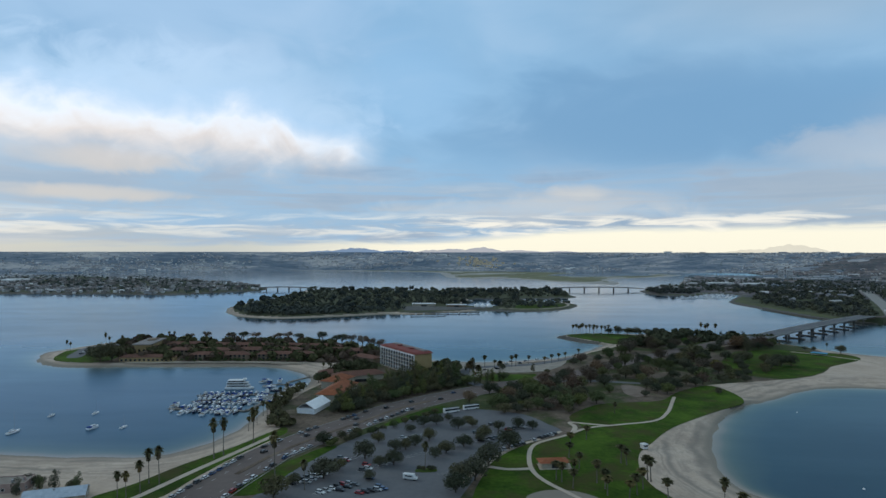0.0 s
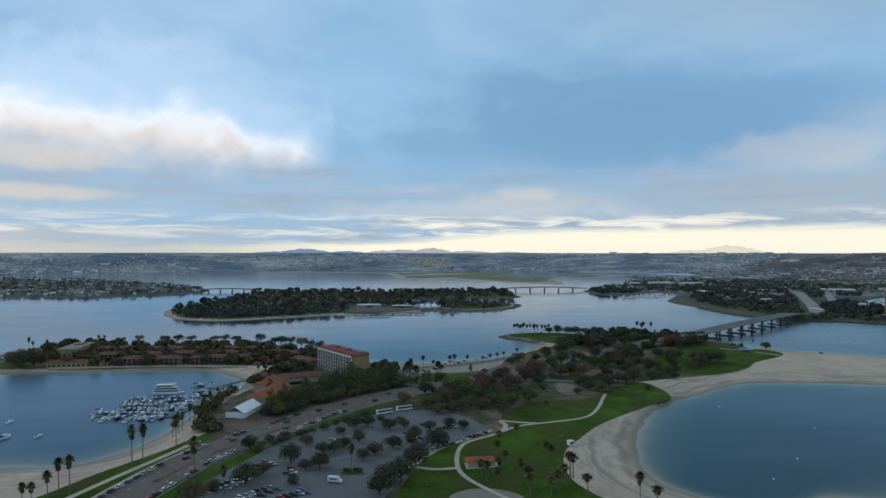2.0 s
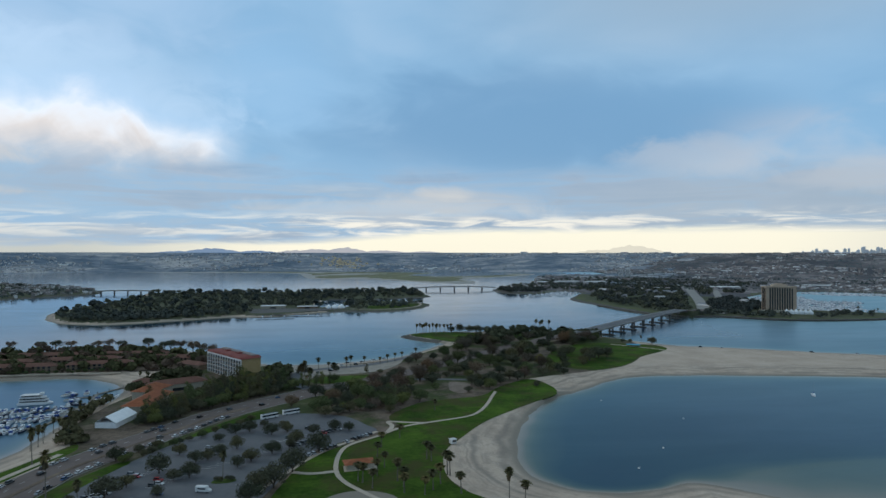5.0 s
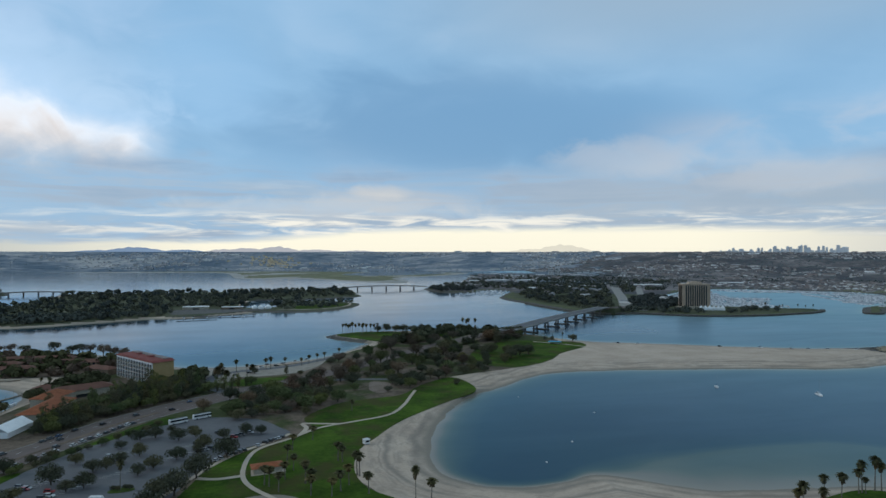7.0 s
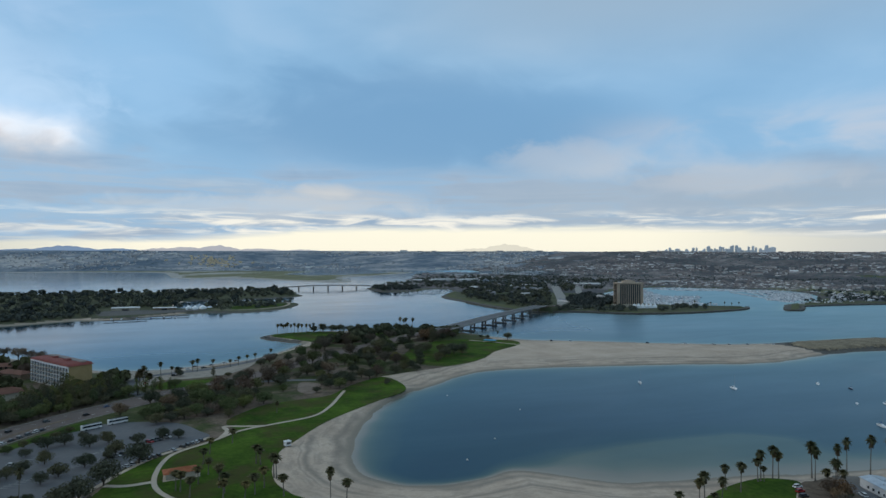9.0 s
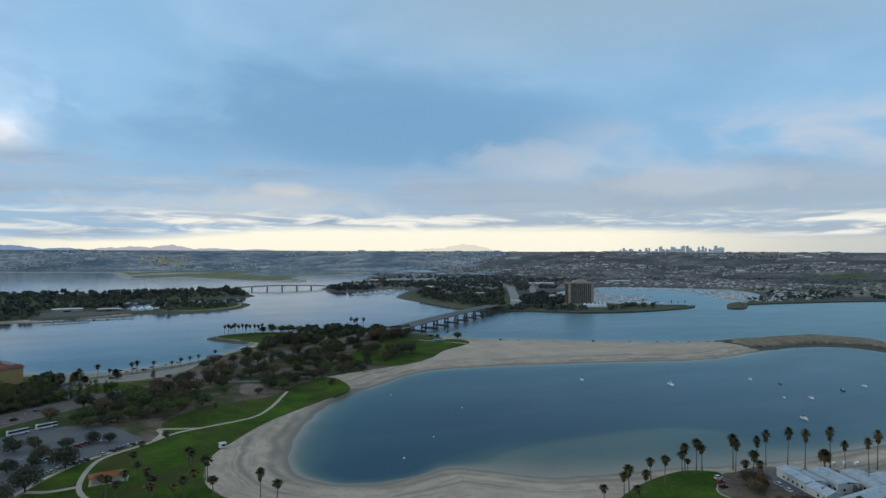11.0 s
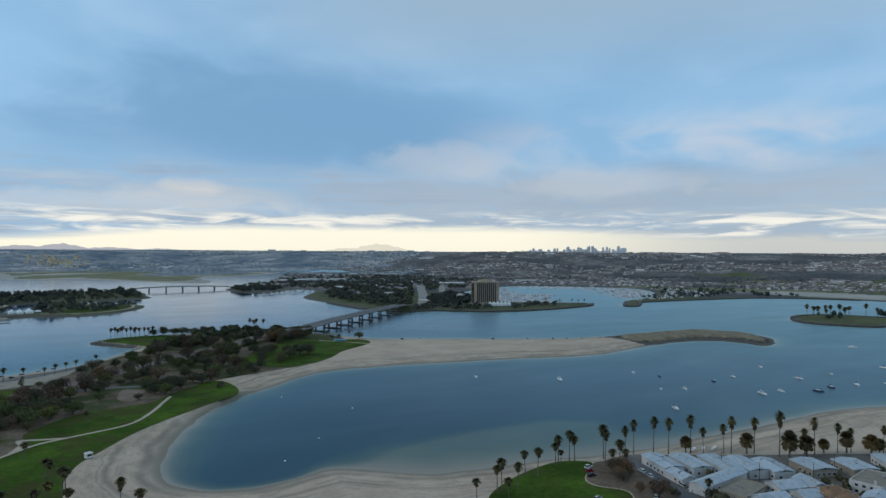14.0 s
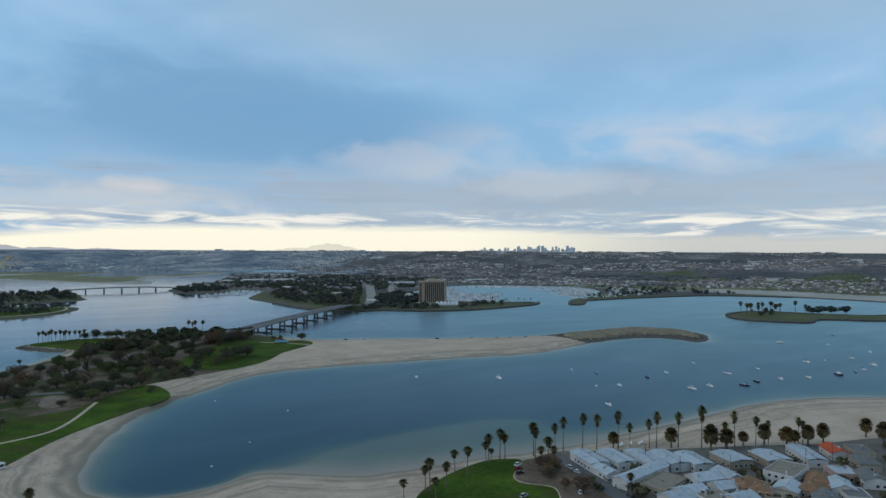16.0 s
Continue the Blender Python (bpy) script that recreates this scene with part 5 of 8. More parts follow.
# ---- the tower hotel across the channel ----
def make_tower():
    t = thing("tower_hotel", "tall brown concrete tower hotel with dark vertical window bays", "hotel", m=pose(906, 1033, 3.0, 0, 0, -20))
    W, D, H = 54.0, 24.0, 45.0
    bm = bmesh.new()
    box(bm, -W / 2, W / 2, 0.8, D - 0.8, -1, H)
    part("core", bm, DARK_CONC, t)
    for s in (-1, 1):
        bm = bmesh.new()
        box(bm, s * (W / 2 - 2.6) - 2.6, s * (W / 2 - 2.6) + 2.6, -0.6, D + 0.6, -1, H + 1.6)
        part("corner_pier", bm, BROWN_CONC, t, "pale brown corner pier")
    bm = bmesh.new()
    box(bm, -W / 2 - 0.2, W / 2 + 0.2, -0.9, D + 0.9, H + 1.61, H + 4.2)
    part("parapet", bm, BROWN_CONC, t)
    bm = bmesh.new()
    prism(bm, [(-14, 4), (14, 4), (14, D - 4), (-14, D - 4)], H + 4.2, H + 8.0, 0.8)
    part("penthouse", bm, BROWN_CONC, t)
    bm = bmesh.new()
    prism(bm, [(-6, 8), (6, 8), (6, D - 8), (-6, D - 8)], H + 8.0, H + 9.6, 0.9)
    part("lift_house", bm, BROWN_CONC, t)
    n = 10
    x0, x1 = -W / 2 + 5.2, W / 2 - 5.2
    pitch = (x1 - x0) / n
    rib = bay = None
    for i in range(n + 1):
        if rib is None:
            bm = bmesh.new()
            box(bm, -0.6, 0.6, -0.4, 0.8, 0, H + 1.6)
            rib = part("rib", bm, BROWN_CONC, t)
            rib.location = (x0, 0, 0)
        else:
            twin(rib, t, Matrix.Translation((x0 + i * pitch, 0, 0)))
    for i in range(n):
        for f in range(15):
            at_z = 2.0 + f * 3.15
            if bay is None:
                bm = bmesh.new()
                box(bm, 0.7, pitch - 0.7, 0.55, 0.79, 0, 2.1)
                bay = part("window", bm, GLASS, t, "dark recessed window")
                bay.location = (x0, 0, at_z)
            else:
                twin(bay, t, Matrix.Translation((x0 + i * pitch, 0, at_z)))
    for s in (-1, 1):
        xx = s * (W / 2 + 0.02)
        for y in (4, 10, 16):
            bm = bmesh.new()
            box(bm, min(xx, xx + s * 0.1), max(xx, xx + s * 0.1), y, y + 3, 2, 48)
            part("side_window_strip", bm, GLASS, t)
    bm = bmesh.new()
    box(bm, -W / 2 - 14, W / 2 + 20, -9, -1, -1, 5.0)
    part("podium", bm, CREAM_WALL, t, "low cream podium")


make_tower()
for i in range(6):
    x, y = 893 + i * 7.8, 1004 - i * 2.7
    t = thing("marquee", "white peaked marquee on the hotel lawn", "tent", "marquees by the tower", m=pose(x, y, 3.1, 0, 0, -18))
    bm = bmesh.new()
    prism(bm, [(-3.8, -3.8), (3.8, -3.8), (3.8, 3.8), (-3.8, 3.8)], 4.0, 9.5, 0.06)
    part("canopy", bm, TENT, t)
    bm = bmesh.new()
    box(bm, -3.6, 3.6, -3.6, 3.6, 0, 4.0)
    part("side_wall", bm, TENT, t)


# ---- bridges ----
def make_bridge(name, label, a, b, width, z0, z1, rise, spans, pier_w):
    """A concrete beam bridge with a slight hump, on bents of columns under cap beams."""
    A, B = Vector((*a, 0)), Vector((*b, 0))
    L = (B - A).length
    t = thing(name, label, "bridge", m=pose(a[0], a[1], 0, 0, 0, math.degrees(math.atan2(b[1] - a[1], b[0] - a[0]))))
    hump = lambda q: z0 + (z1 - z0) * q + rise * (1 - (2 * q - 1) ** 2)
    n = 24
    bm = bmesh.new()
    rows = []
    for k in range(n + 1):
        q = k / n
        z = hump(q)
        rows.append([bm.verts.new((L * q, y, zz)) for y, zz in ((-width / 2, z - 0.3), (-width / 2, z), (width / 2, z), (width / 2, z - 0.3), (width / 2 - 1.4, z - 1.6), (-width / 2 + 1.4, z - 1.6))])
    for P, Q in zip(rows, rows[1:]):
        for i in range(6):
            bm.faces.new((P[i], P[(i + 1) % 6], Q[(i + 1) % 6], Q[i]))
    bm.faces.new(rows[0])
    bm.faces.new(rows[-1][::-1])
    bmesh.ops.recalc_face_normals(bm, faces=bm.faces)
    part("deck", bm, CONCRETE, t)
    bm = bmesh.new()
    rows = [[bm.verts.new((L * k / n, y, hump(k / n) + 0.03)) for y in (-width / 2 + 1.5, width / 2 - 1.5)] for k in range(n + 1)]
    for P, Q in zip(rows, rows[1:]):
        bm.faces.new((P[0], Q[0], Q[1], P[1]))
    part("roadway", bm, ASPHALT, t, "worn asphalt roadway")
    for s in (-1, 1):
        bm = bmesh.new()
        rows = [[bm.verts.new((L * k / n, s * y, hump(k / n) + dz)) for y, dz in ((width / 2 - 0.3, 0), (width / 2 - 0.3, 1.0), (width / 2, 1.0), (width / 2, 0))] for k in range(n + 1)]
        for P, Q in zip(rows, rows[1:]):
            for i in range(3):
                bm.faces.new((P[i], P[i + 1], Q[i + 1], Q[i]))
        part("parapet", bm, CONCRETE, t)
    for k in range(1, spans):
        q = k / spans
        z = hump(q) - 1.6
        bm = bmesh.new()
        box(bm, L * q - 0.8, L * q + 0.8, -width / 2 + 0.4, width / 2 - 0.4, z - 1.5, z + 0.02)
        cap = part("cap_beam", bm, CONCRETE, t)
        if width > 15:
            bm = bmesh.new()
            prism(bm, [(L * q - 2.0, -width / 2 - 2.5), (L * q + 2.0, -width / 2 - 2.5), (L * q + 2.0, width / 2 + 2.5), (L * q - 2.0, width / 2 + 2.5)], -2.5, 1.5, 0.96)
            part("pile_cap", bm, DARK_CONC, t)
        for y in (-0.3, 0.3):
            bm = bmesh.new()
            bmesh.ops.create_cone(bm, cap_ends=True, segments=10, radius1=pier_w, radius2=pier_w, depth=z - 1.5 + 3, matrix=Matrix.Translation((L * q, y * width, (z - 1.5 - 3) / 2)))
            part("column", bm, DARK_CONC, t)
    return t


make_bridge("road_bridge", "long concrete road bridge over the channel on dark bents", (378, 770), (690, 1024), 22, 10.2, 13.0, 1.6, 10, 1.3)
make_bridge("road_bridge", "low pale concrete bridge to the wooded island", (338, 1903), (606, 1909), 12, 8.0, 7.0, 4.0, 6, 1.3)
make_bridge("road_bridge", "low pale concrete bridge behind the island", (-570, 1911), (-400, 1916), 12, 7.0, 7.0, 3.0, 5, 1.1)
ribbon("embankment", [(688, 1022), (720, 1048), (745, 1066), (799, 1120)], 44, 11.4, ISLE_G, "scrubby embankment under the bridge road", "embankment", 11.5, 3.2)
ribbon("bridge_road", [(688, 1022), (720, 1046), (745, 1064), (799, 1116)], 22, 13.0, ROAD, "road coming down from the bridge", "road", 4.0, 4.3)
ribbon("bridge_road", [(799, 1116), (905, 1285), (1018, 1474), (1271, 1899)], 24, 4.2, KERB, "road running inland from the bridge", "road", 1.5)
ribbon("inland_road", [(776, 1030), (799, 1060), (905, 1215), (1022, 1379), (1224, 1682)], 18, 4.0, KERB, "pale road running inland past the tower", "road", 1.5)
ribbon("bridge_road", [(700, 1040), (800, 1060), (880, 1110), (960, 1180)], 10, 3.9, ROAD, "side road to the tower hotel", "road", 1.5)
ribbon("embankment", [(262, 716), (300, 734), (330, 750), (382, 773)], 34, 3.1, PARK_EARTH, "grassy embankment of the bridge approach", "embankment", 6.0, 9.2)
ribbon("bridge_approach", [(255, 712), (300, 735), (330, 751), (380, 772)], 20, 3.3, ROAD, "bridge approach climbing its embankment", "road", 3.0, 10.25)


# ---- the resort on the peninsula: long low wings with tiled roofs ----
def make_wing(x, y, L, W, H, ang, label, arches=False):
    t = thing("resort_wing", label, "building", "wings of the resort", m=pose(x, y, TOP, 0, 0, ang))
    bm = bmesh.new()
    box(bm, -L / 2, L / 2, -W / 2, W / 2, -0.4, H)
    part("wall", bm, OCHRE_WALL if arches else WING_WALL, t)
    bm = bmesh.new()
    hip(bm, -L / 2, L / 2, -W / 2, W / 2, H, W * 0.22, 1.0)
    part("roof", bm, RED_ROOF, t, "weathered red-brown tiled roof")
    first = None
    for i in range(int(L / 4.5)):
        xx = -L / 2 + 2.2 + i * 4.5
        for z in ((0.4,) if arches else (0.5, 3.4) if H > 5 else (0.5,)):
            if first is None:
                bm = bmesh.new()
                prism(bm, [(-1.1, -W / 2 - 0.08), (1.1, -W / 2 - 0.08), (1.1, -W / 2 + 0.1), (-1.1, -W / 2 + 0.1)], 0, 2.1, 1.0)
                first = part("opening", bm, GLASS, t, "dark glazed opening")
                first.location = (xx, 0, z)
            else:
                twin(first, t, Matrix.Translation((xx, 0, z)))


for x, y, L, W, H, a, lab, ar in ((-304, 651, 54, 11, 4.2, 3, "long ochre arcade wing with a tiled roof", True), (-232, 660, 62, 12, 5.6, 0, "long two-storey wing with a red-brown roof", False),
                                  (-165, 664, 58, 12, 5.6, 2, "long two-storey wing with a red-brown roof", False), (-265, 688, 66, 12, 5.8, -1, "long two-storey wing with a red-brown roof", False),
                                  (-190, 692, 70, 12, 5.8, 0, "long two-storey wing with a red-brown roof", False), (-110, 690, 52, 12, 5.6, -14, "two-storey wing with a red-brown roof", False),
                                  (-150, 722, 70, 11, 5.6, -8, "two-storey wing with a red-brown roof", False), (-240, 728, 74, 11, 5.6, 0, "two-storey wing with a red-brown roof", False),
                                  (-300, 735, 40, 11, 5.6, 4, "two-storey wing with a red-brown roof", False),
                                  (-78, 648, 30, 12, 5.0, -40, "low wing with a red-brown roof", False)):
    make_wing(x, y, L, W, H, a, lab, ar)


def make_hall(x, y, L, W, H, ang):
    """A tall ochre hall under a pale, nearly flat roof with a low monitor, its front glazed in bays."""
    t = thing("resort_hall", "tall ochre resort hall with a pale flat roof", "building", m=pose(x, y, TOP, 0, 0, ang))
    bm = bmesh.new()
    box(bm, -L / 2, L / 2, -W / 2, W / 2, -0.4, H)
    part("wall", bm, OCHRE_WALL, t)
    bm = bmesh.new()
    prism(bm, [(-L / 2 - 0.8, -W / 2 - 0.8), (L / 2 + 0.8, -W / 2 - 0.8), (L / 2 + 0.8, W / 2 + 0.8), (-L / 2 - 0.8, W / 2 + 0.8)], H, H + 0.9, 0.97)
    part("roof", bm, ROOF_DUST, t, "pale grey flat roof")
    bm = bmesh.new()
    box(bm, -L * 0.2, L * 0.2, W * 0.05, W * 0.35, H + 0.88, H + 2.2)
    part("roof_monitor", bm, WING_WALL, t)
    first = None
    for i in range(4):
        m = Matrix.Translation((-L / 2 + L * (i + 0.5) / 4, -W / 2, 0.5))
        if first is None:
            bm = bmesh.new()
            box(bm, -1.1, 1.1, -0.08, 0.1, 0, 3.6)
            first = part("opening", bm, GLASS, t)
            first.matrix_local = m
        else:
            twin(first, t, m)


make_hall(-337, 725, 19, 52, 9.0, 6)


def make_pavilion(x, y, L, W, H, ang, label, roof_mat, wall_mat=CREAM_WALL, rise=None, name="pavilion", category="building"):
    t = thing(name, label, category, m=pose(x, y, TOP, 0, 0, ang))
    bm = bmesh.new()
    box(bm, -L / 2, L / 2, -W / 2, W / 2, -0.4, H)
    part("wall", bm, wall_mat, t)
    bm = bmesh.new()
    hip(bm, -L / 2, L / 2, -W / 2, W / 2, H, rise or W * 0.25, 1.2)
    part("roof", bm, roof_mat, t)
    bm = bmesh.new()
    box(bm, -L * 0.12, L * 0.12, -W / 2 - 0.06, -W / 2 + 0.1, 0, min(2.4, H * 0.8))
    part("door", bm, GLASS, t)
    return t


make_pavilion(-82, 492, 46, 17, 6.0, 80, "long lobby building with a bright terracotta tiled roof", TERRACOTTA)
make_pavilion(-88, 528, 26, 16, 6.2, 70, "lobby wing with a bright terracotta tiled roof", TERRACOTTA)
make_pavilion(-74, 552, 44, 14, 5.5, 25, "low dining hall with a faded red roof", RED_ROOF)
make_pavilion(-103, 566, 16, 12, 4.5, 10, "small pool house with a red roof", RED_ROOF)
make_pavilion(58, 331, 14, 7, 3.0, 6, "small park restroom with an orange tiled roof", TERRACOTTA, rise=1.6, name="restroom", category="restroom")
plate("restroom_apron", [(50, 325), (67, 326.5), (67.5, 335), (50, 334.5)], TOP + 0.13, PATHWAY, "pale paved apron round the restroom", "paving", rounded=False)

# the white event tent beside the marina
t = thing("event_tent", "large white gabled event tent beside the trees", "tent", m=pose(-92, 450, TOP, 0, 0, 76) @ Matrix.Diagonal((0.8, 0.85, 1.05, 1)))
bm = bmesh.new()
box(bm, -16, 16, -8, 8, 0, 3.4)
part("side_wall", bm, TENT, t)
bm = bmesh.new()
gable(bm, -16, 16, -8, 8, 3.4, 3.6, 0.5, 0.12)
part("canopy", bm, TENT, t)

# lifeguard hut on the sand
t = thing("lifeguard_hut", "small white lifeguard hut at the edge of the sand", "hut", m=pose(115, 360, 2.6, 0, 0, 20))
bm = bmesh.new()
box(bm, -1.6, 1.6, -1.5, 1.5, 0.9, 3.4)
part("cabin", bm, WHITE, t)
bm = bmesh.new()
hip(bm, -1.6, 1.6, -1.5, 1.5, 3.4, 0.7, 0.4)
part("roof", bm, WHITE, t)
bm = bmesh.new()
box(bm, -1.2, 1.2, -1.56, -1.49, 1.9, 3.0)
part("window", bm, GLASS, t)
bm = bmesh.new()
for x in (-1.3, 1.3):
    for y in (-1.2, 1.2):
        box(bm, x - 0.12, x + 0.12, y - 0.12, y + 0.12, -0.5, 0.9)
part("stilt_frame", bm, TIMBER, t)

# blue shade canopy on the point
t = thing("shade_canopy", "low blue shade canopy on posts on the lawn", "canopy", m=pose(412, 690, TOP, 0, 0, -30))
bm = bmesh.new()
prism(bm, [(-8, -4), (8, -4), (8, 4), (-8, 4)], 2.6, 3.3, 0.7)
part("canopy", bm, mottled("faded_blue_fabric", (0.05, 0.22, 0.36), (0.09, 0.32, 0.48), 2, 0.8), t)
for x in (-7, 7):
    for y in (-3.4, 3.4):
        bm = bmesh.new()
        ring_tube(bm, [(x, y, 0), (x, y, 2.65)], [0.08, 0.08], 6)
        part("post", bm, STEEL, t)


# ---- buses in the car park ----
def make_bus(x, y, ang):
    t = thing("bus", "white coach with a black window band, parked", "bus", "parked coaches", m=pose(x, y, TOP + 0.1, 0, 0, ang))
    bm = bmesh.new()
    hull_body(bm, [(-6, 0.35), (-6, 3.2), (-5.8, 3.45), (5.5, 3.45), (5.95, 3.0), (6.05, 1.3), (6, 0.35)], 1.25)
    part("body", bm, WHITE, t)
    bm = bmesh.new()
    box(bm, -5.7, 5.98, -1.285, 1.285, 1.7, 2.9)
    part("window_band", bm, GLASS, t, "black window band")
    bm = bmesh.new()
    box(bm, -5.2, 5.2, -0.8, 0.8, 3.44, 3.6)
    part("roof_unit", bm, DARK_METAL, t)
    for xx in (-3.6, 4.0):
        for yy in (-1.12, 1.12):
            bm = bmesh.new()
            bmesh.ops.create_cone(bm, cap_ends=True, segments=14, radius1=0.5, radius2=0.5, depth=0.3, matrix=Matrix.Translation((xx, yy, 0.5)) @ Matrix.Rotation(math.pi / 2, 4, "X"))
            part("wheel", bm, RUBBER, t)


make_bus(6, 441, 30)
make_bus(20, 450, 26)

# camper van in the middle of the car park
t = thing("camper_van", "white camper van parked across the bays", "camper van", m=pose(-16, 311, TOP + 0.1, 0, 0, -20))
bm = bmesh.new()
hull_body(bm, [(-3.6, 0.4), (-3.6, 2.9), (1.9, 3.0), (2.2, 2.4), (2.6, 1.6), (3.6, 1.3), (3.7, 0.5)], 1.1)
part("body", bm, WHITE, t)
bm = bmesh.new()
box(bm, -2.4, 1.6, -1.13, 1.13, 1.6, 2.2)
part("glazing", bm, GLASS, t)
for xx in (-2.2, 2.4):
    for yy in (-1.0, 1.0):
        bm = bmesh.new()
        bmesh.ops.create_cone(bm, cap_ends=True, segments=12, radius1=0.38, radius2=0.38, depth=0.25, matrix=Matrix.Translation((xx, yy, 0.38)) @ Matrix.Rotation(math.pi / 2, 4, "X"))
        part("wheel", bm, RUBBER, t)


# ---- houses behind the east beach ----
ROOF_PALE = mottled("pale_blue_white_roofing", (0.30, 0.36, 0.43), (0.50, 0.56, 0.62), 2.5, 0.75, 5, vary=0.15)
ROOF_TAN = mottled("tan_gravel_roof", (0.21, 0.18, 0.15), (0.30, 0.265, 0.225), 3, 0.9, 8, vary=0.15)
ROOF_BROWN = mottled("brown_shingle_roof", (0.17, 0.095, 0.055), (0.30, 0.18, 0.11), 2, 0.9, 6, vary=0.2)
ROOF_GREY = mottled("grey_shingle_roof", (0.12, 0.125, 0.13), (0.20, 0.205, 0.21), 2, 0.9, 6, vary=0.2)
ROOF_RED = mottled("vivid_red_roof", (0.36, 0.058, 0.022), (0.50, 0.095, 0.038), 3, 0.8, 6)
WALL_WHITE = mottled("white_stucco", (0.46, 0.45, 0.44), (0.62, 0.61, 0.60), 4, 0.9, 5, vary=0.1)
WALL_PINK = mottled("pink_stucco", (0.36, 0.25, 0.22), (0.46, 0.34, 0.30), 4, 0.9, 5, vary=0.1)
WALL_BROWN = mottled("brown_shingle_wall", (0.24, 0.155, 0.11), (0.36, 0.25, 0.18), 2, 0.9, 6, vary=0.2)
WALL_TAN = mottled("tan_stucco", (0.28, 0.24, 0.19), (0.38, 0.33, 0.265), 4, 0.9, 5, vary=0.1)


YARD = mottled("dusty_yard_paving", (0.085, 0.078, 0.072), (0.19, 0.172, 0.155), 9, 0.9, 6)


def make_house(x, y, L, W, H, ang, style, wall_mat, roof_mat, label):
    """A beach house: walls, a roof of its style, windows with frames, a door."""
    L, W, H = L * 1.12, W * 1.16, H * 0.74
    t = thing("beach_house", label, "house", "houses behind the beach", m=pose(x, y, TOP, 0, 0, ang))
    bm = bmesh.new()
    box(bm, -L / 2, L / 2, -W / 2, W / 2, -0.5, H)
    part("wall", bm, wall_mat, t)
    if style == "pair":
        for s in (-1, 1):
            bm = bmesh.new()
            y0, y1 = (-W / 2 - 0.35, -0.25) if s < 0 else (0.25, W / 2 + 0.35)
            zz = (H + 0.02, H + 0.9) if s < 0 else (H + 0.9, H + 0.02)
            v = [bm.verts.new(c) for c in ((-L / 2 - 0.4, y0, zz[0]), (L / 2 + 0.4, y0, zz[0]), (L / 2 + 0.4, y1, zz[1]), (-L / 2 - 0.4, y1, zz[1]))]
            w = [bm.verts.new((q.co.x, q.co.y, q.co.z + 0.2)) for q in v]
            for f in (v[::-1], w, (v[0], v[1], w[1], w[0]), (v[1], v[2], w[2], w[1]), (v[2], v[3], w[3], w[2]), (v[3], v[0], w[0], w[3])):
                bm.faces.new(f)
            part("roof", bm, roof_mat, t)
        bm = bmesh.new()
        box(bm, -L / 2, L / 2, -0.25, 0.25, H, H + 0.55)
        part("roof_gutter", bm, DARK_METAL, t, "dark gutter between two roof halves")
    elif style == "gable":
        bm = bmesh.new()
        gable(bm, -L / 2, L / 2, -W / 2, W / 2, H, W * 0.2, 0.5, 0.18)
        part("roof", bm, roof_mat, t)
        for s in (-1, 1):
            bm = bmesh.new()
            v = [bm.verts.new(c) for c in ((s * (L / 2 - 0.05), -W / 2, H), (s * (L / 2 - 0.05), W / 2, H), (s * (L / 2 - 0.05), 0, H + W * 0.2))]
            w = [bm.verts.new(q.co - Vector((s * 0.2, 0, 0))) for q in v]
            for q in (v, w[::-1], (v[0], v[1], w[1], w[0]), (v[1], v[2], w[2], w[1]), (v[2], v[0], w[0], w[2])):
                bm.faces.new(q)
            part("gable_wall", bm, wall_mat, t)
    elif style == "hip":
        bm = bmesh.new()
        hip(bm, -L / 2, L / 2, -W / 2, W / 2, H, min(L, W) * 0.24, 0.6)
        part("roof", bm, roof_mat, t)
    else:
        bm = bmesh.new()
        box(bm, -L / 2 + 0.25, L / 2 - 0.25, -W / 2 + 0.25, W / 2 - 0.25, H - 0.3, H + 0.06)
        part("roof", bm, roof_mat, t)
        for sx, sy, lx, ly in ((0, -1, L, 0.25), (0, 1, L, 0.25), (-1, 0, 0.25, W - 0.5), (1, 0, 0.25, W - 0.5)):
            bm = bmesh.new()
            cx, cy = sx * (L / 2 - 0.125), sy * (W / 2 - 0.125)
            box(bm, cx - lx / 2, cx + lx / 2, cy - ly / 2, cy + ly / 2, H, H + 0.5)
            part("parapet", bm, wall_mat, t)
    first = frm = None
    floors = 2 if H > 4.5 else 1
    rnd = random.Random(int(x * 7 + y))
    for s in range(floors):
        z = 1.0 + s * 2.8
        spots = [(xx, side * (W / 2), 90 + 90 * side) for side in (-1, 1) for xx in np.arange(-L / 2 + 2, L / 2 - 1.2, 3.4)] + [(side * (L / 2), yy, -90 * side + 180) for side in (-1, 1) for yy in np.arange(-W / 2 + 1.8, W / 2 - 1.2, 3.0)]
        for wx, wy, wa in spots:
            if rnd.random() < 0.38:
                continue
            m = Matrix.Translation((wx, wy, z)) @ Matrix.Rotation(math.radians(wa), 4, "Z")
            if first is None:
                bm = bmesh.new()
                box(bm, -0.7, 0.7, -0.05, 0.05, 0, 1.25)
                first = part("window", bm, GLASS, t)
                first.matrix_local = m
                bm = bmesh.new()
                for q in ((-0.82, -0.7, -0.09, 0.09, -0.1, 1.35), (0.7, 0.82, -0.09, 0.09, -0.1, 1.35), (-0.7, 0.7, -0.09, 0.09, 1.25, 1.35), (-0.7, 0.7, -0.1, 0.1, -0.1, 0.0)):
                    box(bm, *q)
                frm = part("window_frame", bm, WHITE, first)
            else:
                f = twin(first, t, m)
                twin(frm, f, Matrix.Identity(4))
    bm = bmesh.new()
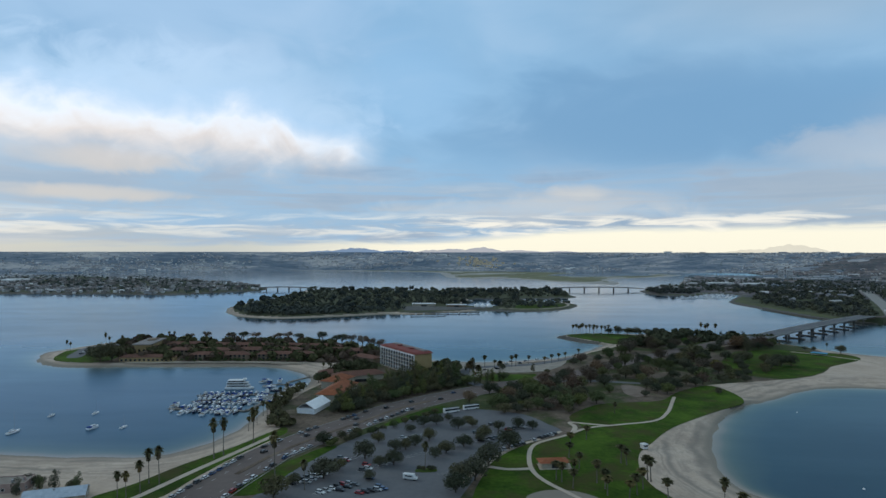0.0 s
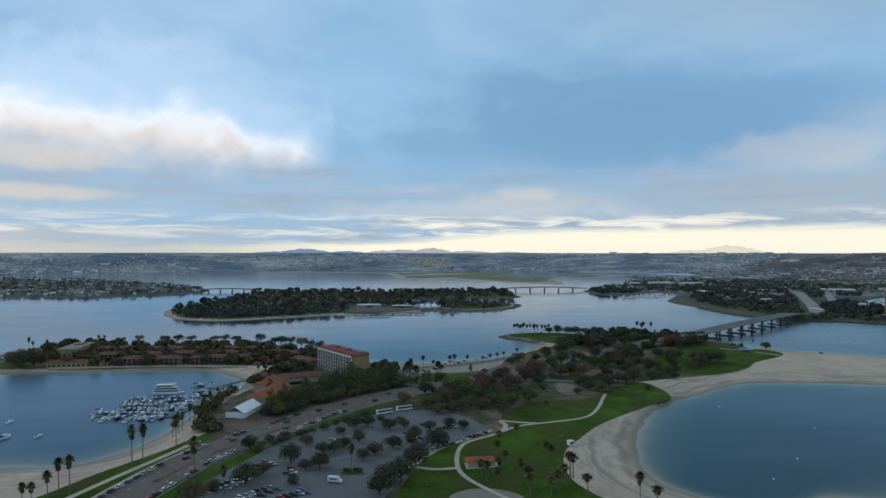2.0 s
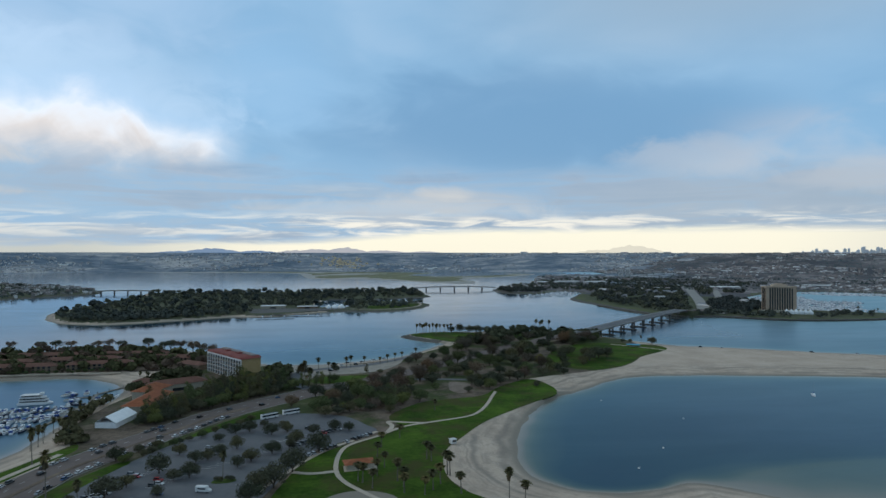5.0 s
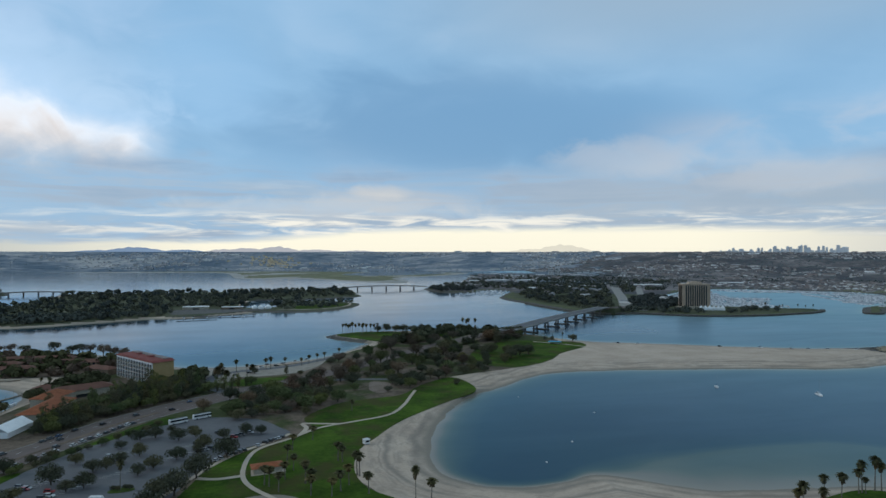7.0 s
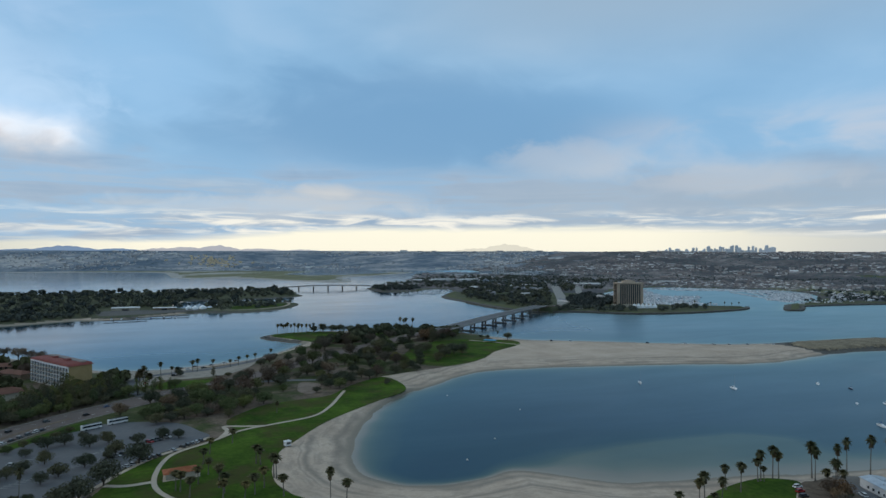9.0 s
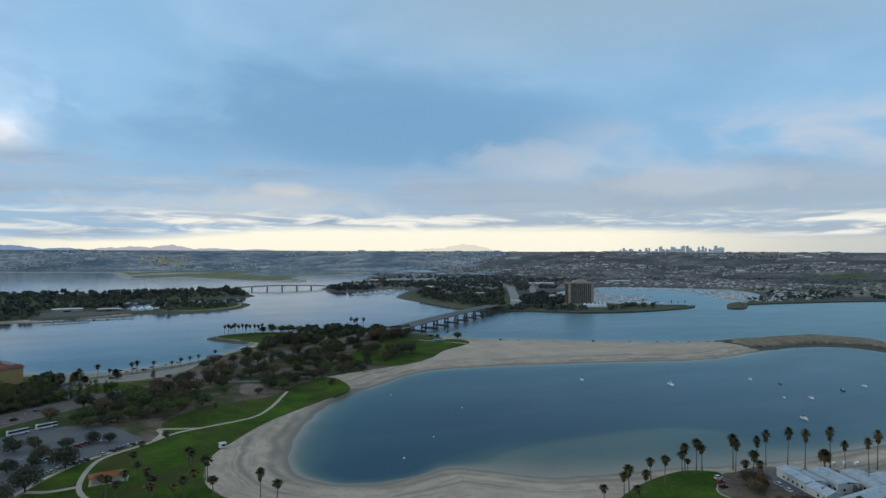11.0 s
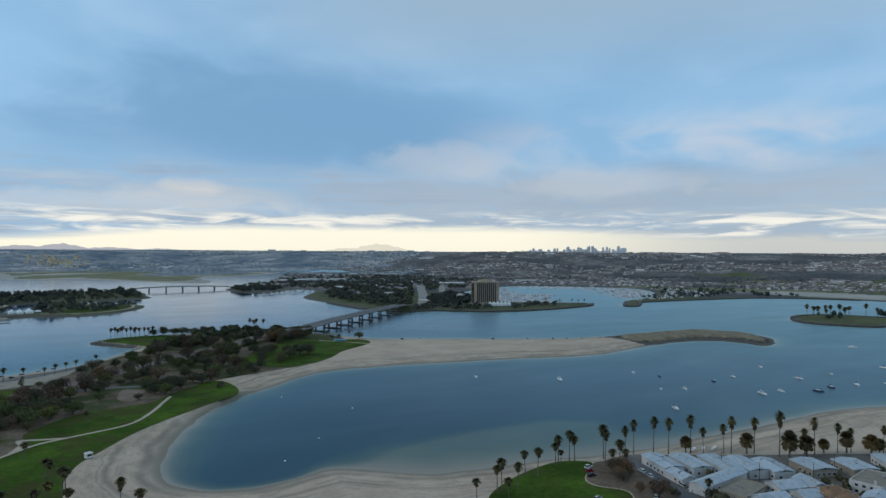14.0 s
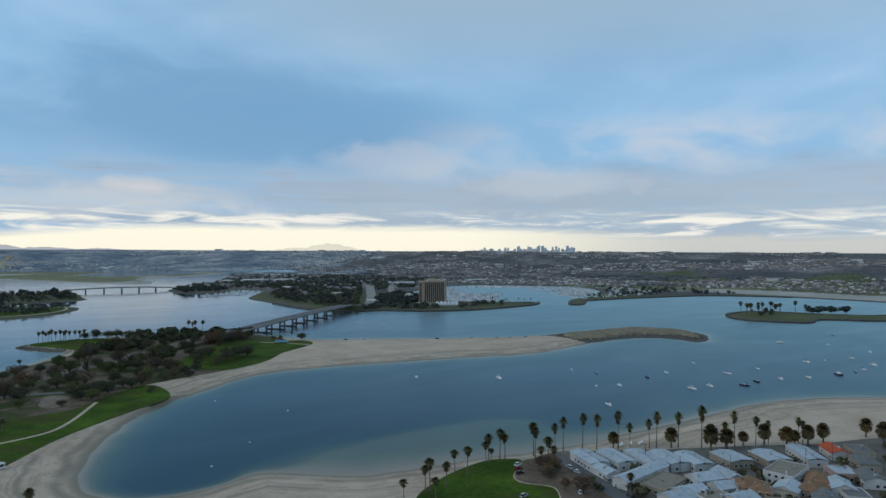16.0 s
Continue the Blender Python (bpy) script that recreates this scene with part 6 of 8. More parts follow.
    box(bm, -L / 2 + 0.4, -L / 2 + 1.4, -W / 2 - 0.06, -W / 2 + 0.06, 0, 2.1)
    part("door", bm, TIMBER, t)
    if rnd.random() < 0.5:
        bm = bmesh.new()
        box(bm, L * 0.12, L * 0.12 + 1.1, -0.6 - W * 0.2, 0.5 - W * 0.2, H, H + 1.3)
        part("roof_vent", bm, STEEL, t)
    for _ in range(rnd.randint(1, 3)):
        px, py, s = rnd.uniform(-L * 0.4, L * 0.4), rnd.uniform(-W * 0.3, W * 0.3), rnd.uniform(0.25, 0.6)
        bm = bmesh.new()
        box(bm, px - s, px + s, py - s * 0.7, py + s * 0.7, H - 0.2, H + (1.0 if style in ("pair", "flat") else W * 0.2) + s)
        part("chimney" if s > 0.45 else "flue", bm, STEEL if s < 0.45 else wall_mat, t)
    return t


W2 = "white two-storey beach house with twin pale low-pitched roofs"
for args in ((362, 181, 19, 9.5, 5.8, 70, "pair", WALL_WHITE, ROOF_PALE, W2),
             (374, 173, 19, 9.5, 5.8, 70, "pair", WALL_WHITE, ROOF_PALE, W2),
             (386, 164, 19, 9.5, 5.8, 70, "pair", WALL_WHITE, ROOF_PALE, W2),
             (395, 155, 19, 9.5, 5.8, 66, "pair", WALL_WHITE, ROOF_PALE, W2),
             (404, 146, 18, 9.5, 5.8, 62, "pair", WALL_WHITE, ROOF_PALE, W2),
             (424, 136, 15, 12, 5.4, 66, "pair", WALL_TAN, ROOF_PALE, "cream two-storey beach house with twin pale roofs"),
             (442, 124, 15, 12, 5.4, 62, "pair", WALL_TAN, ROOF_PALE, "cream two-storey beach house with twin pale roofs"),
             (462, 114, 22, 9, 5.6, 48, "pair", WALL_WHITE, ROOF_PALE, W2),
             (481, 107, 14, 8, 5.4, 44, "gable", WALL_WHITE, ROOF_RED, "beach house with a vivid red pitched roof"),
             (493, 99, 14, 9, 5.4, 40, "flat", WALL_TAN, ROOF_GREY, "cream flat-roofed house by the beach"),
             (365, 151, 33, 7, 5.8, 2, "gable", WALL_WHITE, ROOF_PALE, "long white house with a pale pitched roof"),
             (355, 165, 12, 7, 4.6, 72, "gable", WALL_WHITE, ROOF_PALE, "white house wing with a pale roof"),
             (364, 138, 21, 11, 4.4, 8, "flat", WALL_TAN, ROOF_TAN, "low cream house with a flat tan gravel roof"),
             (384, 129, 13, 9, 5.2, -20, "gable", WALL_WHITE, ROOF_PALE, "white house with a pale pitched roof"),
             (397, 124, 12, 8, 5.2, 64, "gable", WALL_WHITE, ROOF_PALE, "white house with a pale pitched roof"),
             (382, 117, 12, 8, 5.2, -20, "gable", WALL_WHITE, ROOF_PALE, "white house with a pale pitched roof"),
             (422, 107, 21, 12, 7.8, 6, "flat", WALL_WHITE, ROOF_TAN, "white two-storey apartment block with a flat tan roof"),
             (391, 111, 13, 10, 6.4, -20, "hip", WALL_BROWN, ROOF_BROWN, "brown house with several shingle hips"),
             (388, 104, 11, 8, 6.2, 30, "hip", WALL_BROWN, ROOF_BROWN, "brown house with a brown shingle roof"),
             (426, 94, 14, 9, 5.4, 20, "hip", WALL_BROWN, ROOF_BROWN, "brown house with a brown shingle roof"),
             (447, 91, 12, 10, 5.6, 46, "flat", WALL_PINK, ROOF_PALE, "pink house with a patchy pale roof"),
             (411, 90, 12, 9, 5.4, 5, "hip", WALL_BROWN, ROOF_BROWN, "low brown house with a brown shingle roof"),
             (425, 84, 12, 9, 5.4, 35, "gable", WALL_WHITE, ROOF_PALE, "white house with a pale grey roof"),
             (474, 90, 13, 9, 5.6, 40, "hip", WALL_TAN, ROOF_GREY, "cream house with a grey shingle roof"),
             (448, 79, 12, 9, 5.6, 40, "gable", WALL_WHITE, ROOF_GREY, "white house with a grey pitched roof"),
             (363, 124, 13, 9, 4.8, -15, "gable", WALL_WHITE, ROOF_PALE, "white house with a pale roof"),
             (353, 124, 13, 9, 4.6, -10, "gable", WALL_WHITE, ROOF_PALE, "white house with a pale roof"),
             (365, 113, 13, 9, 5.0, -20, "flat", WALL_WHITE, ROOF_TAN, "white flat-roofed house among alleys"),
             (403, 98, 12, 9, 5.0, 10, "gable", WALL_WHITE, ROOF_PALE, "white house with a pale roof"),
             (389, 95, 13, 9, 5.0, 10, "flat", WALL_TAN, ROOF_TAN, "cream flat-roofed house among alleys"),
             (419, 76, 12, 9, 5.2, 38, "flat", WALL_WHITE, ROOF_GREY, "white flat-roofed house among alleys"),
             (373, 105, 12, 9, 5.0, -10, "gable", WALL_WHITE, ROOF_PALE, "white house with a pale roof"),
             (403, 82, 12, 9, 5.0, 25, "gable", WALL_TAN, ROOF_GREY, "cream house with a grey pitched roof"),
             (-205, 298, 16, 10, 5.2, 12, "flat", WALL_PINK, ROOF_TAN, "pink beach house beside the cove"), (-174, 284, 22, 10, 4.6, 20, "gable", WALL_TAN, ROOF_PALE, "long pale-roofed house beside the cove"),
             (-232, 290, 15, 10, 5.6, 8, "flat", WALL_PINK, ROOF_RED, "pink house with a red roof beside the cove")):
    make_house(*args)
plate("house_yards", [(360, 206), (366, 206), (384, 194), (420, 170), (455, 150), (500, 122), (545, 102), (580, 60), (520, 20), (400, 30), (335, 90), (340, 140), (350, 165), (358, 190)], TOP + 0.03, YARD, "paved yards and alleys between beach houses", "paving")

for x, y in ((386, 163), (383, 141), (429, 128), (404, 126), (470, 104), (447, 108)):
    t = thing("utility_pole", "dark wooden utility pole with a crossarm", "utility pole", "poles along the alley", m=pose(x, y, TOP, 0, 0, 30))
    bm = bmesh.new()
    ring_tube(bm, [(0, 0, -0.3), (0, 0, 11)], [0.17, 0.11], 7)
    part("pole", bm, BARK, t)
    bm = bmesh.new()
    box(bm, -1.2, 1.2, -0.06, 0.06, 10.1, 10.25)
    part("crossarm", bm, BARK, t)


# ---- marina in the cove ----
def make_dock(line, width, label):
    t = thing("dock", label, "dock", "docks of the marina")
    q = list(line)
    for (x0, y0), (x1, y1) in zip(q, q[1:]):
        L, a = math.hypot(x1 - x0, y1 - y0), math.atan2(y1 - y0, x1 - x0)
        bm = bmesh.new()
        box(bm, -0.4, L + 0.4, -width / 2, width / 2, 0.35, 0.75)
        bmesh.ops.transform(bm, matrix=pose(x0, y0, 0, 0, 0, math.degrees(a)), verts=bm.verts)
        part("walkway", bm, TIMBER, t)
        for d in np.arange(2, L, 12):
            bm = bmesh.new()
            ring_tube(bm, [(0, 0, -2), (0, 0, 2.2)], [0.2, 0.18], 6)
            bmesh.ops.transform(bm, matrix=pose(x0, y0, 0, 0, 0, math.degrees(a)) @ Matrix.Translation((d, width / 2 + 0.1, 0)), verts=bm.verts)
            part("pile", bm, DARK_CONC, t)
    return t


make_dock([(-200, 461), (-142, 455), (-137, 478), (-131, 524), (-136, 556), (-124, 578), (-108, 584)], 2.6, "grey timber dock along the berths and out to the beach")
make_dock([(-196, 504), (-134, 508)], 2.2, "grey timber dock between two rows of boats")
make_dock([(-192, 483), (-137, 482)], 2.2, "grey timber dock in the middle of the berths")
make_dock([(-150, 545), (-136, 547)], 2.2, "short grey timber dock")

boats_rnd = random.Random(11)
FLEET = [make_motorboat(1, 9.5), make_motorboat(2, 11.5, fly=True), make_motorboat(3, 8.5, cover=True), make_motorboat(4, 13, fly=True), make_motorboat(5, 8), make_motorboat(6, 9, cover=True, navy=True), make_motorboat(7, 10.5, fly=True, navy=True)]
SAILS = [make_sailboat(1, 8.5), make_sailboat(2, 10), make_sailboat(3, 8.5, navy=True)]
for b in FLEET + SAILS:
    b.matrix_basis = pose(-137, 467, 0) if b is FLEET[0] else b.matrix_basis
park_at = [(-186, 449), (-170, 448), (-154, 449), (-200, 472), (-145, 520), (-146, 532), (-158, 449), (-118, 545), (-122, 512), (640, 236)]
for b, (x, y) in zip(FLEET + SAILS, park_at):
    b.matrix_basis = pose(x, y, 0.05, 0, 0, boats_rnd.uniform(60, 120))
for (x0, y0), (x1, y1), sides, prob in (((-198, 461), (-146, 456), (-1, 1), 0.94), ((-194, 504), (-140, 508), (-1, 1), 0.95), ((-190, 483), (-144, 482), (-1, 1), 0.95)):
    for k in range(12):
        q = (k + 0.5) / 12
        for s in sides:
            if boats_rnd.random() < prob:
                b = boats_rnd.choice(FLEET + FLEET[5:] * 2 + FLEET[2:3] * 2 + SAILS[:1])
                f = boats_rnd.uniform(0.72, 0.98)
                copy_thing(b, pose(x0 + (x1 - x0) * q, y0 + (y1 - y0) * q + s * 5.8, 0.05, 0, 0, 90 * s + boats_rnd.uniform(-4, 4)) @ Matrix.Diagonal((f, min(f, 1.1), f, 1)))
for (x0, y0), (x1, y1), k_n in (((-137, 478), (-131, 524), 9),):
    for k in range(k_n):
        q = (k + 0.5) / k_n
        for s in (-1, 1):
            if s < 0 and 0.55 < q < 0.85:
                continue
            b = boats_rnd.choice(FLEET)
            copy_thing(b, pose(x0 + (x1 - x0) * q + s * 7.2, y0 + (y1 - y0) * q, 0.05, 0, 0, 90 + 90 * s + 90 + 90 + boats_rnd.uniform(-5, 5)))
for x, y, a in ((-152, 556, 80), (-145, 562, 100), (-128, 534, 20), (-124, 540, 10), (-158, 560, 70), (-148, 538, 0)):
    copy_thing(boats_rnd.choice(FLEET), pose(x, y, 0.05, 0, 0, a))

# three-decked excursion boat
t = thing("excursion_boat", "white three-decked excursion boat moored in the marina", "boat", m=pose(-171, 532, 0.1, 0, 0, 2) @ Matrix.Diagonal((0.88, 0.9, 0.78, 1)))
bm = bmesh.new()
prism(bm, [(-13, -4), (9, -4), (13, 0), (9, 4), (-13, 4)], -0.5, 1.6, 1.04)
part("hull", bm, GEL, t, "white hull")
for k, (x0, x1) in enumerate(((-12.5, 9), (-12, 7.5), (-11, 4))):
    z = 1.6 + k * 2.6
    bm = bmesh.new()
    box(bm, x0, x1, -3.7, 3.7, z + 2.25, z + 2.6)
    box(bm, x0, x1, -3.75, -3.65, z, z + 0.95)
    box(bm, x0, x1, 3.65, 3.75, z, z + 0.95)
    for xx in np.arange(x0 + 0.2, x1, 2.6):
        box(bm, xx, xx + 0.15, -3.7, -3.55, z + 0.9, z + 2.3)
    part("deck", bm, WHITE, t)
    bm = bmesh.new()
    box(bm, x0 + 0.8, x1 - 1.5, -2.9, 2.9, z, z + 2.25)
    part("saloon", bm, GLASS, t, "dark glazed saloon")
bm = bmesh.new()
prism(bm, [(3, -1.6), (6.2, -1.3), (6.2, 1.3), (3, 1.6)], 9.3, 11.2, 0.9)
part("wheelhouse", bm, WHITE, t)

# boats on moorings
for k, (x, y, big) in enumerate(((-273, 401, 1), (-274, 442, 0), (-228, 411, 1), (-209, 413, 0), (-247, 449, 0), (432, 436, 1), (490, 387, 1), (573, 373, 0), (581, 349, 0), (534, 312, 0), (553, 302, 0), (488, 264, 1), (602, 307, 0), (637, 310, 0), (707, 323, 1), (591, 256, 1), (614, 253, 0), (682, 273, 0),
                                 (730, 267, 0), (665, 237, 1), (696, 230, 1), (938, 338, 1), (812, 255, 0), (723, 217, 1), (836, 246, 0), (968, 292, 0), (1069, 324, 0), (760, 205, 1), (876, 234, 0), (789, 201, 0), (810, 201, 0), (943, 238, 0), (847, 204, 1))):
    b = SAILS[(k + big) % 3] if k % 5 != 2 else FLEET[k % 7]
    f = 1.0 if big else 0.74
    c = copy_thing(b, pose(x, y, 0.05, 0, 0, (75 if x < 0 or y > 335 and x > 900 else 232) + boats_rnd.uniform(-18, 18)) @ Matrix.Diagonal((f, f, f, 1)))
    tagged(c, group="boats on moorings")
for x, y in ((287, 393), (255, 454), (237, 336), (205, 307)):
    t = thing("mooring_buoy", "small white mooring buoy on the water", "buoy", "mooring buoys", m=pose(x, y, 0.0))
    bm = bmesh.new()
    ring_tube(bm, [(0, 0, -0.3), (0, 0, 0.1), (0, 0, 0.55), (0, 0, 0.75)], [0.3, 0.62, 0.5, 0.2], 10)
    part("float", bm, WHITE, t)
    bm = bmesh.new()
    ring_tube(bm, [(0, 0, 0.7), (0, 0, 1.25)], [0.07, 0.05], 6)
    part("post", bm, STEEL, t)
for x, y, a in ((405, 192, 20), (411, 190, 30), (417, 187, 10)):
    t = thing("beach_boat", "small white boat drawn up on the sand", "boat", "boats drawn up on the beach", m=pose(x, y, 2.9, 0, 0, a))
    bm = bmesh.new()
    hull_mesh(bm, 5.0, 1.7, 0.7, 0.3)
    part("hull", bm, GEL, t)
    bm = bmesh.new()
    box(bm, -1.4, -1.0, -0.7, 0.7, 0.55, 0.75)
    part("thwart", bm, TIMBER, t)


# ---- parked cars ----
cars_rnd = random.Random(5)
CARS = [make_car(c, p, suv) for c, p in CAR_PAINTS for suv in (False, True)]
WEIGHTS = [5, 4, 5, 3, 5, 5, 3, 4, 1, 1, 2, 1]
home = [(-60, 318), (-62, 314), (-64, 310), (-66, 306), (-45, 300), (-48, 296), (-42, 303), (-55, 342), (-52, 338), (-40, 331), (-36, 312), (-30, 300)]
for c, (x, y) in zip(CARS, home):
    c.matrix_basis = pose(x, y, TOP + 0.1, 0, 0, -20 + cars_rnd.uniform(-4, 4))


def park(x, y, ang, z=TOP + 0.1):
    copy_thing(cars_rnd.choices(CARS, WEIGHTS)[0], pose(x, y, z, 0, 0, ang + cars_rnd.uniform(-3, 3)))


# both kerbs of the road, nose to tail
for side, first, last, prob in ((-11.6, 285, 372, 0.93), (11.6, 285, 345, 0.85), (-11.6, 375, 462, 0.7), (11.6, 350, 440, 0.55)):
    for x, y, a in along(ROAD_LINE[:8], 6.2):
        if first < y < last and cars_rnd.random() < prob:
            park(x - math.sin(a) * side, y + math.cos(a) * side, math.degrees(a), TOP + 0.13)
for x, y, lane in ((-100, 352, 4.5), (-84, 385, 4.6), (-60, 425, 4.8), (-40, 452, 5.0), (-22, 470, 4.5), (-55, 408, -5), (-8, 487, -4.6), (10, 500, 5), (38, 520, 4), (60, 552, 4)):
    a = min(along(ROAD_LINE[:10], 2.0), key=lambda q: (q[0] - x) ** 2 + (q[1] - y) ** 2)
    park(a[0] - math.sin(a[2]) * lane, a[1] + math.cos(a[2]) * lane, math.degrees(a[2]), TOP + 0.13)
# bays of the car park
for x0, y0, x1, y1, k_n, ang, prob in ((-74, 303, -60, 322, 7, -25, 0.9), (-58, 292, -44, 306, 6, -25, 0.8), (-57, 334, -46, 345, 5, -20, 0.8), (-42, 322, -28, 336, 6, -20, 0.5), (-40, 292, -24, 300, 6, -20, 0.8),
                                       (28, 352, 70, 390, 17, 130, 0.75), (-30, 372, -20, 385, 4, -20, 0.5), (14, 386, 30, 396, 6, -20, 0.5), (40, 396, 54, 406, 6, -30, 0.7), (18, 372, 34, 380, 5, -20, 0.6), (0, 318, 14, 326, 4, -30, 0.4), (30, 408, 44, 420, 4, 40, 0.5)):
    for k in range(k_n):
        q = (k + 0.5) / k_n
        if cars_rnd.random() < prob:
            park(x0 + (x1 - x0) * q, y0 + (y1 - y0) * q, ang)
for x, y, a in ((331, 203, 0), (327, 198.5, 2), (323, 193.5, -4), (349.5, 184, 70), (347.5, 177.5, 70), (349.5, 160, 70), (347.5, 153.5, 70), (330, 161, 40), (327, 158, 40), (334, 165, 45), (342, 141, 70), (303, 171, 10)):
    park(x, y, a, TOP + 0.06)
for x, y, a in ((40, 600, 60), (52, 606, 20), (30, 580, 80), (58, 640, 30), (70, 646, 30), (85, 648, 30), (98, 656, 35), (110, 664, 35), (64, 632, 20), (78, 636, 20)):
    park(x, y, a, TOP + 0.05)
for x, y, a in ((-396, 690, 70), (-401, 706, 60), (-393, 712, 80), (-398, 734, 75), (-406, 724, 60), (-396, 760, 85), (-394, 776, 85)):
    park(x, y, a, TOP + 0.11)
# cars drawn up on the spit
for x, y in ((500, 690), (520, 678), (600, 628), (640, 606), (672, 592), (690, 585), (712, 578), (735, 560)):
    zz = float(terrain(np.array([x - 6.0]), np.array([y - 12.0]))[0][0])
    park(x - 6, y - 12, -25, zz + 0.02)
# kerbed palm island in the car park
plate("planting_island", [(-14, 322), (-9, 321), (-4, 322), (-3, 325), (-8, 327), (-13, 326)], TOP + 0.32, HEDGE, "kerbed planting island in the car park", "planting bed", 0.3)

# painted bay lines in the car park and lane lines on the road
bays = thing("bay_lines", "white painted bay lines on the asphalt", "road marking")
line_src = None
for x0, y0, x1, y1, k_n in ((-74, 303, -60, 322, 8), (-58, 292, -44, 306, 7), (-57, 334, -40, 352, 8), (-42, 322, -24, 340, 8), (-30, 372, -12, 392, 9), (14, 386, 32, 398, 8), (40, 396, 56, 408, 7), (0, 318, 16, 330, 7), (-20, 345, 0, 362, 9), (5, 365, 20, 376, 7)):
    for k in range(k_n):
        q = k / k_n
        m = pose(x0 + (x1 - x0) * q, y0 + (y1 - y0) * q, TOP + 0.1, 0, 0, -22)
        if line_src is None:
            bm = bmesh.new()
            box(bm, -2.6, 2.6, -0.07, 0.07, -0.02, 0.006)
            line_src = part("bay_line", bm, PAINT, bays)
            line_src.matrix_local = m
        else:
            twin(line_src, bays, m)
lanes = thing("lane_lines", "broken white lane lines on the road", "road marking")
dash_src = None
for lane in (-5.8, 6.2):
    for x, y, a in along(ROAD_LINE[:9], 11):
        m = pose(x - math.sin(a) * lane, y + math.cos(a) * lane, TOP + 0.13, 0, 0, math.degrees(a))
        if dash_src is None:
            bm = bmesh.new()
            box(bm, -1.6, 1.6, -0.09, 0.09, -0.02, 0.006)
            dash_src = part("dash", bm, PAINT, lanes)
            dash_src.matrix_local = m
        else:
            twin(dash_src, lanes, m)

# ---- trees ----
tree_rnd = random.Random(21)
ROUND = [make_tree(1, 9, 11, LEAF, "broad round evergreen tree", "round", 560), make_tree(2, 8, 10, LEAF_DARK, "dark round evergreen tree", "round", 520), make_tree(3, 10, 11, LEAF_OLIVE, "olive-green spreading park tree", "round", 520), make_tree(8, 8.5, 9.5, LEAF_DARK, "dark dense evergreen tree", "round", 520)]
BARE = [make_tree(4, 10, 13, LEAF_BARE, "bare winter tree with brown twigs", "round", 420), make_tree(9, 11, 12, LEAF_RUST, "rust-brown winter tree with thin leaves", "round", 380)]
TALL = [make_tree(5, 14, 8, LEAF_DARK, "tall dark eucalyptus tree", "tall", 520), make_tree(6, 12, 7, LEAF, "tall narrow green garden tree", "tall", 480)]
UMB = [make_tree(7, 12, 12, LEAF_BARE, "open-crowned tree with bare stems and grey-brown twigs", "umbrella", 300), make_tree(10, 11, 12, LEAF_DARK, "round-topped shore tree on bare stems", "umbrella", 340)]
for k, (x, y) in zip(ROUND + BARE + TALL + UMB, ((178, 500), (205, 560), (115, 520), (262, 560), (140, 640), (112, 560), (-85, 505), (-60, 520), (-265, 790), (-130, 770))):
    k.matrix_basis = pose(x, y, TOP)
# car park
LOT = [(-69, 366, 9), (-61, 380, 6), (-53, 387, 6), (-38, 371, 7), (-42, 342, 12), (-53, 325, 7), (-59, 312, 12), (-36, 310, 6), (-26, 332, 9), (-33, 330, 7), (-27, 356, 8), (-21, 358, 7), (-16, 365, 8), (-20, 394, 6), (-12, 407, 8), (-4, 410, 9), (-8, 376, 8), (2, 352, 8)]
LOT2 = [(-4, 343, 7), (10, 400, 9), (19, 405, 7), (25, 380, 9), (12, 363, 9), (22, 373, 6), (38, 359, 13), (24, 330, 14), (16, 310, 14), (9, 310, 11), (6, 294, 12), (48, 402, 9), (57, 400, 7), (35, 397, 7), (17, 416, 6), (4, 421, 5), (-77, 287, 13), (-72, 304, 6)]
planted([ROUND[1], ROUND[3]], [(x, y, s / 9.4) for x, y, s in LOT + LOT2], tree_rnd)
planted([ROUND[1], ROUND[3]], [(x, y, 0.3) for x, y in ((-10, 323.5), (-7, 324.5), (-5, 323.8), (-12, 324.2))], tree_rnd, TOP + 0.3)
# picnic ground
ROADPOLY = smooth([(p[0], p[1]) for p in [(-10, 455), (36, 492), (80, 530), (138, 576), (200, 634), (264, 690), (360, 745), (350, 775), (244, 722), (170, 662), (100, 612), (50, 590), (10, 530)]], 2)


BAY_LAWN = smooth(LAWNS["lawn_bay_point"], 2)


def off_road(x, y):
    px, py = np.array([x]), np.array([y])
    return np.hypot(x - 156, (y - 514) * 0.8) > 17 and signed(ROADPOLY, px, py)[0] < 8.0 and signed(BAY_LAWN, px, py)[0] < -2.0


PICNIC = [(48, 440), (88, 440), (112, 475), (160, 484), (205, 520), (245, 545), (300, 575), (330, 640), (400, 750), (340, 770), (270, 765), (210, 722), (170, 672), (135, 626), (100, 560), (60, 528), (36, 500), (30, 455)]
park_trees = scatter(PICNIC, 100, tree_rnd, 9.5, off_road)
planted(ROUND * 3 + BARE * 2 + TALL[:1], [q for q in park_trees if q[1] < 600], tree_rnd, lo=0.65, hi=1.4)
grove("grove", ROUND * 3 + BARE * 2 + TALL[:1], [q for q in park_trees if q[1] >= 600], tree_rnd, "mixed dark and bare brown trees before the bridge", 0.65, 1.4)
planted(ROUND[1:2] + ROUND[3:], [(228, 866, 1.2), (240, 864, 1.4), (252, 860, 1.4), (262, 856, 1.5), (275, 852, 1.3), (286, 846, 1.4), (296, 840, 1.2), (330, 860, 1.0), (345, 855, 1.1), (250, 800, 1.1), (262, 792, 1.0)], tree_rnd)
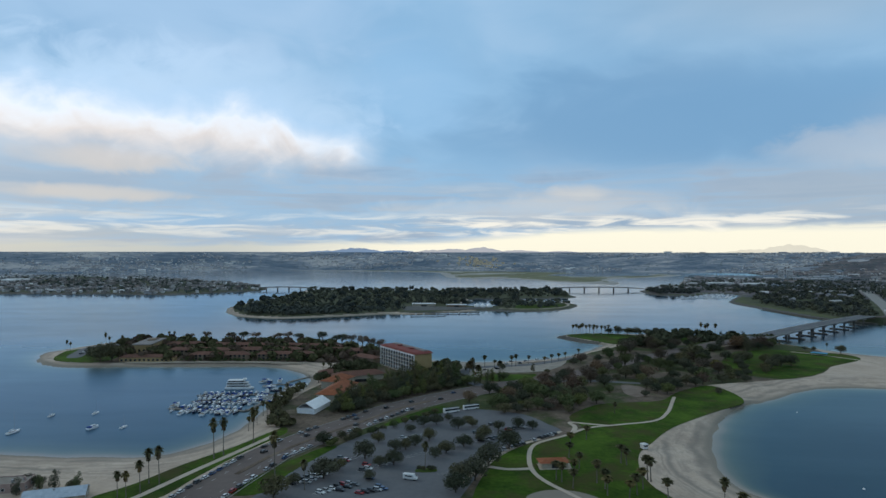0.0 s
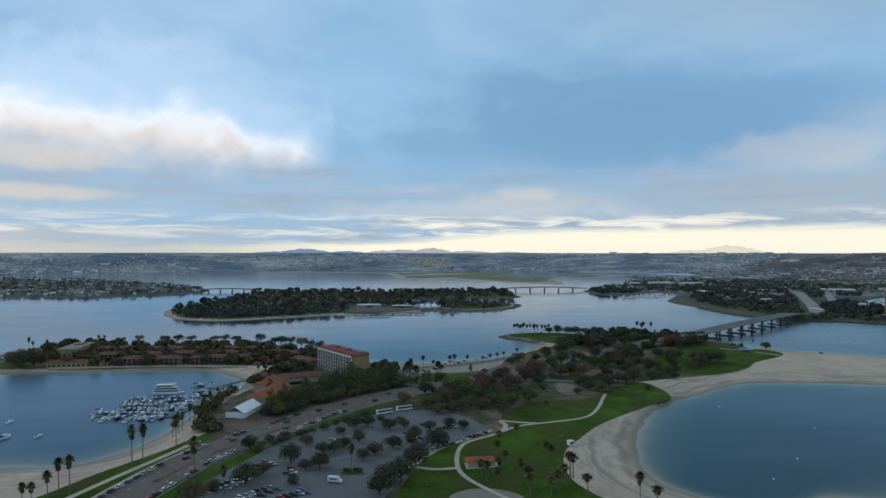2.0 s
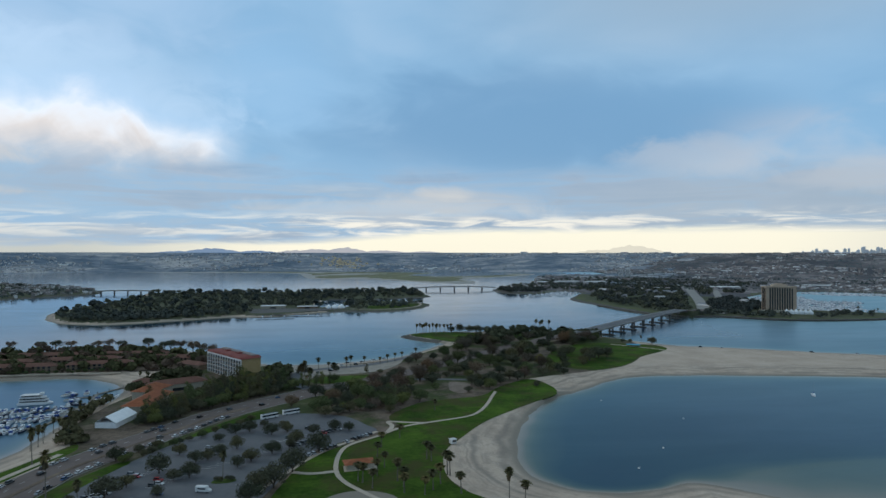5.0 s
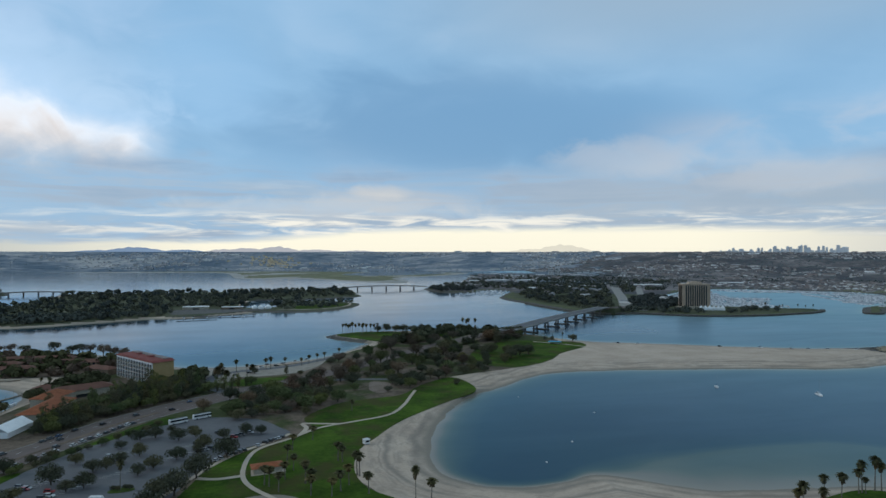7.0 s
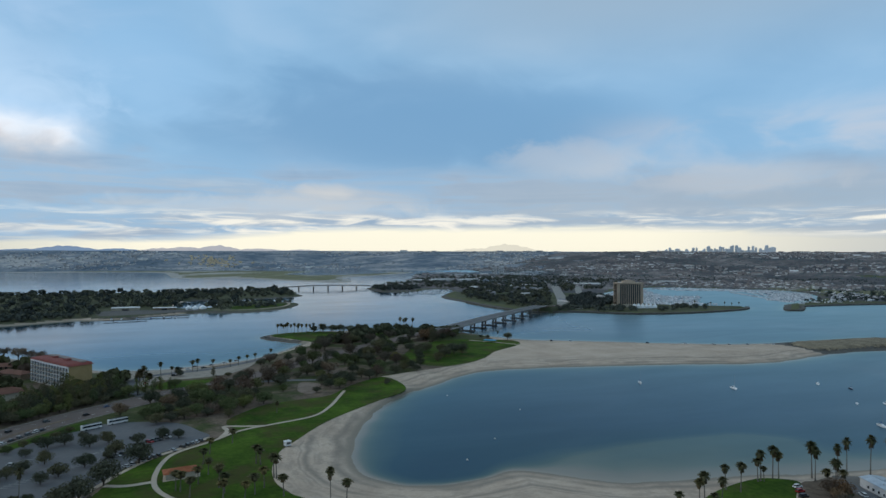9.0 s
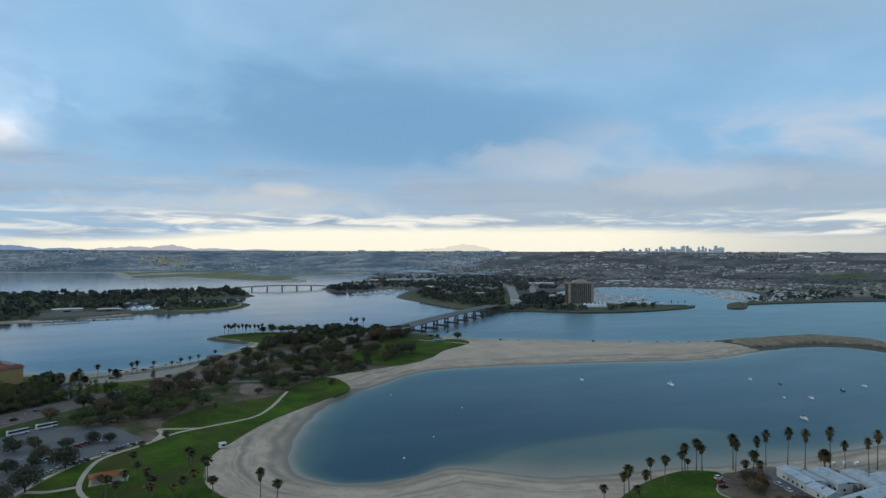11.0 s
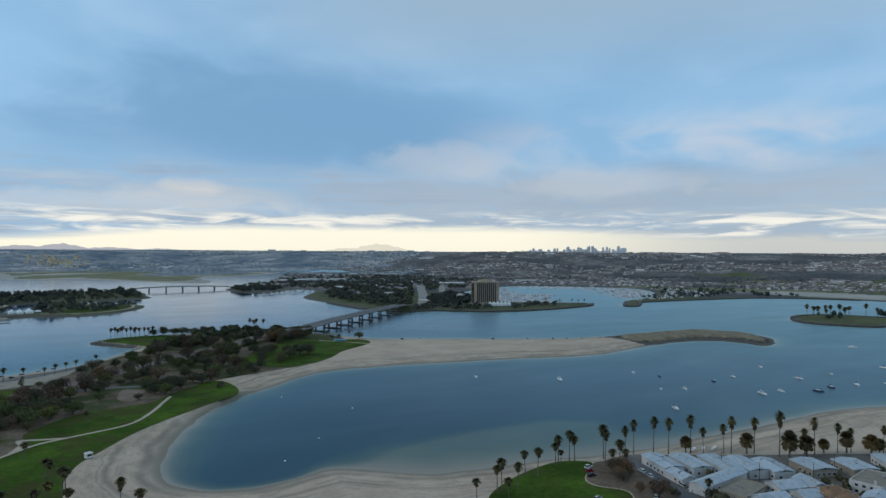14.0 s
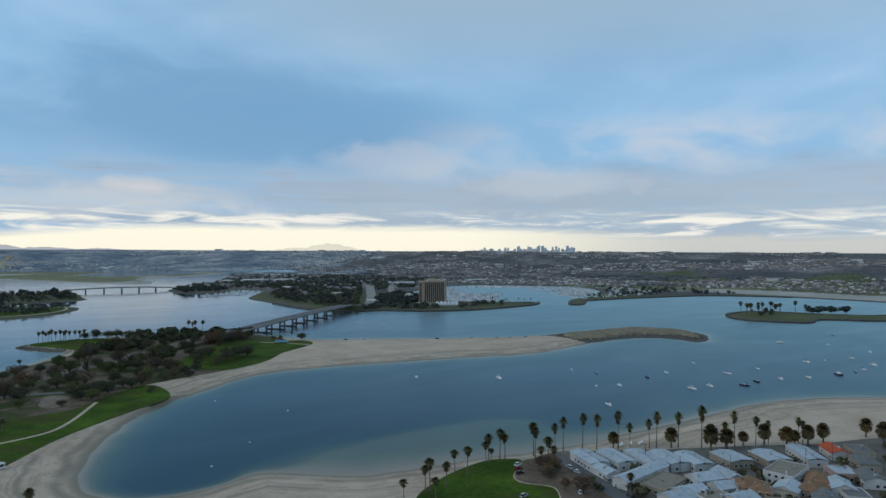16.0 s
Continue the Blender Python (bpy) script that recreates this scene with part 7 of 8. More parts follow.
planted([ROUND[1], ROUND[3]], [(300, 640, 1.4), (312, 650, 1.3), (325, 632, 1.5), (334, 622, 1.6), (345, 625, 1.4), (318, 610, 1.4), (445, 705, 1.1), (418, 728, 0.6), (425, 722, 0.6), (222, 508, 0.5), (219, 500, 0.4), (196, 530, 0.9), (206, 534, 1.0), (182, 515, 1.1), (172, 505, 1.0), (168, 520, 1.1)], tree_rnd)
planted([ROUND[1], ROUND[3], BARE[0]], [(286, 600, 0.9), (300, 585, 0.8), (276, 572, 0.9), (262, 545, 0.8), (292, 622, 1.0), (306, 600, 0.9)], tree_rnd)
planted([ROUND[1], ROUND[3]], [(262, 660, 1.9), (257, 690, 1.8), (266, 648, 1.5), (241, 634, 1.5), (296, 660, 1.2), (250, 738, 1.6), (232, 606, 1.3)], tree_rnd)
planted([BARE[1], TALL[0], BARE[1]], [(328, 744, 1.5), (340, 732, 1.4), (352, 742, 1.35), (362, 760, 1.3), (372, 748, 1.2), (345, 716, 1.2), (384, 758, 1.2), (158, 600, 1.6), (168, 612, 1.4), (257, 700, 1.4)], tree_rnd)
planted([ROUND[1], ROUND[3], ROUND[0]], [(-70 + 4.1 * k + 1.5 * math.sin(k * 2.3), 358 + 5.0 * k, 0.34 + 0.2 * abs(math.sin(k * 1.9))) for k in range(1, 17)], tree_rnd)
kerb_trees = [(x - math.sin(a) * 20.5 + tree_rnd.uniform(-1.5, 1.5), y + math.cos(a) * 20.5 + tree_rnd.uniform(-1.5, 1.5), None) for x, y, a in along(ROAD_LINE[3:9], 6.5) if y > 428]
planted([ROUND[0], ROUND[1], ROUND[3], TALL[1]], kerb_trees, tree_rnd, lo=0.7, hi=1.05)
planted([BARE[1], ROUND[3]], [(-193, 301, 0.7), (-175, 298, 0.6), (-200, 305, 0.6)], tree_rnd)
# roadside wood
ROADSIDE = [(-116, 430), (-104, 408), (-85, 422), (-66, 450), (-40, 488), (-12, 509), (14, 532), (18, 565), (-10, 565), (-30, 560), (-44, 535), (-62, 500), (-76, 465), (-84, 448), (-108, 460)]


def off_tent(x, y):
    return not (-125 < x < -76 and 400 < y < 480)


side_trees = scatter(ROADSIDE, 105, tree_rnd, 5.5, off_tent)
planted(ROUND[1:2] * 2 + ROUND[:1] + TALL, side_trees[:60], tree_rnd, lo=0.8, hi=1.25)
grove("grove", ROUND[1:2] * 2 + ROUND[:1] + TALL, side_trees[60:], tree_rnd, "dense dark evergreen trees beside the road", 0.8, 1.25)
planted(ROUND[1:2] + ROUND[3:] + TALL, [(-73, 443, 1.0), (-70, 456, 1.0), (-63, 462, 1.1), (-60, 474, 1.0), (-52, 486, 1.1), (-72, 470, 0.9), (-190, 297, 0.6), (-184, 299, 0.7), (-172, 297, 0.7), (-196, 290, 0.6)], tree_rnd)
grove("shrub_row", [ROUND[2], BARE[1], ROUND[0]], [(x, 645 + 3 * math.sin(x), 0.32 + 0.14 * abs(math.sin(x * 1.7))) for x in range(-268, -128, 5)], tree_rnd, "olive and rust shrubs before the resort wings")
planted(ROUND[1:2] + ROUND[3:], [(-76, 440, 0.7), (-74, 452, 0.9), (-112, 425, 0.5), (-115, 434, 0.5), (-117, 446, 0.55), (-110, 415, 0.5)], tree_rnd)
planted([ROUND[1], ROUND[3]], [(-350, 644, 2.3), (-340, 648, 2.2), (-358, 653, 1.6)], tree_rnd)
planted(UMB, [(x, y + 12, f) for x, y, f in ((-320, 785, 0.9), (-300, 790, 1.0), (-268, 786, 1.1), (-252, 785, 1.1), (-236, 784, 1.1), (-208, 783, 1.0), (-195, 782, 1.1), (-180, 778, 1.1), (-150, 772, 1.2), (-122, 752, 1.2), (-110, 745, 1.1), (-95, 735, 1.2), (-85, 725, 1.1), (-72, 705, 1.2), (-60, 690, 1.0))], tree_rnd)
planted([ROUND[3], TALL[0], ROUND[1]], [(29, 604, 0.75), (8, 584, 0.7), (12, 586, 0.6), (57, 602, 0.75), (85, 594, 0.6), (22, 599, 0.5), (97, 586, 0.55), (130, 629, 0.9), (149, 671, 0.6)], tree_rnd)
planted([ROUND[2]], [(-20, 571, 1.0), (-16, 566, 0.9)], tree_rnd)
planted([BARE[0], BARE[1]], [(336, 190, 0.75), (339, 186, 0.8), (331, 180, 0.55), (328, 157, 0.85), (326, 166, 0.5), (333, 184, 0.6)], tree_rnd)
planted(ROUND[1:2] + ROUND[3:] + ROUND[:1], [(4, 505, 1.0), (15, 511, 1.2), (24, 514, 1.1), (37, 500, 1.2), (30, 498, 0.9), (57, 522, 1.2), (68, 515, 1.3), (75, 505, 1.0), (79, 493, 1.2), (88, 520, 1.0), (98, 548, 1.2), (68, 452, 1.0), (60, 446, 0.9), (52, 442, 0.9), (43, 440, 1.0), (84, 470, 1.0), (90, 484, 1.1), (72, 470, 0.9), (60, 472, 1.1), (48, 462, 1.0), (100, 462, 1.0), (114, 468, 1.1), (88, 440, 0.7), (36, 455, 0.9)], tree_rnd)
planted(BARE[:1], [(20, 470, 0.9), (50, 480, 0.9), (78, 452, 0.8)], tree_rnd)

# ---- palms ----
palm_rnd = random.Random(3)
FAN = [make_fan_palm(1, 16), make_fan_palm(2, 16), make_fan_palm(3, 16)]
DATE = [make_date_palm(4, 12), make_date_palm(5, 12)]
for k, (x, y) in zip(FAN + DATE, ((362, 205), (347, 206), (120, 268), (478, 131), (446, 150))):
    k.matrix_basis = pose(x, y, TOP)


def palms(kinds, base, spots, z=TOP, head=1.0):
    for x, y, h in spots:
        f = h / base
        w = (0.55 * f + 0.45) * head * (0.86 if kinds is DATE else 1.0)
        copy_thing(palm_rnd.choice(kinds), pose(x, y, z, 0, 0, palm_rnd.uniform(0, 360)) @ Matrix.Diagonal((w, w, f, 1)))


palms(FAN, 16, [(370, 206, 18.1), (382, 202, 19.0), (386, 195, 19.2), (399, 190, 20.1), (402, 184, 14.2), (412, 178, 15.9), (416, 176, 20.0), (427, 169, 19.4), (433, 158, 24.2), (450, 153, 13.7), (455, 150, 19.5), (468, 144, 15.9), (475, 140, 13.2), (491, 130, 14.7), (490, 127, 13.5)])
palms(FAN, 16, [(256, 200, 9.5), (273, 203, 14.7), (271, 204, 11.6), (281, 201, 12.1), (297, 214, 11.4), (301, 209, 13.4), (320, 216, 11.0), (322, 216, 14.5), (323, 215, 7), (330, 216, 15.7), (333, 215, 12.8), (350, 210, 17.3), (339, 194, 10.5), (341, 191, 15.5), (343, 189, 11.0), (346, 144, 9), (268, 192, 10)], TOP, 1.25)
palms(DATE, 12, [(396, 191, 9.5), (423, 171, 11.9), (434, 153, 16), (461, 148, 8.2), (472, 141, 12.4), (486, 130, 8.8), (492, 125, 12.1), (503, 121, 12.2), (525, 97, 14.5), (537, 110, 12)])
palms(FAN, 16, [(-124, 342, 21.1), (-121, 348, 20.1), (-142, 305, 16.5), (-137, 305, 17.6), (-140, 292, 15.0), (-147, 285, 12.5), (-143, 285, 12.5), (-111, 370, 19.0), (-83, 312, 22.7), (-65, 297, 13.9), (-9, 324, 14.3)])
palms(FAN, 16, [(101, 311, 11.5), (102, 309, 11.2), (102, 285, 9.6), (127, 267, 10.1), (56, 311, 9.0), (58, 308, 9.2), (75, 307, 10.8), (77, 299, 9.2), (95, 299, 9.6), (85, 287, 8.1), (120, 440, 7.5), (86, 378, 8), (73, 362, 8.5), (69, 345, 8), (95, 336, 9.5), (97, 333, 8.5), (71, 328, 8), (66, 316, 8.4), (90, 292, 9.5), (76, 291, 9), (62, 300, 8.8)], TOP, 1.6)
palms(FAN, 16, [(-126, 418, 9), (-125, 424, 8), (-123, 432, 9.5), (-122, 438, 8), (-120, 450, 9), (-121, 456, 10), (-121, 404, 10), (-122, 396, 8.5), (-121, 411, 9), (-124, 481, 9), (-120, 470, 8), (-122, 494, 9), (-117, 462, 9), (-116, 440, 8), (-113, 428, 9)])
palms(FAN, 16, [(28, 593, 12.7), (41, 616, 11.5), (50, 610, 8.0), (68, 622, 10.4), (72, 622, 11.6), (86, 632, 8.8), (102, 632, 7.7), (110, 639, 8.9), (119, 649, 8.5), (128, 659, 8.0), (146, 677, 8.8), (227, 864, 12.9), (237, 865, 11.3)], 2.8, 1.45)
palms(FAN, 16, [(178, 864, 13.5), (183, 864, 14.3), (186, 860, 12.5), (189, 866, 13), (192, 864, 15.1), (196, 861, 13), (201, 864, 14), (203, 852, 13), (206, 859, 14), (211, 862, 12.5), (216, 858, 13), (221, 861, 12)], 2.8, 1.35)
palms(FAN, 16, [(395, 760, 9), (-403, 754, 15.5), (-394, 745, 12.5), (-424, 711, 12.6), (-420, 711, 10.6), (-383, 754, 12.7), (-367, 773, 11.5), (-362, 773, 11.5), (-344, 793, 12.6), (-338, 793, 12.6), (395, 740, 9), (440, 722, 9), (-112, 590, 9), (-108, 596, 8), (-104, 586, 9)], 2.6)
palms(FAN, 16, [(351, 858, 17.2), (359, 856, 16.4), (368, 852, 16.4), (355, 852, 15)], 2.6, 1.35)
palms(DATE, 12, [(25, 590, 11), (55, 608, 8), (33, 585, 8), (14, 600, 7), (8, 596, 7)])

# ---- far woods, town and boats: joined pieces nobody could count ----
def joined(name, verts, faces, mat, label, category):
    me = bpy.data.meshes.new(name)
    me.from_pydata(verts, [], faces)
    me.materials.append(mat)
    return tagged(new(name, me), label, category, kind="stuff")


far_rnd = np.random.RandomState(4)
# far leaf tones are lifted towards blue-grey: haze put into the colour
LEAF_FAR = leaves("hazed_far_leaves", (0.060, 0.072, 0.068), (0.078, 0.090, 0.083), (0.098, 0.110, 0.098))
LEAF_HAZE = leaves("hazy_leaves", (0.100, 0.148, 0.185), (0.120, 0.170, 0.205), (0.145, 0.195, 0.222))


def wood(name, spots, mat, label, tufts=26, ground_h=None):
    """Trees as small open crowns of bent tufts round a stem: spots of x, y, height, spread."""
    v, f = [], []
    for x, y, h, s in spots:
        z = ground_h if ground_h is not None else 3.0
        b = len(v)
        r = 0.03 * h
        v += [(x - r, y - r, z - 1), (x + r, y - r, z - 1), (x, y + r, z - 1), (x, y, z + h * 0.7)]
        f += [(b, b + 1, b + 3), (b + 1, b + 2, b + 3), (b + 2, b, b + 3)]
        for _ in range(tufts):
            d = far_rnd.normal(size=3)
            d /= np.linalg.norm(d)
            c = np.array([x, y, z + h * 0.58]) + d * np.array([s * 0.5, s * 0.5, h * 0.40]) * far_rnd.uniform(0.6, 1.08)
            u = far_rnd.normal(size=3)
            u -= d * u.dot(d) * 0.8
            u *= s * far_rnd.uniform(0.15, 0.24) / (np.linalg.norm(u) + 1e-6)
            w = np.cross(d, u)
            b = len(v)
            v += [tuple(c + u), tuple(c + w), tuple(c - u), tuple(c - w * 0.8 + d * s * 0.08)]
            f += [(b, b + 1, b + 2), (b, b + 2, b + 3)]
    return joined(name, v, f, mat, label, "woodland")


def spots_in(poly, count, lo, hi, inset=6.0, keep=None):
    q = np.array(poly, float)
    a, b = q.min(0), q.max(0)
    x = far_rnd.uniform(a[0], b[0], count * 6)
    y = far_rnd.uniform(a[1], b[1], count * 6)
    ok = signed(q, x, y) > inset
    if keep is not None:
        ok &= keep(x, y)
    x, y = x[ok][:count], y[ok][:count]
    h = far_rnd.uniform(lo, hi, len(x))
    return list(zip(x, y, h, h * far_rnd.uniform(0.85, 1.45, len(x))))


ISLE_OLIVE = leaves("far_olive_leaves", (0.076, 0.081, 0.067), (0.115, 0.113, 0.090), (0.163, 0.154, 0.120))
ISLE_DARK = leaves("far_dark_leaves", (0.048, 0.056, 0.054), (0.062, 0.070, 0.065), (0.080, 0.088, 0.078))
def isle_keep(x, y):
    lawn = (x > 150) & (x < 300) & (y < 1375)
    halls = (x > -78) & (x < 112) & (y < 1334)
    return ~lawn & ~halls & (signed(ISLE_COVE, x, y) < 0)


wood("woodland", spots_in(SHORES["isle"], 760, 5, 11, 14, isle_keep), LEAF_FAR, "dense dark trees on the wooded island", 34)
wood("woodland", spots_in(SHORES["isle"], 190, 5, 10, 14, isle_keep), ISLE_OLIVE, "brownish scrub and trees on the wooded island", 34)
wood("woodland", spots_in(SHORES["isle"], 120, 9, 15, 22, isle_keep), ISLE_DARK, "taller dark trees on the wooded island", 40)
wood("woodland", spots_in([(150, 1300), (235, 1320), (270, 1372), (250, 1420), (150, 1380)], 26, 5, 9, 4) + spots_in([(160, 1275), (200, 1268), (250, 1300), (215, 1310)], 12, 3, 6, 2) + spots_in([(-400, 1190), (-340, 1125), (-270, 1108), (-180, 1148), (-100, 1186), (-100, 1240), (-380, 1240)], 170, 6, 11, 9), LEAF_FAR, "scattered trees along the island shore", 34)
MAIN_WOOD = [(660, 1130), (720, 1060), (800, 1140), (900, 1270), (1010, 1480), (1250, 1560), (1300, 1900), (900, 1950), (700, 1700), (730, 1560), (670, 1430)]


def open_wood(x, y):
    """Woods with a strip of park along the water and clearings."""
    return ((signed(SHORES["mainland"], x, y) > 44) | (y < 1090)) & (ripple(x, y, 110, 3.0) + 0.5 * ripple(x, y, 45, 1.0) > -0.45)


wood("woodland", spots_in([(700, 1030), (826, 945), (931, 925), (1050, 935), (1020, 1000), (960, 1000), (860, 1020), (760, 1070)], 75, 5, 10, 4, lambda x, y: ~((x > 872) & (x < 955) & (y > 950) & (y < 1015))), LEAF_FAR, "trees and shrubs round the tower hotel", 34)
wood("woodland", spots_in(MAIN_WOOD, 520, 5, 10.5, 10, lambda x, y: open_wood(x, y) & (np.abs((x - 799) * 0.86 - (y - 1116) * 0.51) > 20) & (np.abs((x - 799) * 0.82 - (y - 1060) * 0.57) > 16)), LEAF_FAR, "dense trees on the far shore behind the bridge", 30)
wood("woodland", spots_in(MAIN_WOOD, 260, 6, 12.5, 12, lambda x, y: open_wood(x, y) & (np.abs((x - 799) * 0.86 - (y - 1116) * 0.51) > 22) & (np.abs((x - 799) * 0.82 - (y - 1060) * 0.57) > 18)), ISLE_DARK, "tall dark trees on the far shore behind the bridge", 36)
wood("woodland", spots_in([(750, 1050), (850, 1035), (870, 1080), (960, 1090), (1000, 1200), (1060, 1400), (900, 1260), (800, 1100)], 230, 6, 12, 4), ISLE_DARK, "trees behind the tower hotel", 30)
wood("woodland", spots_in([(620, 1750), (640, 1960), (833, 2231), (1038, 2704), (1500, 2500), (1700, 1900), (1300, 1750), (1000, 1900)], 560, 6, 12, 20, lambda x, y: ripple(x, y, 150, 5.0) > -0.5), LEAF_FAR, "dark belt of trees on the far shore", 22)
wood("woodland", spots_in([(1310, 990), (1480, 1040), (1640, 1150), (1730, 1300), (1850, 1000), (1800, 800), (1690, 870), (1500, 920)], 90, 5, 10, 4), LEAF_FAR, "row of trees along the dike", 26)
wood("woodland", spots_in([(575, 1715), (656, 1690), (735, 1760), (700, 1850), (640, 1930), (590, 1870)], 90, 6, 12, 6), ISLE_DARK, "dark trees on the point by the low bridge", 34)
wood("woodland", spots_in([(1280, 470), (1340, 540), (1270, 555), (1230, 520), (1230, 470)], 8, 6, 9, 3) + spots_in([(1345, 480), (1380, 455), (1450, 420), (1460, 440), (1380, 480)], 16, 9, 13, 1) + spots_in([(1380, 440), (1480, 360), (1690, 320), (1690, 350), (1460, 370)], 22, 7, 11, 2), LEAF_FAR, "dark trees on the islet", 30)
wood("woodland", spots_in(SHORES["crown"], 800, 5, 11, 12, lambda x, y: (x > -2000)), LEAF_FAR, "trees among the houses on the far point", 14)
for x, y in ((1222, 500), (1226, 522), (1240, 540), (1262, 512), (1258, 530), (1270, 545), (1290, 500), (1300, 515), (1296, 535), (1315, 505), (1322, 522), (1330, 510), (1345, 490), (1340, 470), (1240, 480), (1205, 505)):
    palms(FAN, 16, [(x, y, palm_rnd.uniform(17, 24))], 2.8, 1.7)
for x, y in ((1040, 960), (1075, 950), (1092, 948), (1108, 945), (1060, 972), (1030, 985)):
    palms(FAN, 16, [(x, y, palm_rnd.uniform(9, 14))], 2.8)

# trees and houses over the far town
tx, ty = far_rnd.uniform(-3600, 5000, 90000), far_rnd.uniform(-1200, 4900, 90000)
rr = np.hypot(tx - CX, ty - CY)
bear = np.degrees(np.arctan2(-(tx - CX), ty - CY))
ok = (rr < 4640) & (rr > 1450) & (bear < 40) & (bear > -78)
tx, ty, rr = tx[ok], ty[ok], rr[ok]
th, tz = terrain(tx, ty)
ok = (th > 2.0) & np.isin(tz, (3, 5, 6)) & ~((tz == 6) & ((rr < 2050) | (signed(RIVER_S, tx, ty) > -60)))
tx, ty, th, rr, tz = tx[ok], ty[ok], th[ok], rr[ok], tz[ok]
cluster = 1.0 * ripple(tx, ty, 430, 2.0) + 0.5 * ripple(tx, ty, 90, 7.0)
tree_ok = cluster < 0.05
# middle-distance leaves carry a weaker blue haze in their colour
MID_LEAF = leaves("hazed_mid_distance_leaves", (0.048, 0.067, 0.069), (0.067, 0.087, 0.085), (0.094, 0.113, 0.101))
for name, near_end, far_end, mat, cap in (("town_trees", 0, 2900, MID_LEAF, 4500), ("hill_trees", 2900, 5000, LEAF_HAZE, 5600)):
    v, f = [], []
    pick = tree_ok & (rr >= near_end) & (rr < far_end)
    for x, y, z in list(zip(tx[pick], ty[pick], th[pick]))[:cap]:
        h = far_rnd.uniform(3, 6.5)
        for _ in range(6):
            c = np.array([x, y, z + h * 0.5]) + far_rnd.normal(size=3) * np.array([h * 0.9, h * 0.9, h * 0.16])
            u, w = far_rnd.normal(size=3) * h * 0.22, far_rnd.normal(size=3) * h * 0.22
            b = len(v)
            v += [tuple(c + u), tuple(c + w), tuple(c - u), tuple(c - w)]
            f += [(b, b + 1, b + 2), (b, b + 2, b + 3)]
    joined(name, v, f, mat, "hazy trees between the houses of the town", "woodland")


def houses(name, picks, wall_mat, roof_mat, label):
    """Small houses with pitched roofs: walls and roofs as two joined meshes."""
    wv, wf, rv, rf = [], [], [], []
    for x, y, z, L, W, H, a in picks:
        ca, sa = math.cos(a), math.sin(a)
        to = lambda px, py, pz: (x + px * ca - py * sa, y + px * sa + py * ca, z + pz)
        b = len(wv)
        wv += [to(px, py, pz) for pz in (-3, H) for px, py in ((-L / 2, -W / 2), (L / 2, -W / 2), (L / 2, W / 2), (-L / 2, W / 2))]
        wf += [(b, b + 1, b + 5, b + 4), (b + 1, b + 2, b + 6, b + 5), (b + 2, b + 3, b + 7, b + 6), (b + 3, b, b + 4, b + 7)]
        b = len(rv)
        rv += [to(-L / 2 - 0.5, -W / 2 - 0.5, H), to(L / 2 + 0.5, -W / 2 - 0.5, H), to(L / 2 + 0.5, W / 2 + 0.5, H), to(-L / 2 - 0.5, W / 2 + 0.5, H), to(-L / 2, 0, H + W * 0.22), to(L / 2, 0, H + W * 0.22)]
        rf += [(b, b + 1, b + 5, b + 4), (b + 2, b + 3, b + 4, b + 5), (b + 1, b + 2, b + 5), (b + 3, b, b + 4), (b + 3, b + 2, b + 1, b)]
    joined(name + "_walls", wv, wf, wall_mat, label, "houses")
    joined(name + "_roofs", rv, rf, roof_mat, "roofs of " + label, "houses")


# dark tones lean blue-grey: haze of distance put into the house colours
FAR_WALL = island_vary("far_house_walls", [(0.0, (0.30, 0.31, 0.33)), (0.5, (0.50, 0.48, 0.47)), (0.85, (0.70, 0.67, 0.64)), (1.0, (0.85, 0.84, 0.83))], 20)
FAR_ROOF = island_vary("far_house_roofs", [(0.0, (0.17, 0.19, 0.22)), (0.4, (0.26, 0.26, 0.28)), (0.6, (0.29, 0.255, 0.245)), (0.82, (0.46, 0.45, 0.44)), (1.0, (0.80, 0.80, 0.80))], 20)
sel = np.where(cluster > 0.05)[0]
picks = []
for i in sel[:9000]:
    k = far_rnd.uniform(0.5, 0.95)
    turn = far_rnd.uniform(0, 3.14)
    if rr[i] > 2700 and far_rnd.rand() < 0.045:
        k, turn = far_rnd.uniform(1.8, 4.2), math.atan2(-(tx[i] - CX), ty[i] - CY) + far_rnd.uniform(-0.2, 0.2)
    picks.append((tx[i], ty[i], th[i], 14 * k, 10 * min(k, 1.6), far_rnd.uniform(3.0, 5.0) + (k > 2) * 2, turn))
RIVER_WALL = island_vary("river_town_walls", [(0.0, (0.19, 0.18, 0.18)), (0.5, (0.34, 0.31, 0.295)), (0.85, (0.52, 0.49, 0.47)), (1.0, (0.80, 0.79, 0.78))], 20)
RIVER_ROOF = island_vary("river_town_roofs", [(0.0, (0.11, 0.11, 0.12)), (0.4, (0.17, 0.15, 0.148)), (0.68, (0.26, 0.20, 0.18)), (0.86, (0.42, 0.41, 0.41)), (1.0, (0.78, 0.78, 0.78))], 20)
by_river = [tz[i] == 6 for i in sel[:9000]]
houses("river_houses", [q for q, k in zip(picks, by_river) if k], RIVER_WALL, RIVER_ROOF, "houses among trees beyond the river")
houses("town_houses", [q for q, k in zip(picks, by_river) if not k], FAR_WALL, FAR_ROOF, "hazy houses over the far town hills")
cx, cy = far_rnd.uniform(-2000, -560, 2200), far_rnd.uniform(1690, 2600, 2200)
d = signed(SHORES["crown"], cx, cy)
ok = d > 10
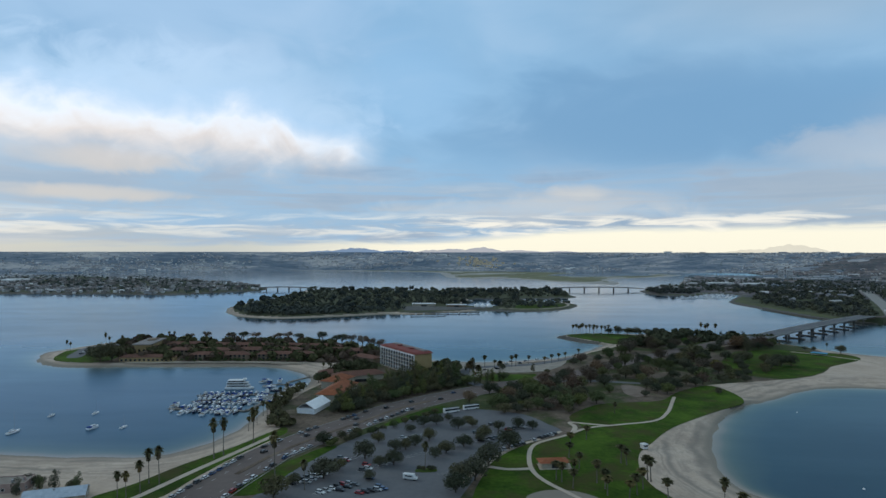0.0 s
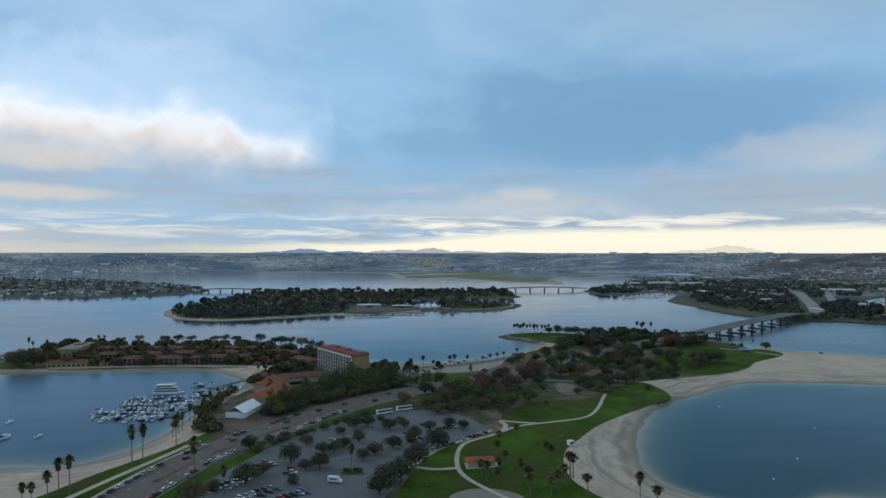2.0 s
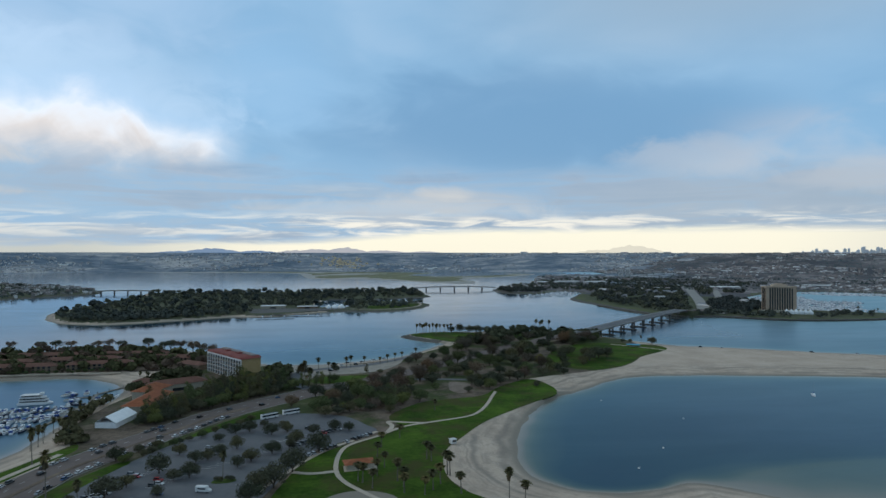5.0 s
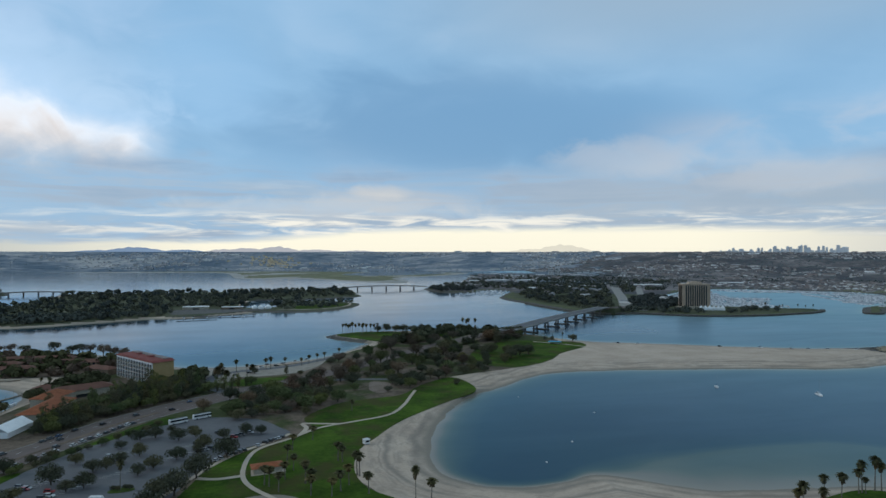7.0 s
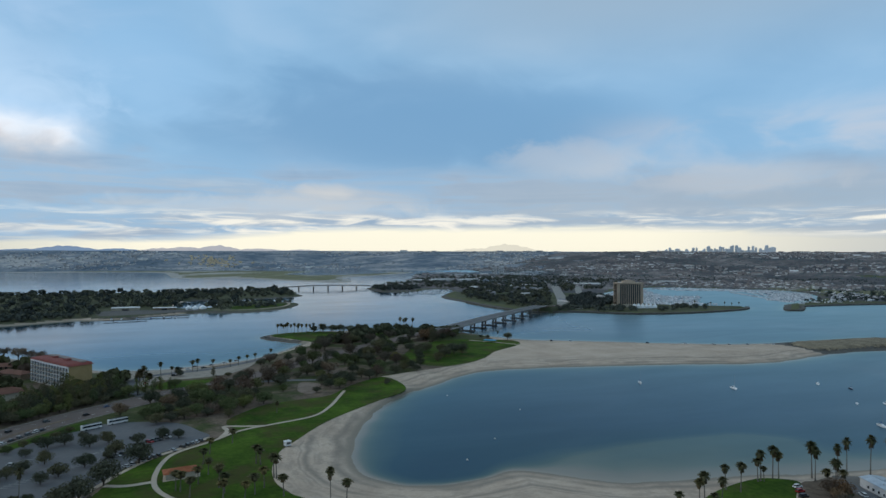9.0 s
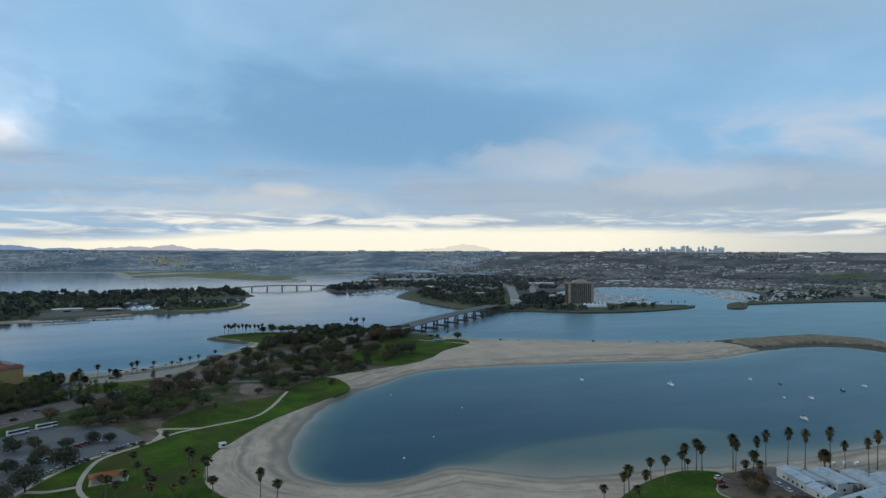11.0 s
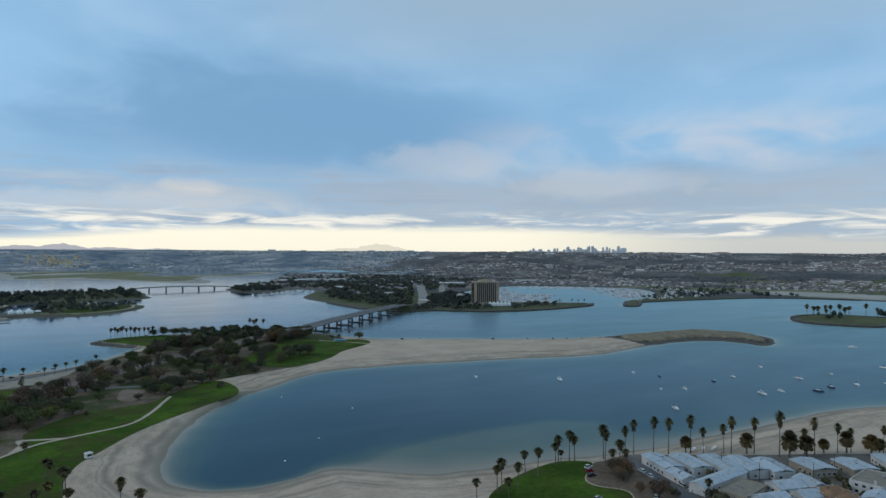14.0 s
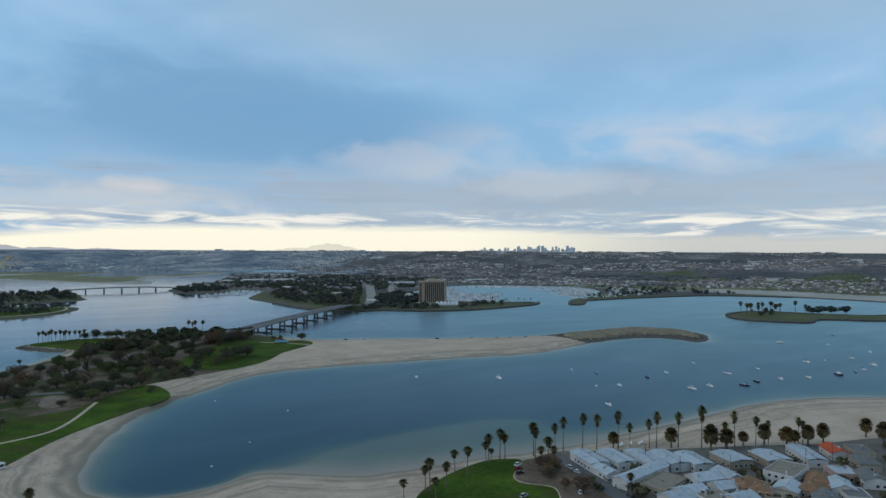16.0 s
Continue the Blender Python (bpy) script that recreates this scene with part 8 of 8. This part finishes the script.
POINT_WALL = island_vary("point_house_walls", [(0.0, (0.17, 0.155, 0.145)), (0.5, (0.30, 0.275, 0.255)), (0.85, (0.44, 0.425, 0.41)), (1.0, (0.66, 0.65, 0.64))], 20)
POINT_ROOF = island_vary("point_house_roofs", [(0.0, (0.10, 0.095, 0.098)), (0.45, (0.16, 0.145, 0.14)), (0.75, (0.23, 0.18, 0.16)), (1.0, (0.42, 0.42, 0.43))], 20)
houses("point_houses", [(x, y, 4.0, far_rnd.uniform(8, 15), far_rnd.uniform(7, 10), far_rnd.uniform(3, 6.5), far_rnd.uniform(0, 3.14)) for x, y in zip(cx[ok][:900], cy[ok][:900])], POINT_WALL, POINT_ROOF, "houses along the shore of the far point")
ix, iy = far_rnd.uniform(660, 1300, 300), far_rnd.uniform(1000, 1900, 300)
houses("shore_sheds", [(x, y, 3.0, far_rnd.uniform(14, 40), far_rnd.uniform(10, 16), far_rnd.uniform(4, 7), far_rnd.uniform(0, 3.14)) for x, y in zip(ix, iy) if 1150 < y and x > 800 and abs((x - 700) * 0.83 - (y - 1040) * 0.56) > 30 and terrain(np.array([x]), np.array([y]))[0][0] > 2][:20], FAR_WALL, FAR_ROOF, "low sheds among the trees behind the bridge")

# houses on the hillside, a patch of sunlight put into their ochre colours
gx, gy = far_rnd.normal(265, 85, 75), far_rnd.normal(4330, 80, 75)
gh, _ = terrain(gx, gy)
houses("hillside_houses", [(x, y, z, far_rnd.uniform(10, 24), 10, far_rnd.uniform(4, 8), far_rnd.uniform(0, 3.14)) for x, y, z in zip(gx, gy, gh)], mottled("sunlit_tint_walls", (0.58, 0.46, 0.30), (0.72, 0.59, 0.42), 40, 0.9), mottled("sunlit_tint_roofs", (0.36, 0.28, 0.18), (0.48, 0.38, 0.25), 40, 0.9), "far hillside houses in the ochre of a sunlit patch")
# big sheds and white roofs that stand out
for x, y, L, W, H, a in ((960, 2180, 90, 25, 8, -0.1), (1060, 2150, 80, 26, 8, -0.05), (870, 2190, 40, 22, 7, 0.1), (1330, 1780, 90, 16, 5, -0.5), (1700, 1800, 100, 18, 5, -0.5)):
    make_pavilion(x, y, L, W, H, math.degrees(a), "long white-roofed hall on the far shore", WHITE, FAR_WALL, 2.0, "exhibition_hall", "hall")
make_pavilion(-40, 1322, 48, 16, 5, 2, "white-roofed waterside hall on the island", WHITE, CREAM_WALL, 1.5, "waterside_hall", "hall")
make_pavilion(28, 1306, 40, 12, 4.0, -4, "long low waterside restaurant with a white roof", WHITE, WING_WALL, 1.2, "waterside_restaurant", "restaurant")
for x, y, w in ((70, 1298, 9), (82, 1294, 10), (96, 1300, 11)):
    t = thing("marquee", "white peaked marquee by the island shore", "tent", "marquees on the island", m=pose(x, y, 3.0, 0, 0, 12))
    bm = bmesh.new()
    prism(bm, [(-w / 2, -w / 2), (w / 2, -w / 2), (w / 2, w / 2), (-w / 2, w / 2)], 3.0, 8.0, 0.06)
    part("canopy", bm, TENT, t)
    bm = bmesh.new()
    box(bm, -w / 2 + 0.2, w / 2 - 0.2, -w / 2 + 0.2, w / 2 - 0.2, 0, 3.0)
    part("side_wall", bm, TENT, t)
plate("lawn_island", [(150, 1268), (180, 1264), (232, 1292), (262, 1345), (258, 1372), (205, 1352), (152, 1330)], TOP + 0.06, GRASS, "green lawn on the tip of the wooded island", "lawn")
ribbon("shore_path", [(112, 1272), (150, 1255), (180, 1252), (238, 1286), (268, 1345), (272, 1400)], 4.5, TOP + 0.1, PATHWAY, "pale path round the tip of the wooded island", "path")
plate("hall_terrace", [(-74, 1222), (-20, 1222), (24, 1232), (84, 1262), (108, 1286), (40, 1298), (-74, 1312)], TOP + 0.06, DARK_CONC, "dark decked terrace before the island halls", "terrace")
t = thing("pier", "long dark timber pier along the island shore", "pier")
for x0, y0, x1, y1 in ((-70, 1180, 70, 1186), (-20, 1186, -18, 1240), (-60, 1140, 5, 1150)):
    L, a = math.hypot(x1 - x0, y1 - y0), math.degrees(math.atan2(y1 - y0, x1 - x0))
    bm = bmesh.new()
    box(bm, 0, L, -2.0, 2.0, 1.4, 2.4)
    bmesh.ops.transform(bm, matrix=pose(x0, y0, 0, 0, 0, a), verts=bm.verts)
    part("walkway", bm, DARK_CONC, t)
    for d in np.arange(4, L, 12):
        bm = bmesh.new()
        ring_tube(bm, [(d, 1.6, -2), (d, 1.6, 3.4)], [0.35, 0.3], 6)
        bmesh.ops.transform(bm, matrix=pose(x0, y0, 0, 0, 0, a), verts=bm.verts)
        part("pile", bm, DARK_CONC, t)
for x, y, a in ((-50, 1170, 100), (-35, 1172, 80), (-12, 1174, 95), (10, 1174, 85), (30, 1177, 90), (48, 1178, 100)):
    copy_thing(boats_rnd.choice(FLEET), pose(x, y, 0.05, 0, 0, a))
make_bt = thing("apartment_tower", "pale slab of flats above the far trees", "apartment block", m=pose(1500, 2760, 8, 0, 0, -30))
for k, x in enumerate((-16, 16)):
    bm = bmesh.new()
    box(bm, x - 12, x + 12, -8, 8, -4, 30 + 4 * k)
    part("block", bm, WALL_WHITE, make_bt)
    bm = bmesh.new()
    for q in range(8):
        box(bm, x - 10, x + 10, -8.2, -7.9, 2 + q * 3.4, 2.9 + q * 3.4)
    part("window_band", bm, GLASS, make_bt)

# boats in the far marina: hulls, cabins and masts
v, f = [], []
mv, mf = [], []


def tiny_boat(x, y, a, L, base=0.0):
    ca, sa = math.cos(a), math.sin(a)
    to = lambda px, py, pz: (x + px * ca - py * sa, y + px * sa + py * ca, pz + base)
    b = len(v)
    W = L * 0.3
    v.extend([to(-L / 2, -W / 2, 0), to(L * 0.25, -W / 2, 0), to(L / 2, 0, 0), to(L * 0.25, W / 2, 0), to(-L / 2, W / 2, 0), to(-L / 2, -W / 2, 1.1), to(L * 0.25, -W / 2, 1.3), to(L / 2, 0, 1.6), to(L * 0.25, W / 2, 1.3), to(-L / 2, W / 2, 1.1)])
    f.extend([(b, b + 1, b + 6, b + 5), (b + 1, b + 2, b + 7, b + 6), (b + 2, b + 3, b + 8, b + 7), (b + 3, b + 4, b + 9, b + 8), (b + 4, b, b + 5, b + 9), (b + 5, b + 6, b + 7, b + 8, b + 9)])
    b = len(v)
    q = [(-L * 0.15, -W * 0.3), (L * 0.2, -W * 0.25), (L * 0.2, W * 0.25), (-L * 0.15, W * 0.3)]
    v.extend([to(px, py, 1.1) for px, py in q] + [to(px * 0.8, py * 0.8, 2.5) for px, py in q])
    f.extend([(b, b + 1, b + 5, b + 4), (b + 1, b + 2, b + 6, b + 5), (b + 2, b + 3, b + 7, b + 6), (b + 3, b, b + 4, b + 7), (b + 4, b + 5, b + 6, b + 7)])
    if far_rnd.rand() < 0.6:
        b = len(mv)
        mv.extend([to(-0.12, -0.12, 2), to(0.12, -0.12, 2), to(0, 0.14, 2), to(0, 0, L * 1.25)])
        mf.extend([(b, b + 1, b + 3), (b + 1, b + 2, b + 3), (b + 2, b, b + 3)])


for x0, y0, x1, y1 in ((1030, 1075, 1120, 1010), (1035, 1110, 1150, 1040), (1040, 1160, 1090, 1130), (1060, 1220, 1240, 1330), (1080, 1270, 1260, 1400), (1100, 1330, 1300, 1460), (1150, 1400, 1360, 1520), (1380, 1540, 1600, 1440), (1400, 1500, 1640, 1380),
                       (1420, 1460, 1650, 1330), (1640, 1280, 1520, 1120), (1600, 1300, 1470, 1130), (1560, 1320, 1430, 1120), (1500, 1330, 1390, 1100)):
    n_b = int(math.hypot(x1 - x0, y1 - y0) / 6)
    for k in range(n_b):
        if far_rnd.rand() < 0.85:
            q = (k + 0.5) / n_b
            tiny_boat(x0 + (x1 - x0) * q, y0 + (y1 - y0) * q + far_rnd.uniform(-2, 2), math.atan2(y1 - y0, x1 - x0) + 1.57 + (far_rnd.rand() < 0.5) * 3.14, far_rnd.uniform(8, 14))
for k in range(40):
    tiny_boat(far_rnd.uniform(640, 800), 1690 + far_rnd.uniform(-12, 60), far_rnd.uniform(0, 6), far_rnd.uniform(8, 13))
for poly, k_n in (([(1015, 1085), (1090, 1035), (1120, 1100), (1250, 1330), (1350, 1520), (1320, 1560), (1080, 1370), (1010, 1180)], 420), ([(1400, 1560), (1500, 1590), (1640, 1440), (1710, 1330), (1640, 1190), (1480, 1060), (1390, 1040), (1560, 1300), (1500, 1480)], 420)):
    for x, y, h, s in spots_in(poly, k_n, 8, 13, 2):
        tiny_boat(x, y, far_rnd.choice((0.6, 2.2, 3.8, 5.3)), h)
for poly, k_n in (([(1170, 1319), (1298, 1240), (1100, 1041), (988, 1075)], 260), ([(1340, 1085), (1350, 1008), (1493, 1013), (1703, 1170), (1644, 1273)], 260)):
    for x, y, h, s in spots_in(poly, k_n, 8, 13, 1, lambda px, py: terrain(px, py)[0] < -0.6):
        tiny_boat(x, y, far_rnd.choice((0.6, 2.2, 3.8, 5.3)), h)
for x, y, h, s in spots_in([(590, 1560), (720, 1570), (800, 1700), (740, 1740), (656, 1672), (600, 1650)], 90, 8, 13, 1, lambda px, py: terrain(px, py)[0] < -0.4):
    tiny_boat(x, y, far_rnd.choice((0.3, 1.9, 3.4, 5.0)), h)
for x, y, h, s in spots_in([(1185, 895), (1250, 930), (1320, 975), (1490, 1030), (1650, 1140), (1720, 1260), (1790, 1180), (1690, 1020), (1500, 940), (1300, 945)], 150, 7, 11, 4, lambda px, py: terrain(px, py)[0] > 2.5):
    tiny_boat(x, y, far_rnd.choice((0.6, 2.2, 3.8, 5.3)), h, 3.3)
joined("marina_boats", v, f, island_vary("far_boat_hulls", [(0.0, (0.14, 0.17, 0.22)), (0.2, (0.45, 0.48, 0.52)), (0.5, (0.70, 0.71, 0.73)), (1.0, (0.88, 0.88, 0.88))], 20), "crowded white boats in the far marina", "boats")
joined("marina_masts", mv, mf, STEEL, "thin masts over the far marina", "masts")

# ---- city skyline on the horizon ----
# raised pale base colours imitate the haze over the skyline
CITY = mottled("hazy_city_concrete", (0.70, 0.72, 0.75), (0.80, 0.81, 0.82), 60, 0.9, 5, vary=0.18)
CITY_GLASS = mottled("hazy_city_glass", (0.58, 0.61, 0.65), (0.66, 0.68, 0.71), 30, 0.6, 5)
sky_rnd = random.Random(9)
city = []
for k in range(58):
    b = -41.4 - 9.0 * (k + sky_rnd.uniform(0, 0.9)) / 58
    if -44.4 > b > -45.0 and sky_rnd.random() < 0.6:
        continue
    h = (11 + 29 * sky_rnd.random() ** 1.2) * (1.25 if b < -45 else 0.85)
    w = sky_rnd.uniform(9, 20)
    city.append((b, h, w))
city += [(-50.2, 36, 40), (-49.8, 30, 30), (-43.0, 26, 30)]
for b, h, w in city:
    x, y = CX - math.sin(math.radians(b)) * 4700, CY + math.cos(math.radians(b)) * 4700
    z = float(terrain(np.array([x]), np.array([y]))[0][0])
    top = 113 + h
    t = thing("skyscraper", "hazy grey city tower on the horizon", "skyscraper", "city skyline", m=pose(x, y, z - 2, 0, 0, b + sky_rnd.uniform(-15, 15)))
    bm = bmesh.new()
    box(bm, -w / 2, w / 2, -12, 12, 0, top - z)
    part("shaft", bm, CITY, t)
    bm = bmesh.new()
    for q in range(3):
        xx = -w * 0.36 + q * w * 0.28
        box(bm, xx, xx + w * 0.16, -12.3, -11.9, 2, (top - z) * 0.93)
    part("window_strip", bm, CITY_GLASS, t)
    bm = bmesh.new()
    prism(bm, [(-w * 0.3, -7), (w * 0.3, -7), (w * 0.3, 7), (-w * 0.3, 7)], top - z, top - z + sky_rnd.uniform(1.5, 5), 0.6)
    part("crown", bm, CITY, t)

# rocks round the jetty and the point
v, f = [], []
for line, n_r in ((JETTY_S, 900), (smooth(BAYSHORE)[45:75], 260)):
    i = far_rnd.randint(len(line) - 1, size=n_r)
    q = far_rnd.rand(n_r, 1)
    P = line[i] * (1 - q) + line[i + 1] * q + far_rnd.normal(size=(n_r, 2)) * 2.0
    Z = np.maximum(terrain(P[:, 0], P[:, 1])[0], 0.2) + 0.1
    for (px, py), z in zip(P, Z):
        s = far_rnd.uniform(0.5, 1.3)
        b = len(v)
        v += [(px + s * far_rnd.uniform(-1, 1), py + s * far_rnd.uniform(-1, 1), z + far_rnd.uniform(-0.5, 0.2)) for _ in range(4)] + [(px, py, z + s * 0.7)]
        f += [(b, b + 1, b + 4), (b + 1, b + 2, b + 4), (b + 2, b + 3, b + 4), (b + 3, b, b + 4)]
joined("riprap", v, f, ROCK, "dark riprap rocks along the jetty and point", "rocks")

# gardens: joined trees and shrubs of the resort, the point and the yards
GARDEN = [(-345, 650), (-300, 643), (-205, 648), (-140, 645), (-100, 630), (-70, 660), (-66, 700), (-140, 768), (-280, 790), (-370, 795), (-395, 760), (-365, 700)]
LEAF_GARDEN = leaves("garden_leaves", (0.040, 0.046, 0.028), (0.064, 0.070, 0.044), (0.098, 0.102, 0.064))
wood("garden_trees", spots_in(GARDEN, 215, 4.5, 11, 2), LEAF_GARDEN, "mixed garden trees and shrubs between the resort wings", 60)
wood("garden_trees", spots_in(GARDEN, 185, 4, 9.5, 2), LEAF_RUST, "rust-brown garden trees between the resort wings", 60)
wood("shore_shrubs", spots_in([(-116, 412), (-106, 397), (-94, 408), (-104, 420), (-113, 440), (-116, 490), (-112, 530), (-120, 520), (-124, 455)], 38, 3, 6.5, 0.5), LEAF_DARK, "dark shrubs and small trees between beach and tent", 60)
wood("roadside_shrubs", spots_in([(-54, 555), (-20, 556), (10, 570), (18, 600), (0, 640), (-14, 560), (-40, 545)], 26, 5, 9, 0.5) + spots_in([(-110, 540), (-95, 560), (-60, 575), (-60, 620), (-100, 625)], 45, 3, 8, 0.5), LEAF_GARDEN, "shrubs and young trees beside the road and marina", 60)
wood("point_trees", spots_in([(180, 715), (260, 745), (300, 800), (340, 850), (300, 872), (270, 840), (262, 790), (220, 760)], 40, 6, 12, 1) + spots_in([(335, 745), (385, 770), (430, 785), (395, 815), (350, 850), (320, 830), (310, 775)], 44, 6, 11, 1), LEAF_GARDEN, "trees on the point beside the bridge", 70)
wood("yard_trees", spots_in([(340, 200), (352, 180), (395, 140), (440, 125), (520, 95), (500, 60), (400, 65), (350, 100), (330, 140)], 70, 2.5, 5, 0.5) + spots_in([(-300, 280), (-190, 288), (-168, 272), (-140, 270), (-150, 250), (-300, 250)], 40, 3, 7, 0.5), LEAF_DARK, "small trees in the yards of the houses", 50)
